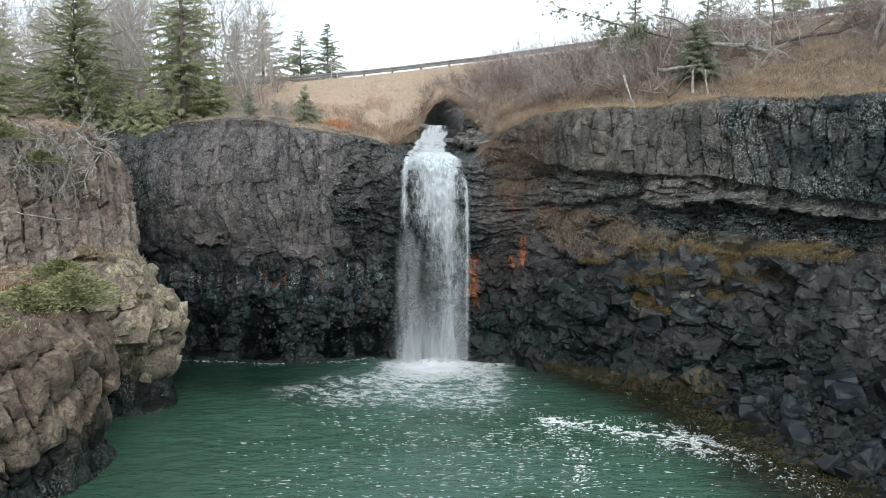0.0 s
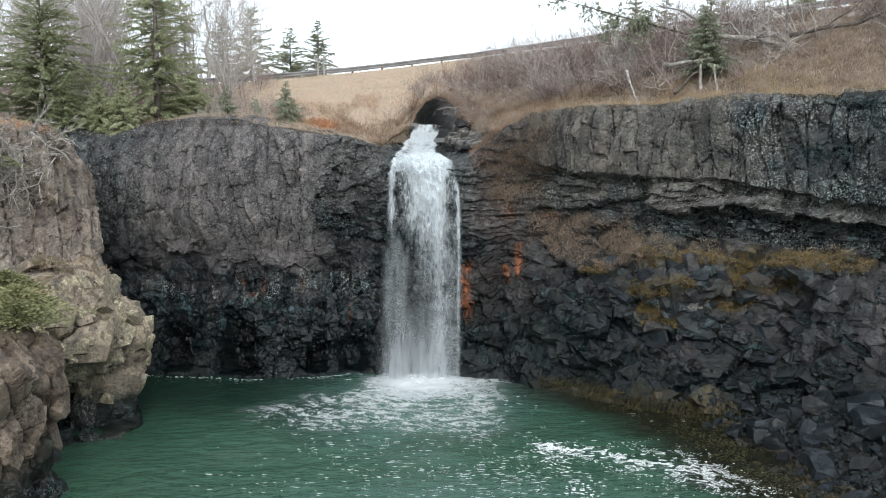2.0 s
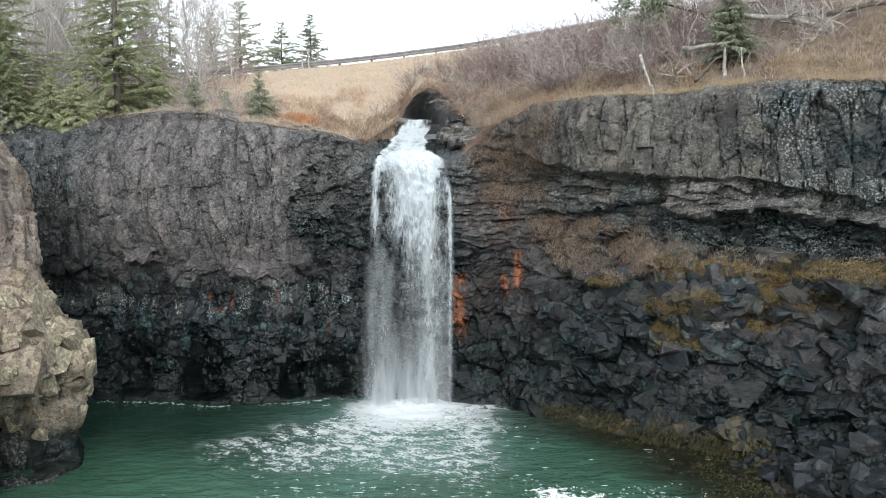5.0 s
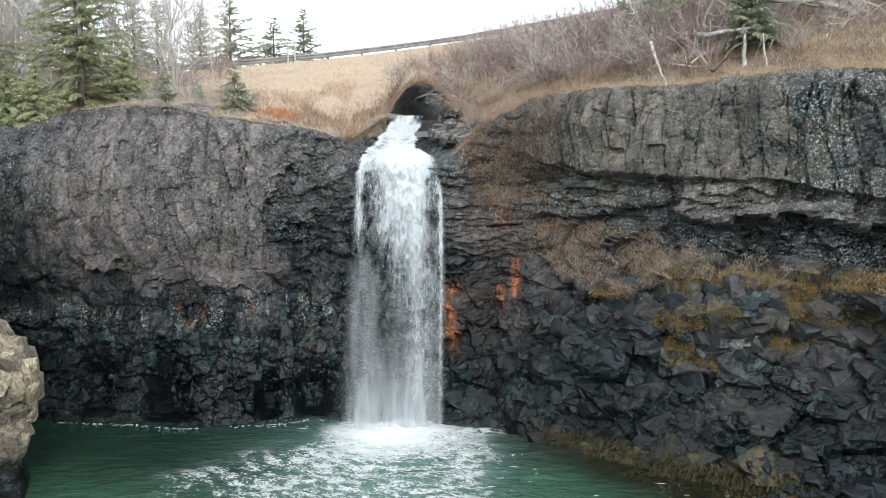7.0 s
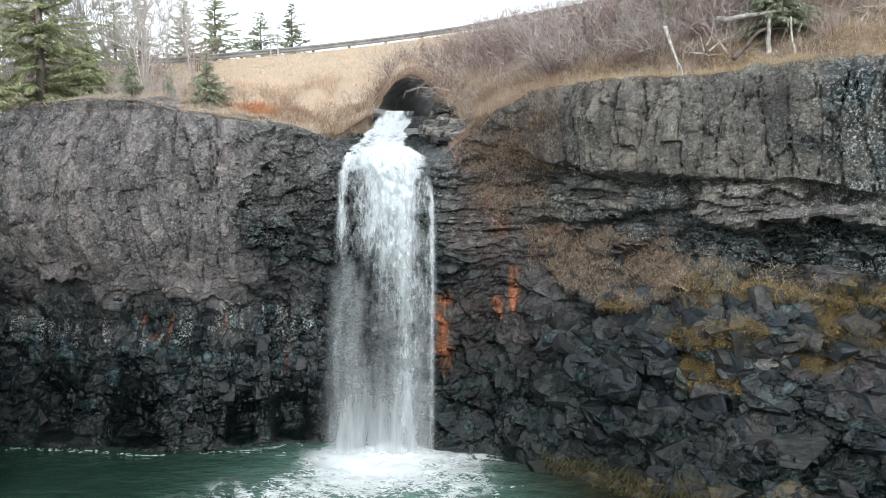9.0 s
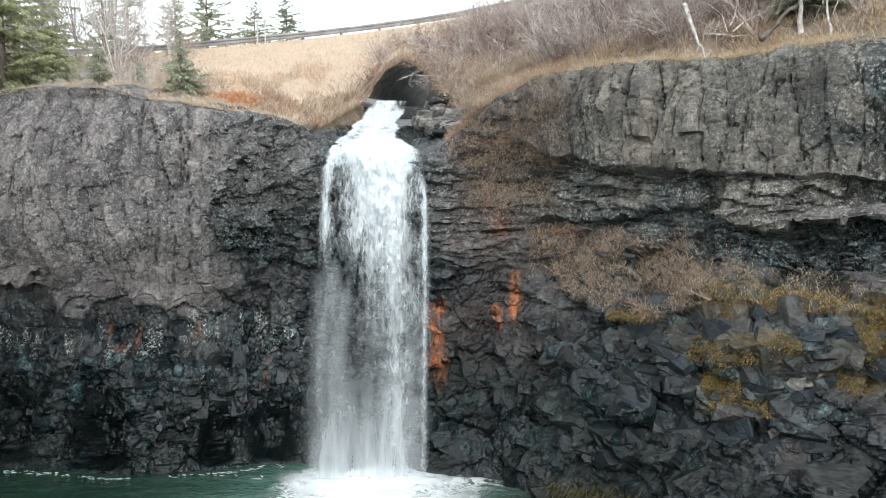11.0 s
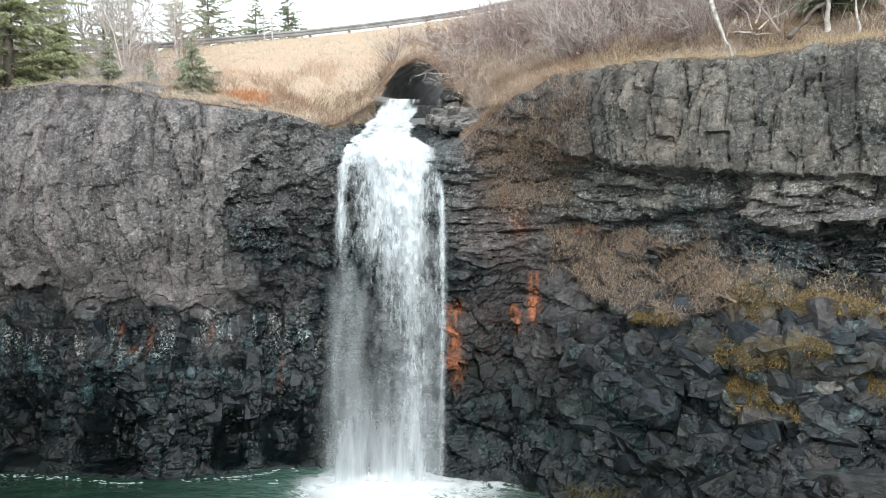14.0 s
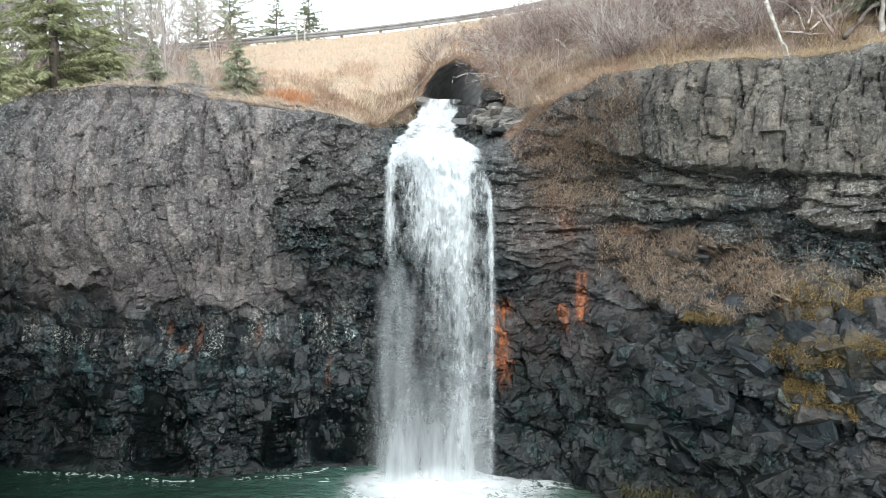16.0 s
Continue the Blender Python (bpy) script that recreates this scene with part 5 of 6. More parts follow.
def conifer(height, radius, seed, far=False, bare=0.12, thin=1.0, lean=0.0):
    """Trunk and crown of a spruce: whorls of drooping boughs set with small sprays of needles."""
    r = random.Random(seed)
    TV, TF = [], []
    top = Vector((lean * height, 0, height))
    tube(TV, TF, [Vector((0, 0, -0.4)), top * 0.35, top * 0.7, top], [0.02 * height, 0.014 * height, 0.008 * height, 0.004], 7)
    CV, CF = [], []
    z = bare * height
    while z < height * 0.985:
        rel = (z / height - bare) / (1 - bare)
        reach = radius * (1 - rel) ** 0.7 * (0.45 + 0.55 * min(1, rel * 6 + 0.35))
        for _ in range(r.randint(7, 10) if far else r.randint(15, 20)):
            if r.random() > thin:
                continue
            th = r.uniform(0, 2 * math.pi)
            ln = max(0.12, reach * r.uniform(0.45, 1.2))
            out = Vector((math.cos(th), math.sin(th), r.uniform(-0.35, 0.45) + 0.5 * rel))
            p0 = top * (z / height) + Vector((0, 0, r.uniform(-0.25, 0.25)))
            pts, rad, d = limb(r, p0, out, ln, 0.012 * height ** 0.5, 0.18, 0.16, 5)
            tube(TV, TF, pts[::2], [max(0.004, q * 0.6) for q in rad[::2]], 3)
            steps = max(3, int(ln / (0.055 if not far else 0.13)))
            for s in range(steps):
                f = 0.1 + 0.9 * (s + r.random()) / steps
                k = min(3, int(f * 4))
                p = pts[k].lerp(pts[k + 1], f * 4 - k)
                dirn = (pts[k + 1] - pts[k]).normalized()
                for sgn in (-1, 1, 0, -0.5, 0.5):
                    side = dirn.cross(Vector((0, 0, 1))) * sgn
                    w = (side * r.uniform(0.6, 1.1) + dirn * r.uniform(0.4, 0.9) + Vector((0, 0, r.uniform(-0.45, 0.15)))).normalized()
                    L2 = r.uniform(0.10, 0.24) * (2.2 if far else 1.0) * (0.6 + 0.5 * (1 - rel))
                    wd = w.cross(Vector((r.gauss(0, 1), r.gauss(0, 1), r.gauss(0, 1)))).normalized() * L2 * r.uniform(0.09, 0.16)
                    o = len(CV)
                    CV += [p, p + w * L2 * 0.5 + wd, p + w * L2 + Vector((0, 0, -0.05)), p + w * L2 * 0.5 - wd]
                    CF.append((o, o + 1, o + 2, o + 3))
        z += height * r.uniform(0.03, 0.055) * (0.9 if far else 1.0)
    return TV, TF, CV, CF


def spruce(name, at, height, radius, seed, label, group="", far=False, bare=0.12, thin=1.0, lean=0.0, needles=None):
    TV, TF, CV, CF = conifer(height, radius, seed, far, bare, thin, lean)
    ob = thing(name, label, "tree", group, at=at)
    part("trunk", mesh_from("trunk", TV, TF, M_BARK, True), ob)
    part("crown", mesh_from("crown", CV, CF, needles or (M_NEEDLE_FAR if far else M_NEEDLE)), ob)
    return ob


def bush(seed, height, stems, spread, mat, thick=0.011, twigs=5, curl=0.22, sag=0.0):
    """A leafless shrub: crooked stems that fork twice."""
    r = random.Random(seed)
    V, F = [], []
    for _ in range(stems):
        th = r.uniform(0, 2 * math.pi)
        lean = abs(r.gauss(0, spread))
        base = Vector((math.cos(th), math.sin(th), 0)) * r.uniform(0, 0.22)
        way = Vector((math.cos(th) * lean, math.sin(th) * lean, 1))
        h = height * r.uniform(0.6, 1.1)
        pts, rad, d = limb(r, base - Vector((0, 0, 0.15)), way, h, thick * r.uniform(0.8, 1.5), curl, sag, 4)
        tube(V, F, pts, rad, 3)
        for _ in range(twigs):
            k = r.randint(1, 3)
            p1, r1, d1 = limb(r, pts[k], (pts[k] - pts[k - 1]).normalized() + Vector((r.gauss(0, 0.6), r.gauss(0, 0.6), r.gauss(0.1, 0.4))), h * r.uniform(0.25, 0.5), thick * 0.65, curl, sag, 3)
            tube(V, F, p1, r1, 3)
            for _ in range(2):
                j = r.randint(1, 2)
                p2, r2, d2 = limb(r, p1[j], (p1[j] - p1[j - 1]).normalized() + Vector((r.gauss(0, 0.7), r.gauss(0, 0.7), r.gauss(0.1, 0.5))), h * r.uniform(0.12, 0.26), thick * 0.45, curl, sag, 2)
                tube(V, F, p2, r2, 3)
    return mesh_from("shrub", V, F, mat)


def on_ground(x, y, sink=0.05):
    return (x, y, float(ground_z(np.array(x), np.array(y))) - sink)


# big spruces on the cliff beside the outcrop
LEFT_TREES = [(-24.0, 43.8, 6.3, 3.4, 1), (-19.7, 45.3, 7.6, 4.2, 2), (-14.3, 46.2, 10.2, 3.0, 3)]
for x, y, h, rad, sd in LEFT_TREES:
    spruce("spruce_tree", on_ground(x, y), h, rad, 900 + sd, "tall green spruce with drooping boughs above the cliff edge", "spruces above the cliff", bare=0.06, thin=0.78)
for x, y, h, rad, sd in [(-10.7, 46.0, 1.9, 0.8, 11), (-7.6, 45.4, 1.9, 1.0, 12), (-9.3, 45.9, 1.2, 0.7, 13), (-15.4, 44.4, 2.6, 1.3, 14), (-16.6, 44.5, 2.4, 1.3, 15), (-12.6, 46.5, 2.4, 1.0, 16), (-18.2, 44.3, 2.6, 1.4, 17)]:
    spruce("young_spruce", on_ground(x, y), h, rad, 930 + sd, "small young spruce among dry grass at the cliff edge", "young spruces", bare=0.02, thin=0.24 if x > -12 else 0.5, needles=M_NEEDLE_FAR if x > -12 else M_NEEDLE)
# pines beyond the road
for x, y, h, rad, sd, th in [(-13.7, 95, 10.2, 2.0, 1, 0.8), (-16.9, 96, 9.8, 2.2, 2, 0.85), (-20.2, 92, 11.6, 2.8, 3, 0.95), (-24.0, 95, 11.0, 2.3, 4, 0.8), (-26.5, 90, 11.5, 1.8, 5, 0.6), (-29.5, 92, 12.2, 2.4, 6, 0.8), (-33.0, 88, 12.0, 2.4, 7, 0.9), (-37.0, 90, 12.0, 2.4, 8, 0.8), (-41.0, 86, 11.0, 2.6, 9, 0.9), (-46.0, 88, 12.0, 2.6, 10, 0.9)]:
    spruce("pine_tree", on_ground(x, y), h, rad * 1.55, 960 + sd, "slender dark conifer standing beyond the road", "conifers beyond the road", far=True, bare=0.1, thin=min(1, th + 0.1))
# conifers on the bank
for x, y, h, rad, sd, th in [(20.5, 52.0, 5.0, 1.3, 6, 0.8), (23.5, 50.0, 5.6, 1.3, 7, 0.7), (11.5, 39.6, 2.9, 1.3, 9, 0.55)]:
    spruce("bank_spruce", on_ground(x, y), h, rad, 980 + sd, "thin wind-worn spruce among bare shrubs on the bank", "spruces on the bank", bare=0.15, thin=th, needles=M_NEEDLE_FAR if y < 45 else M_NEEDLE)
for x, y, h, rad, sd, th in [(15.6, 73, 7.4, 2.0, 1, 0.9), (18.3, 74, 6.6, 1.6, 2, 0.7), (21.4, 72, 7.4, 1.8, 3, 0.8), (23.4, 75, 7.4, 1.6, 4, 0.7), (26.0, 73, 7.0, 1.6, 5, 0.7), (30.0, 74, 7.0, 1.8, 8, 0.8)]:
    spruce("pine_tree", on_ground(x, y), h * 1.15, rad * 0.85, 990 + sd, "small grey-green conifer standing beyond the road", "conifers beyond the road", far=True, bare=0.1, thin=th * 0.65)

# bare shrubs
SHRUBS = [bush(1200 + k, 1.7, 15, 0.75, M_TWIG, 0.014, 6, 0.4) for k in range(5)]
SHRUBS_RED = [bush(1220 + k, 1.0, 18, 0.7, M_TWIG_RED, 0.010, 5, 0.4) for k in range(3)]
SHRUBS_LEDGE = [bush(1230 + k, 1.8, 14, 0.8, M_LEDGE, 0.012, 6, 0.45) for k in range(2)]
SHRUBS_GREY = [bush(1240 + k, 2.0, 12, 0.6, M_TWIG_GREY, 0.015, 6, 0.4) for k in range(3)]
TREES_BARE = [bush(1260 + k, 6.5, 5, 0.16, M_TWIG_GREY, 0.022, 24, 0.2) for k in range(4)]


def plant(meshes, x, y, size, label, group, name="shrub"):
    ob = new(name, meshes[r.integers(len(meshes))])
    ob.matrix_basis = Matrix.Translation(on_ground(x, y)) @ pose(0, 0, 0, r.normal(0, 6), r.normal(0, 6), r.uniform(0, 360)) @ Matrix.Diagonal((size, size, size * r.uniform(0.85, 1.15), 1))
    return tagged(ob, label, "shrub" if name == "shrub" else "tree", group)


def thicket(n, meshes, xs, depth, size, label, seed):
    """Many shrubs grown into one another, too dense to count."""
    q = np.random.default_rng(seed)
    V, F, o = [], [], 0
    for _ in range(n):
        me = meshes[q.integers(len(meshes))]
        co = np.zeros(len(me.vertices) * 3)
        me.vertices.foreach_get("co", co)
        x = q.uniform(*xs)
        y = float(edge_y(x)) + q.uniform(*depth) if depth[0] < 20 else q.uniform(*depth)
        m = np.array(pose(0, 0, 0, q.normal(0, 6), q.normal(0, 6), q.uniform(0, 360)).to_3x3()) * q.uniform(*size)
        V.append(co.reshape(-1, 3) @ m.T + np.array(on_ground(x, y)))
        F += [[i + o for i in p.vertices] for p in me.polygons]
        o += len(me.vertices)
    return tagged(new("thicket", mesh_from("thicket", np.concatenate(V), F, meshes[0].materials[0])), label, "thicket", kind="stuff")


r = np.random.default_rng(33)
n_set = 0
while n_set < 275:
    x = r.uniform(1.6, 27)
    ye = float(edge_y(x))
    t = r.uniform(0.08, 0.9)
    y = ye + (float(road_y(x)) - ye) * t
    if x < 4.5 and t < 0.35 or x > 20 and y < 36 or x > 13 and t < 0.22 or 9.5 < x < 18 and y < 41.4:
        continue
    plant(SHRUBS if r.random() < 0.7 else SHRUBS_GREY if r.random() < 0.5 else SHRUBS_RED, x, y, r.uniform(0.6, 1.2) * (0.75 if t < 0.25 else 1.0 if t < 0.7 else 0.62), "leafless purple-brown shrub with fine bare twigs on the bank", "bare shrubs on the bank")
    n_set += 1
thicket(42, SHRUBS, (2.0, 13.5), (0.9, 7.5), (0.7, 1.15), "dense purple-brown leafless thicket on the bank", 9)
thicket(18, SHRUBS_GREY, (2.0, 14), (0.9, 7.5), (0.6, 1.0), "grey leafless stems in the thicket on the bank", 10)
thicket(16, SHRUBS, (13.0, 19.0), (4.5, 8.0), (0.6, 1.0), "brown leafless thicket behind the grassy cliff edge", 11)
thicket(16, SHRUBS_GREY, (11.5, 19.0), (1.6, 4.5), (0.25, 0.5), "grey leafless tangle behind the grassy cliff edge", 12)
thicket(30, SHRUBS_RED, (13.0, 20.0), (1.5, 4.5), (0.45, 0.8), "russet twigs on the slope below the fallen trunks", 13)
thicket(18, SHRUBS, (13.5, 20.0), (1.8, 4.8), (0.3, 0.5), "low leafless shrubs below the fallen trunks", 14)
thicket(22, SHRUBS, (-2.6, 1.8), (0.9, 6.5), (0.35, 0.7), "low leafless shrubs over the culvert mouth", 1)
thicket(34, SHRUBS_RED, (-10.5, -4.4), (0.8, 7.0), (0.35, 0.75), "low russet shrubs in the dry grass", 2)
thicket(26, SHRUBS_GREY, (-15, -6.5), (0.8, 5.5), (0.3, 0.65), "grey leafless shrubs along the cliff edge", 3)
thicket(14, SHRUBS, (-15, -7), (0.8, 6.5), (0.35, 0.7), "brown leafless shrubs along the cliff edge", 4)
thicket(34, SHRUBS_GREY, (-34, -11.5), (46, 60), (0.7, 1.3), "tall grey leafless thicket under the trees", 5)
thicket(32, SHRUBS, (-34, -11.5), (46, 60), (0.7, 1.2), "pinkish leafless thicket under the trees", 6)
thicket(24, SHRUBS_RED, (1.6, 4.6), (-0.4, 3.6), (0.4, 0.8), "russet twigs on the steep slope beside the fall", 7)
thicket(10, SHRUBS_RED, (1.2, 4.2), (-1.2, 0.4), (0.5, 0.9), "russet twigs hanging over the brow", 8)
for _ in range(40):
    x, y = (r.uniform(-36, -17.0), r.uniform(49, 66)) if _ < 22 else (r.uniform(-23, -11.0), r.uniform(47, 57))
    plant(TREES_BARE, x, y, r.uniform(0.7, 1.25), "leafless grey deciduous tree behind the spruces", "bare trees", "bare_tree")
for x, y, s in [(-10.8, 88, 0.75), (-8.3, 90, 0.6), (-6.6, 95, 0.5), (5.2, 64, 0.4), (7.0, 66, 0.32), (-12.2, 90, 0.7)]:
    plant(TREES_BARE, x, y, s, "small bare tree beyond the road", "bare trees", "bare_tree")


# ---------------------------------------------------------------- grass
def grass(name, spots, mat, lo, hi, wide, down, label, seed, category="grass"):
    """Bent blades, two faces each, lying over towards down."""
    q = np.random.default_rng(seed)
    spots = np.asarray(spots)
    n = len(spots)
    ln = q.uniform(lo, hi, n)
    th = q.uniform(0, 2 * np.pi, n)
    lean = np.stack([0.75 * np.cos(th) + down[0], 0.75 * np.sin(th) + down[1], np.full(n, 0.9) + q.normal(0, 0.45, n) + down[2]], -1)
    lean /= np.linalg.norm(lean, axis=1, keepdims=True)
    side = np.stack([-np.sin(th), np.cos(th), np.zeros(n)], -1) * (wide * q.uniform(0.6, 1.4, n))[:, None]
    mid = spots + lean * (0.6 * ln)[:, None]
    tip = mid + (lean + np.array([down[0] * 0.8, down[1] * 0.8, -0.55])) * (0.45 * ln)[:, None]
    V = np.stack([spots, mid + side * 0.85, tip, mid - side * 0.85], 1).reshape(-1, 3)
    F = np.arange(n * 4).reshape(n, 4)
    return tagged(new(name, mesh_from(name, V, F, mat)), label, category, kind="stuff")


def strip(n, x0, x1, t0, t1, seed, clump=0.0, wmax=None):
    q = np.random.default_rng(seed)
    x = q.uniform(x0, x1, n * 2)
    ye = edge_y(x)
    y = ye + (road_y(x) - ye) * q.uniform(t0, t1, n * 2) if wmax is None else ye + wmax[0] + (wmax[1] - wmax[0]) * q.random(n * 2)
    keep = fbm(x * 0.9, y * 0.9, 0, seed, 3) > clump
    x, y = x[keep][:n], y[keep][:n]
    return np.stack([x, y, ground_z(x, y) - 0.02], -1)


grass("dry_grass", strip(150000, -19, 2.6, 0.0, 1.0, 1, -1.2), M_STRAW, 0.1, 0.34, 0.0055, (0, -0.35, -0.15), "pale dry grass combed down the road embankment", 1)
grass("dry_grass", strip(8000, -10.5, -3.5, 0.12, 0.55, 2, -0.25), M_RUSSET, 0.25, 0.6, 0.006, (0, -0.2, 0.1), "russet dry grass on the embankment", 2)
grass("dry_grass", strip(56000, 2.6, 24, 0, 0, 3, 0.0, (-1.0, 2.1)), M_BROW, 0.07, 0.28, 0.0055, (-0.2, -0.9, -0.75), "golden dry grass hanging over the cliff edge", 3)
grass("dry_grass", strip(20000, 2.6, 24, 0, 0, 21, -0.3, (-1.1, 2.4)), M_STRAW_RED, 0.15, 0.45, 0.009, (-0.2, -0.5, -0.2), "brown dry grass along the cliff edge", 21)
grass("dry_grass", strip(26000, 2.0, 27, 0.08, 1.0, 4, -0.3), M_STRAW_RED, 0.2, 0.5, 0.009, (-0.1, -0.4, 0), "brown dead grass under the shrubs", 4)
grass("dry_grass", strip(7000, -13.5, -3, 0, 0, 5, 0.1, (-0.8, 0.9)), M_STRAW_RED, 0.1, 0.28, 0.009, (0, -0.4, 0), "short dry grass along the cliff edge", 5)
grass("dry_grass", strip(16000, -5.5, 5.5, 0, 0, 15, -0.7, (-0.4, 2.6)), M_LITTER, 0.15, 0.45, 0.008, (0, -0.4, 0), "brown litter and dead grass round the stream", 16)
grass("dry_grass", np.concatenate([strip(1100, -3.2, 2.6, 0, 0, 19, -0.2, (-0.05, 0.25)), strip(700, -13.5, -3, 0, 0, 20, 0.1, (-0.05, 0.25))]), M_STRAW_RED, 0.1, 0.3, 0.006, (0, -0.9, -0.9), "pale grass hanging over the earth edge", 19)
grass("dry_grass", np.concatenate([strip(7000, -3.1, -1.2, 0, 0, 17, -0.9, (-0.2, 2.0)), strip(7000, 0.7, 2.5, 0, 0, 18, -0.9, (-0.2, 2.0))]), M_LITTER, 0.12, 0.4, 0.009, (0, -0.4, 0), "brown litter on the steep banks of the stream", 18)
grass("dry_grass", strip(3500, -4.2, -1.5, 0, 0, 16, 0.0, (-0.3, 2.2)), M_STRAW, 0.25, 0.6, 0.008, (0.2, -0.5, -0.1), "long pale grass hanging towards the culvert", 17)
grass("orange_fern", np.concatenate([np.stack([x, y, ground_z(x, y)], -1) for x, y in [(r.normal(-5.95, 0.38, 2000), r.normal(46.1, 0.7, 2000))]]), M_FERN, 0.2, 0.5, 0.012, (0, -0.2, 0), "patch of orange dead fern", 6, "fern")
grass("forest_floor", np.stack([x, y, ground_z(x, y)], -1) if (x := r.uniform(-30, -12, 9000)) is not None and (y := r.uniform(42, 60, 9000)) is not None else None, M_STRAW_RED, 0.06, 0.2, 0.008, (0, -0.5, -0.3), "brown dead grass and litter under the trees", 7)


def on_face(P, pick, n, seed):
    q = np.random.default_rng(seed)
    ok = np.argwhere(pick(P[..., 0], P[..., 1], P[..., 2]))
    sel = ok[q.integers(0, len(ok), n)]
    return P[sel[:, 0], sel[:, 1]] + q.normal(0, 0.04, (n, 3))


ledge_noise = fbm(CLIFF_P[..., 0] * 0.8, CLIFF_P[..., 1] * 0.8, CLIFF_P[..., 2] * 0.8, 611, 3)
ZL = ledge_z(CLIFF_P[..., 0])
MOSSY = patches(CLIFF_P[..., 0], CLIFF_P[..., 2], MOSS)
grass("ledge_grass", on_face(CLIFF_P, lambda X, Y, Z: (X > 4.2) & (X + 0.6 * ledge_noise < 8.5) & (Z > ZL + 0.1 + 0.5 * ledge_noise) & (Z < recess_z(X) + 0.25 + 0.4 * ledge_noise), 13000, 1), M_LEDGE, 0.12, 0.36, 0.007, (-0.15, -0.4, -0.3), "brown dead grass on the cliff ledge", 8)
grass("ledge_grass", on_face(CLIFF_P, lambda X, Y, Z: (X > 8.4) & (X < 18) & (Z > ZL - 0.1) & (Z < ZL + 0.55 + 0.3 * ledge_noise) & (ledge_noise > -0.15), 9000, 2), M_BROW, 0.05, 0.16, 0.006, (-0.3, -0.4, -0.4), "pale dry grass on the cliff ledge", 9)
grass("dry_grass", on_face(CLIFF_P, lambda X, Y, Z: (X > 4.0) & (X < 22) & (Z > main_top(X, Y) - 0.10 + 0.2 * ledge_noise) & (ledge_noise > -0.45), 26000, 24), M_BROW, 0.08, 0.3, 0.006, (-0.2, -0.7, -0.5), "golden dry grass fringing the cliff brow", 24)
grass("dry_grass", on_face(CLIFF_P, lambda X, Y, Z: (X < -3.2) & (X > -16) & (Z > main_top(X, Y) + 0.05 + 0.2 * ledge_noise) & (ledge_noise > -0.5), 15000, 25), M_STRAW_RED, 0.06, 0.22, 0.007, (0, -0.5, -0.2), "short brown grass and litter on the cliff brow", 25)
grass("moss", on_face(CLIFF_P, lambda X, Y, Z: (MOSSY > 0.1) & (MOSSY + 0.3 * ledge_noise > 0.33), 42000, 3), M_MOSS, 0.04, 0.12, 0.012, (-0.3, -0.4, -0.6), "yellow-brown moss cushions on dark rock", 10, "moss")
grass("rockweed", on_face(CLIFF_P, lambda X, Y, Z: (X > 4.5) & (X < 12) & (Z > -0.15) & (Z < 0.5) & (ledge_noise > -0.4), 4500, 4), M_WEED, 0.12, 0.32, 0.02, (-0.4, -0.5, -1.3), "brown rockweed hanging at the waterline", 11, "seaweed")
wy2 = r.uniform(22, 37, 6000)
wx2 = shore_line(wy2) + r.normal(-0.7, 0.75, 6000)
wk = fbm(wx2 * 0.7, wy2 * 0.7, 0, 620, 3) > -0.1
grass("rockweed", np.stack([wx2[wk], wy2[wk], np.maximum(shore_z(wx2[wk], wy2[wk]), -0.02)], -1), M_WEED, 0.1, 0.28, 0.02, (-0.5, -0.3, -0.9), "brown rockweed on the low shore", 12, "seaweed")
grass("bench_grass", on_face(LOW_P, lambda X, Y, Z: (Z > 4.9) & (Y > 20) & (X < -11.6), 5000, 5), M_STRAW_RED, 0.08, 0.25, 0.014, (0.3, -0.3, 0), "short brown grass on the outcrop bench", 13)
grass("outcrop_grass", on_face(UP_P, lambda X, Y, Z: (Z > 11.0), 7000, 6), M_STRAW_RED, 0.06, 0.2, 0.012, (0.2, -0.4, 0), "orange-brown grass on top of the outcrop", 14)

grass("ledge_grass", on_face(CLIFF_P, lambda X, Y, Z: (X > 4.4) & (X < 8.6) & (Z > ZL) & (Z < ZL + 1.4) & (ledge_noise < 0.15), 4000, 22), M_STRAW_RED, 0.12, 0.35, 0.005, (-0.1, -0.4, -0.1), "tangled dead grass on the cliff ledge", 22)
grass("dry_grass", on_face(CLIFF_P, lambda X, Y, Z: (X > 1.6) & (X < 5.2) & (Z > 9.3 + 0.6 * ledge_noise) & (Z < 12.2) & (Y < 46.5), 12000, 26), M_LITTER, 0.1, 0.35, 0.006, (-0.2, -0.5, -0.4), "brown litter and twigs on the slope beside the fall", 26)
grass("dead_vines", on_face(CLIFF_P, lambda X, Y, Z: (X > 2.3) & (X < 5.0) & (Z > 8.0 + 0.5 * ledge_noise) & (Z < 11.4) & (Y < 46.5) & (ledge_noise > -0.25), 9000, 23), M_TWIG_RED, 0.15, 0.5, 0.006, (-0.3, -0.5, -0.6), "tangle of dead brown stems on the rock beside the fall", 23)
# tufts on the earth faces beside the culvert
q = np.random.default_rng(44)


def earth_face(x):
    k = q.random(len(x))
    top = ground_z(x, edge_y(x))
    return np.stack([x, edge_y(x) - 0.03 + 0.1 * k, top - k * 2.2], -1)


grass("dry_grass", earth_face(np.concatenate([q.uniform(-3.6, -1.55, 2800)])), M_STRAW, 0.2, 0.6, 0.009, (0.1, -0.7, -0.7), "long pale grass draped over the stream bank", 45)
grass("dry_grass", earth_face(q.uniform(1.1, 3.8, 5200)), M_LITTER, 0.12, 0.4, 0.009, (-0.1, -0.6, -0.6), "brown litter draped over the stream bank", 46)
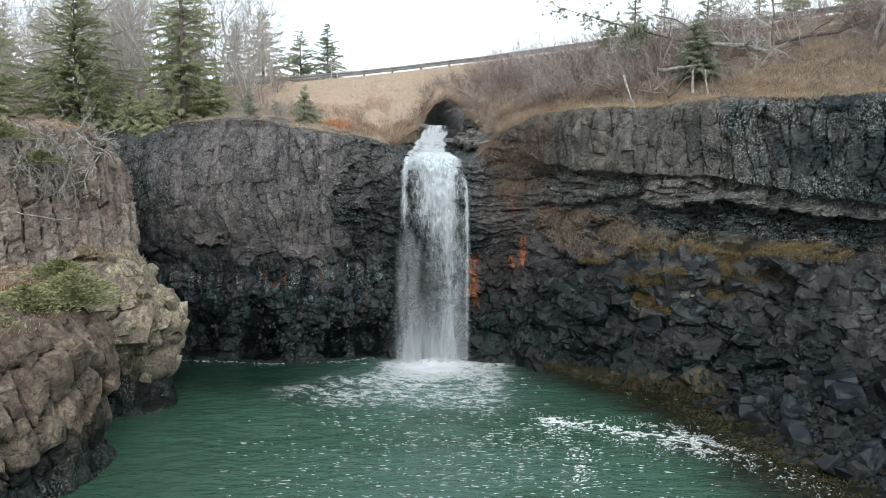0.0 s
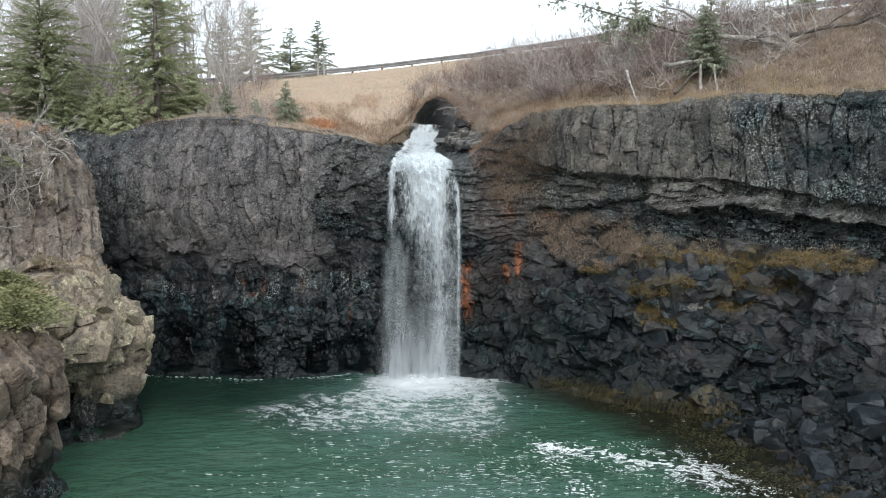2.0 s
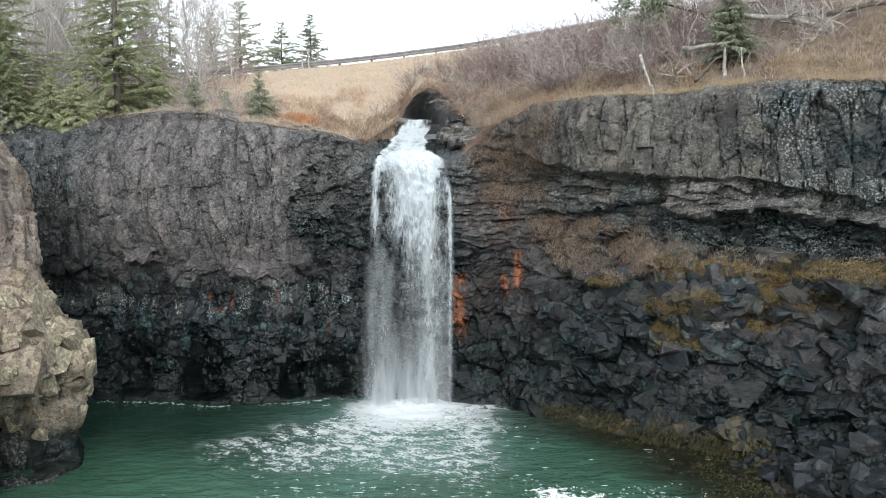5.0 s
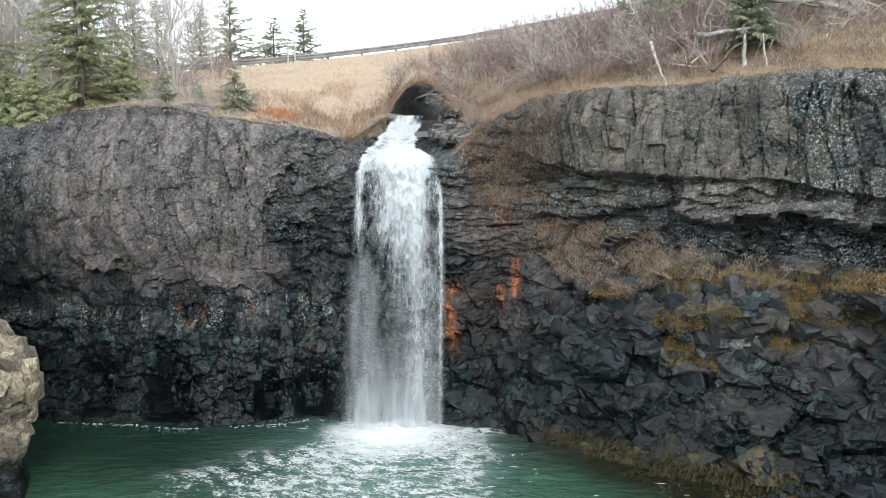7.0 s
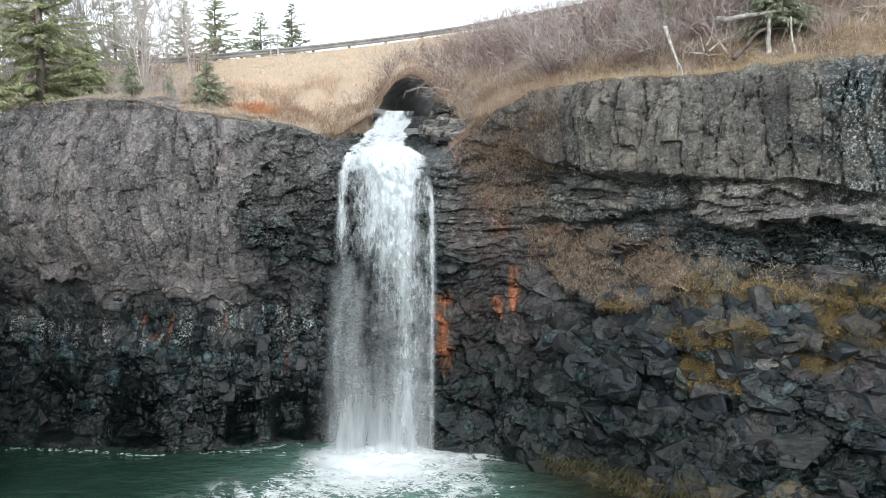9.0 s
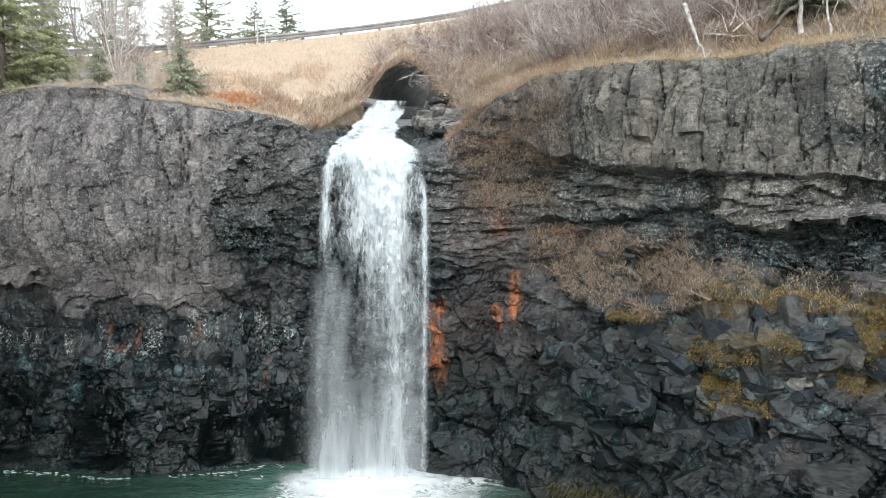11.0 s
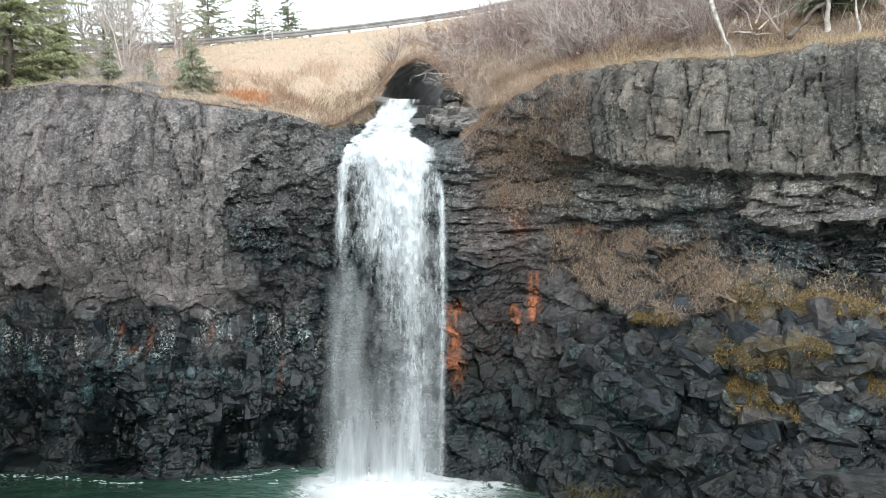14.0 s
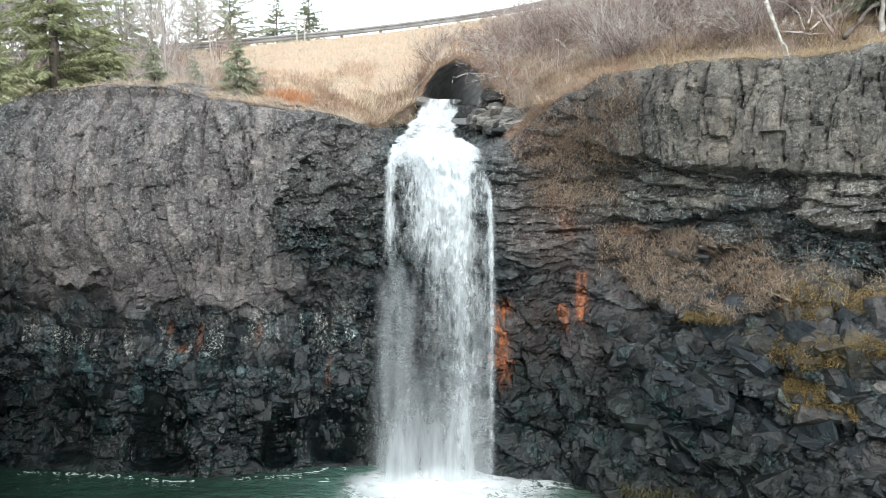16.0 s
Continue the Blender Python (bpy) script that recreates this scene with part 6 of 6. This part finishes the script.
# shrubs on the ledge, and green juniper on the bench
ledge_spots = np.concatenate([on_face(CLIFF_P, lambda X, Y, Z: (X > 5.0) & (X < 9.6) & (Z > 5.9) & (Z < 7.3), 30, 31), on_face(CLIFF_P, lambda X, Y, Z: (X > 10) & (X < 16) & (Z > 5.6) & (Z < 6.4), 9, 32)])
for k, (x, y, z) in enumerate(ledge_spots.tolist()):
    ob = new("shrub", (SHRUBS_LEDGE + SHRUBS_RED)[k % 5])
    s = 0.3 + 0.35 * ((k * 37) % 11) / 11 if k < 30 else 0.22
    ob.matrix_basis = Matrix.Translation((x, y + 0.08, z - 0.1)) @ pose(0, 0, 0, 30, -14, 40 * k) @ Matrix.Diagonal((s, s, s * 0.8, 1))
    tagged(ob, "leafless brown shrub growing on the cliff ledge", "shrub", "shrubs on the ledge")
for k, (x, y, z) in enumerate(on_face(CLIFF_P, lambda X, Y, Z: (X > 2.6) & (X < 5.0) & (Z > 7.6) & (Z < 11.2) & (Y < 46), 26, 33).tolist()):
    ob = new("shrub", SHRUBS_RED[k % 3])
    s = 0.45 + 0.4 * ((k * 37) % 11) / 11
    ob.matrix_basis = Matrix.Translation((x, y + 0.1, z - 0.1)) @ pose(0, 0, 0, 34, -8, 40 * k) @ Matrix.Diagonal((s, s, s * 0.9, 1))
    tagged(ob, "russet twiggy shrub on the steep rock beside the fall", "shrub", "shrubs beside the fall")


def juniper(at, size, seed):
    q = random.Random(seed)
    V, F = [], []
    for _ in range(int(4200 * size)):
        th, rad = q.uniform(0, 6.283), abs(q.gauss(0, 0.45)) * size
        p = Vector((math.cos(th) * rad * 1.5, math.sin(th) * rad, 0.08 + 0.75 * size * max(0, 1 - rad / size) ** 0.7 * q.random()))
        w = Vector((math.cos(th) + q.gauss(0, 0.5), math.sin(th) + q.gauss(0, 0.5), q.uniform(-0.1, 0.7))).normalized()
        ln = q.uniform(0.07, 0.17)
        wd = w.cross(Vector((q.gauss(0, 1), q.gauss(0, 1), q.gauss(0, 1)))).normalized() * ln * 0.16
        o = len(V)
        V += [p, p + w * ln * 0.5 + wd, p + w * ln, p + w * ln * 0.5 - wd]
        F.append((o, o + 1, o + 2, o + 3))
    ob = new("low_spruce", mesh_from("low_spruce", V, F, M_JUNIPER))
    ob.location = at
    return tagged(ob, "low spreading green spruce mat on the rock bench", "shrub", "low spruces on the outcrop")


juniper((-12.0, 27.0, 5.3), 1.15, 1)
juniper((-12.7, 25.4, 5.2), 1.0, 2)
juniper((-13.6, 29.5, 5.6), 0.9, 3)
juniper((-13.3, 22.8, 5.2), 1.0, 4)
juniper((-15.3, 32.0, 9.6), 0.7, 5)
juniper((-16.6, 31.4, 10.6), 0.9, 6)
juniper((-11.6, 26.2, 5.15), 0.9, 7)
grass("outcrop_grass", on_face(UP_P, lambda X, Y, Z: (Z > 10.95) & (X > -16.5) & (Y < 36), 1300, 36), M_FERN, 0.1, 0.3, 0.012, (0.2, -0.4, -0.2), "orange dead grass tuft on top of the outcrop", 36)
grass("bench_grass", on_face(LOW_P, lambda X, Y, Z: (Z > 5.0) & (Y > 27.5) & (Y < 32) & (X < -13.5), 2500, 37), M_FERN, 0.1, 0.3, 0.012, (0.2, -0.4, -0.2), "orange-brown dead grass on the outcrop bench", 37)


# ---------------------------------------------------------------- dead wood
def dead_wood(name, a, b2, rad, seed, label, twigs=6, mat=None, category="log", sag=0.02):
    q = random.Random(seed)
    a, b2 = Vector(a), Vector(b2)
    V, F = [], []
    n = 7
    pts = [a.lerp(b2, i / (n - 1)) + Vector((q.gauss(0, 1), q.gauss(0, 1), q.gauss(0, 1))) * 0.02 * (b2 - a).length * (0 < i < n - 1) for i in range(n)]
    tube(V, F, pts, [rad * (1 - 0.6 * i / (n - 1)) for i in range(n)], 7)
    ob = new(name, mesh_from(name, V, F, mat or M_DEAD, True))
    tagged(ob, label, category, "dead wood")
    for k in range(twigs):
        i = q.randint(1, n - 1)
        w = (b2 - a).normalized() * 0.6 + Vector((q.gauss(0, 0.7), q.gauss(0, 0.7), q.gauss(0.1, 0.6)))
        p1, r1, _ = limb(q, pts[i], w, (b2 - a).length * q.uniform(0.12, 0.32), rad * 0.35, 0.3, sag, 5)
        BV, BF = [], []
        tube(BV, BF, p1, [max(0.006, v) for v in r1], 4)
        part("branch", mesh_from("branch", BV, BF, mat or M_DEAD, True), ob)
    return ob


dead_wood("snag", (7.95, 38.5, 13.55), (8.3, 37.75, 12.0), 0.06, 1, "bleached dead trunk leaning over the cliff edge", 3)
dead_wood("fallen_log", (9.6, 39.0, 13.85), (11.4, 38.8, 14.05), 0.10, 2, "grey fallen log lying on the bank", 3)
dead_wood("stump", (11.05, 38.85, 12.4), (11.1, 38.85, 14.0), 0.10, 3, "grey broken tree stump on the bank", 1)
dead_wood("fallen_log", (9.9, 38.3, 12.6), (11.2, 39.0, 13.85), 0.08, 4, "dark leaning dead branch", 2, M_BARK)
dead_wood("snag", (11.6, 38.0, 12.3), (11.45, 38.1, 13.75), 0.05, 5, "thin bleached dead stem", 2)
dead_wood("fallen_log", (15.0, 39.0, 14.4), (10.0, 41.0, 16.6), 0.075, 6, "long fallen dead spruce with bare branches", 14)
dead_wood("fallen_log", (11.6, 39.6, 15.2), (17.0, 38.6, 14.2), 0.11, 7, "grey fallen trunk with broken limbs", 10)
dead_wood("fallen_log", (14.8, 38.9, 15.0), (22.0, 37.2, 16.5), 0.10, 8, "long brown fallen trunk across the bank", 8, M_BARK)
dead_wood("snag", (17.6, 36.6, 12.9), (18.6, 36.3, 17.0), 0.13, 9, "leaning grey dead trunk at the cliff edge", 4)
dead_wood("snag", (14.8, 39.4, 13.5), (14.9, 39.5, 17.6), 0.075, 10, "bare dead standing stem", 8, M_BARK)
dead_wood("pole", (-17.2, 66.0, 15.0), (-17.5, 66.0, 21.5), 0.16, 11, "pale standing dead trunk beside the road", 0)
dead_wood("dead_branch", (-14.6, 33.6, 10.9), (-13.0, 33.0, 9.9), 0.05, 12, "bleached dead branch hanging over the outcrop", 9)
dead_wood("dead_branch", (-15.2, 33.0, 10.6), (-14.2, 32.4, 9.2), 0.04, 13, "bleached dead branch hanging over the outcrop", 12)
dead_wood("dead_branch", (-15.8, 32.4, 11.2), (-14.4, 32.0, 10.2), 0.045, 14, "bleached dead branch hanging over the outcrop", 12)
dead_wood("dead_branch", (-16.5, 30.0, 7.95), (-13.3, 30.0, 7.75), 0.03, 15, "thin dead branch sticking out of the outcrop", 2)
DEAD_BUSH = [bush(1300 + k, 1.4, 6, 0.8, M_DEAD, 0.03, 5, 0.45, 0.05) for k in range(3)]
for k, (x, y, z, tx, ty) in enumerate([(-14.5, 33.2, 10.9, 70, 30), (-15.1, 32.8, 10.7, 95, 10), (-15.6, 32.4, 10.7, 115, 0), (-14.0, 33.6, 10.7, 70, 60), (-16.2, 31.9, 10.4, 120, -10), (-14.9, 32.7, 10.2, 130, 10), (-13.9, 33.4, 10.1, 100, 40), (-14.6, 32.6, 9.7, 125, 15), (-15.2, 32.0, 9.6, 135, -5), (-14.2, 33.0, 9.5, 120, 30), (-15.8, 31.6, 9.9, 130, -15)]):
    ob = new("dead_shrub", DEAD_BUSH[k % 3])
    ob.matrix_basis = Matrix.Translation((x, y, z)) @ pose(0, 0, 0, tx, ty, 0)
    tagged(ob, "bleached dead shrub hanging over the outcrop edge", "shrub", "dead shrubs on the outcrop")
BANK_BUSH = [bush(1310 + k, 1.4, 9, 0.8, M_TWIG_GREY, 0.013, 7, 0.45, 0.05) for k in range(3)]
for k, (x, y, s) in enumerate([(9.8, 39.8, 1.0), (11.3, 40.4, 1.2), (12.8, 40.2, 1.2), (13.9, 39.4, 1.2), (15.0, 39.6, 1.3), (8.7, 41.2, 0.9), (13.3, 41.2, 1.3), (16.1, 39.2, 1.2), (10.6, 41.5, 1.1)]):
    ob = new("dead_shrub", BANK_BUSH[k % 3])
    ob.matrix_basis = Matrix.Translation(on_ground(x, y, -0.1)) @ pose(0, 0, 0, 35 * (k % 3 - 1), 60 - 20 * (k % 4), 47 * k) @ Matrix.Diagonal((1.6 * s, 1.6 * s, 1.6 * s, 1))
    tagged(ob, "tangle of grey dead branches among the fallen logs", "shrub", "dead branches on the bank")
# a leaning spruce on the bank that lost its needles but for the tip
lean = thing("leaning_spruce", "half-fallen spruce with dark green needles at its drooping tip", "tree", at=(0, 0, 0))
q = random.Random(77)
V, F = [], []
pts, rad, _ = limb(q, (13.2, 41.5, 15.0), (-1, 0.07, 0.27), 7.8, 0.08, 0.05, 0.03, 7)
tube(V, F, pts, rad, 6)
CV, CF = [], []
for k in range(64):
    i = q.choice((2, 3, 3, 3, 4, 4, 5, 6))
    p1, r1, _ = limb(q, pts[i], (q.gauss(-0.4, 0.5), q.gauss(0, 0.6), q.gauss(-0.1, 0.5)), q.uniform(0.5, 1.4), 0.02, 0.2, 0.1, 4)
    tube(V, F, p1, [max(0.006, v) for v in r1], 3)
    if i < 3:
        continue
    for _ in range(22 if i < 5 else 7):
        j = q.randint(1, 3)
        p = p1[j] + Vector((q.gauss(0, 0.1), q.gauss(0, 0.1), q.gauss(0, 0.08)))
        w = Vector((q.gauss(-0.3, 0.6), q.gauss(0, 0.6), q.gauss(-0.2, 0.5))).normalized()
        ln = q.uniform(0.14, 0.3)
        wd = w.cross(Vector((q.gauss(0, 1), q.gauss(0, 1), q.gauss(0, 1)))).normalized() * ln * 0.2
        o = len(CV)
        CV += [p, p + w * ln * 0.5 + wd, p + w * ln, p + w * ln * 0.5 - wd]
        CF.append((o, o + 1, o + 2, o + 3))
part("trunk", mesh_from("trunk", V, F, M_BARK, True), lean)
part("crown", mesh_from("crown", CV, CF, M_NEEDLE_FAR), lean)


# ---------------------------------------------------------------- road, guard rail, culvert
M_STEEL, N, L, b = material("galvanised_steel", 0.6, (0.42, 0.42, 0.41))
b.inputs["Metallic"].default_value = 0.3
L.new(n_ramp(N, L, n_noise(N, L, 1.5, 6), [(0.3, (0.17, 0.165, 0.16)), (0.7, (0.33, 0.325, 0.315))]), b.inputs["Base Color"])
M_ASPHALT, N, L, b = material("asphalt", 0.9)
L.new(n_ramp(N, L, n_noise(N, L, 20, 6), [(0.3, (0.035, 0.035, 0.036)), (0.7, (0.07, 0.07, 0.07))]), b.inputs["Base Color"])
M_CONCRETE, N, L, b = material("concrete", 0.85)
L.new(n_ramp(N, L, n_noise(N, L, 3, 8), [(0.3, (0.10, 0.095, 0.09)), (0.7, (0.26, 0.245, 0.23))]), b.inputs["Base Color"])
n_bump(N, L, b, n_noise(N, L, 12, 6), 0.4, 0.02)
M_PIPE, N, L, b = material("old_corrugated_steel", 0.75)
L.new(n_ramp(N, L, n_noise(N, L, 2.5, 8), [(0.3, (0.12, 0.123, 0.126)), (0.7, (0.27, 0.27, 0.265))]), b.inputs["Base Color"])
M_PAINT, N, L, b = material("white_paint", 0.6)
L.new(n_ramp(N, L, n_noise(N, L, 8, 6), [(0.3, (0.3, 0.29, 0.27)), (0.6, (0.5, 0.49, 0.46))]), b.inputs["Base Color"])


def road_z(x):
    return np.interp(x, RX, RZ)


rx = np.arange(-90, 90, 1.0)
road = tagged(new("road", mesh_from("road", np.concatenate([np.stack([rx, road_y(rx) + yy, road_z(rx) + dz], -1) for yy, dz in ((1.2, 0.02), (1.4, 0.1), (8.2, 0.1), (8.4, 0.02))]), grid_faces(4, len(rx)), M_ASPHALT, True)), "two-lane asphalt road on top of the embankment", "road", kind="structure")
guard_rail = thing("guard_rail", "weathered steel guard rail along the road edge", "guard rail")
prof = [(0.0, 0.14), (-0.05, 0.19), (-0.05, 0.23), (0.0, 0.27), (0.0, 0.31), (-0.05, 0.35), (-0.05, 0.39), (0.0, 0.44)]
bx0 = -52.0
beam_y = lambda x: road_y(x) + 0.25
while bx0 < 60:
    xs = np.linspace(bx0, bx0 + 3.98, 5)
    V = np.stack([np.stack([xs, beam_y(xs) + a, road_z(xs) + c], -1) for a, c in prof] + [np.stack([xs, beam_y(xs) + a + 0.012, road_z(xs) + c], -1) for a, c in prof[::-1]])
    m_, n_ = V.shape[:2]
    idx = np.arange(m_ * n_).reshape(m_, n_)
    F = [(idx[i, j], idx[i, j + 1], idx[(i + 1) % m_, j + 1], idx[(i + 1) % m_, j]) for i in range(m_) for j in range(n_ - 1)]
    part("beam", mesh_from("beam", V.reshape(-1, 3), [tuple(int(v) for v in f) for f in F], M_STEEL), guard_rail)
    bx0 += 4.0


def box(sx_, sy_, sz_, bevel=0.012):
    bm = bmesh.new()
    bmesh.ops.create_cube(bm, size=1.0)
    for v in bm.verts:
        v.co = Vector((v.co.x * sx_, v.co.y * sy_, (v.co.z + 0.5) * sz_))
    bmesh.ops.bevel(bm, geom=bm.edges[:], offset=bevel, segments=1, affect="EDGES")
    V = [v.co.copy() for v in bm.verts]
    bm.verts.index_update()
    F = [[v.index for v in f.verts] for f in bm.faces]
    bm.free()
    return V, F


post_me = mesh_from("post", *box(0.15, 0.18, 0.8), M_BARK)
for px in np.arange(-50, 58, 2.0):
    part("post", post_me, guard_rail, "", Matrix.Translation((px, float(beam_y(px)) + 0.12, float(road_z(px)) - 0.4)))
gate = thing("marker_frame", "weathered grey wooden frame of two posts beside the guard rail", "post", at=(-8.0, 59.6, float(road_z(-8.0)) - 0.3))
upright_me = mesh_from("post", *box(0.075, 0.075, 1.45), M_PAINT)
for px in (-0.2, 0.2):
    part("post", upright_me, gate, "", Matrix.Translation((px, 0, 0)))
part("crossbar", mesh_from("crossbar", *box(0.75, 0.06, 0.09), M_PAINT), gate, "", Matrix.Translation((-0.08, -0.06, 1.3)))

MOUTH_BUSH = [bush(1350 + k, 1.5, 9, 0.6, M_TWIG_GREY if k % 2 else M_TWIG, 0.013, 6, 0.4, 0.1) for k in range(4)]
for k, (x, y, z, tx, ty) in enumerate([(1.3, 48.3, 13.3, 30, -70), (1.5, 48.1, 12.9, 40, -60), (1.7, 47.9, 12.6, 50, -40), (0.9, 48.5, 13.7, 60, -50), (1.9, 47.3, 12.2, 50, -20), (-0.9, 48.6, 13.5, 30, -10), (2.4, 46.4, 11.6, 60, -10), (2.2, 45.6, 11.2, 70, 10)]):
    ob = new("overhanging_shrub", MOUTH_BUSH[k % 4])
    ob.matrix_basis = Matrix.Translation((x, y, z)) @ pose(0, 0, 0, tx, ty, 0)
    tagged(ob, "leafless grey shrub leaning over the culvert mouth", "shrub", "shrubs at the culvert")
# culvert: corrugated arch pipe through the embankment, with a concrete sill
culvert = thing("culvert", "dark corrugated road culvert with a concrete sill", "culvert")
PIPE_X, PIPE_Z, PIPE_A, PIPE_B = -0.42, 11.7, 1.36, 1.66
rows_q = np.arange(48.9, 66, 0.05)
ang = np.linspace(-0.25, math.pi + 0.25, 40)


def pipe(extra, flip):
    rr = 0.025 * np.sin(rows_q * 2 * np.pi / 0.16)[:, None] + extra
    yy = rows_q[:, None] + 0 * ang[None, :]
    slant = 0.55 * (np.sin(ang)[None, :]) * np.exp(-(rows_q[:, None] - 48.9) / 0.5)
    xx = PIPE_X + (PIPE_A + rr) * np.cos(ang)[None, :] + 0.42 * np.sin(ang)[None, :] ** 2 + 0.3 * (yy - 48.9)
    zz = PIPE_Z + (PIPE_B + rr) * np.sin(ang)[None, :]
    return np.stack([xx, yy + slant, zz], -1), flip


pi_, _ = pipe(0.0, False)
po_, _ = pipe(0.02, True)
nr, na = pi_.shape[:2]
fi = grid_faces(nr, na)
V = np.concatenate([pi_.reshape(-1, 3), po_.reshape(-1, 3)])
F = fi.tolist() + (fi[:, ::-1] + nr * na).tolist() + [(k, k + 1, nr * na + k + 1, nr * na + k) for k in range(na - 1)]
part("pipe", mesh_from("pipe", V, F, M_PIPE, True), culvert, "rusty corrugated steel arch")
V, F = box(2.7, 18.0, 0.5, 0.03)
part("sill", mesh_from("sill", [v + Vector((PIPE_X + 0.1, 58.1, 11.2)) for v in V], F, M_STONE_DRY), culvert, "dark wet floor slab")
V, F = box(1.2, 1.3, 0.34, 0.14)
part("apron", mesh_from("apron", [Matrix.Rotation(0.16, 3, "Y") @ v + Vector((-1.2, 49.1, 11.6)) for v in V], F, M_CONCRETE), culvert, "worn concrete apron")
q = random.Random(91)
for k in range(26):
    y = q.uniform(45.0, 48.2)
    f = (y - 45.0) / 3.2
    x = 0.62 + 0.5 * (1 - f) + abs(q.gauss(0, 0.45))
    s = q.uniform(0.35, 0.95)
    ob = new("boulder", (STONE_GREY_ME if q.random() < 0.7 else STONE_DRY_ME)[(k * 5) % len(BLOCKS)])
    ob.matrix_basis = Matrix.Translation((x, y, 10.1 + 1.35 * f + 0.45 * (x - 0.7))) @ pose(0, 0, 0, q.gauss(8, 6), q.gauss(-6, 6), q.uniform(0, 360)) @ Matrix.Diagonal((s * 1.3, s, s * 0.5, 1))
    tagged(ob, "flat grey slab of rock beside the cascade", "boulder", "slabs beside the cascade")
for k, (x, y, z, size) in enumerate([(0.95, 48.6, 11.75, 0.6), (1.2, 48.3, 12.0, 0.7), (0.72, 48.1, 11.25, 0.6), (1.0, 47.6, 11.2, 0.9), (0.6, 47.2, 10.9, 0.7), (1.4, 47.8, 11.8, 0.7)]):
    ob = new("boulder", (STONE_DRY_ME if k % 2 else STONE_GREY_ME)[(k * 7 + 3) % len(BLOCKS)])
    ob.matrix_basis = Matrix.Translation((x, y, z)) @ pose(0, 0, 0, 8, -22, 50 * k) @ Matrix.Diagonal((size, size, size * 0.55, 1))
    tagged(ob, "wet grey rock slab beside the culvert mouth", "boulder", "rocks at the culvert")
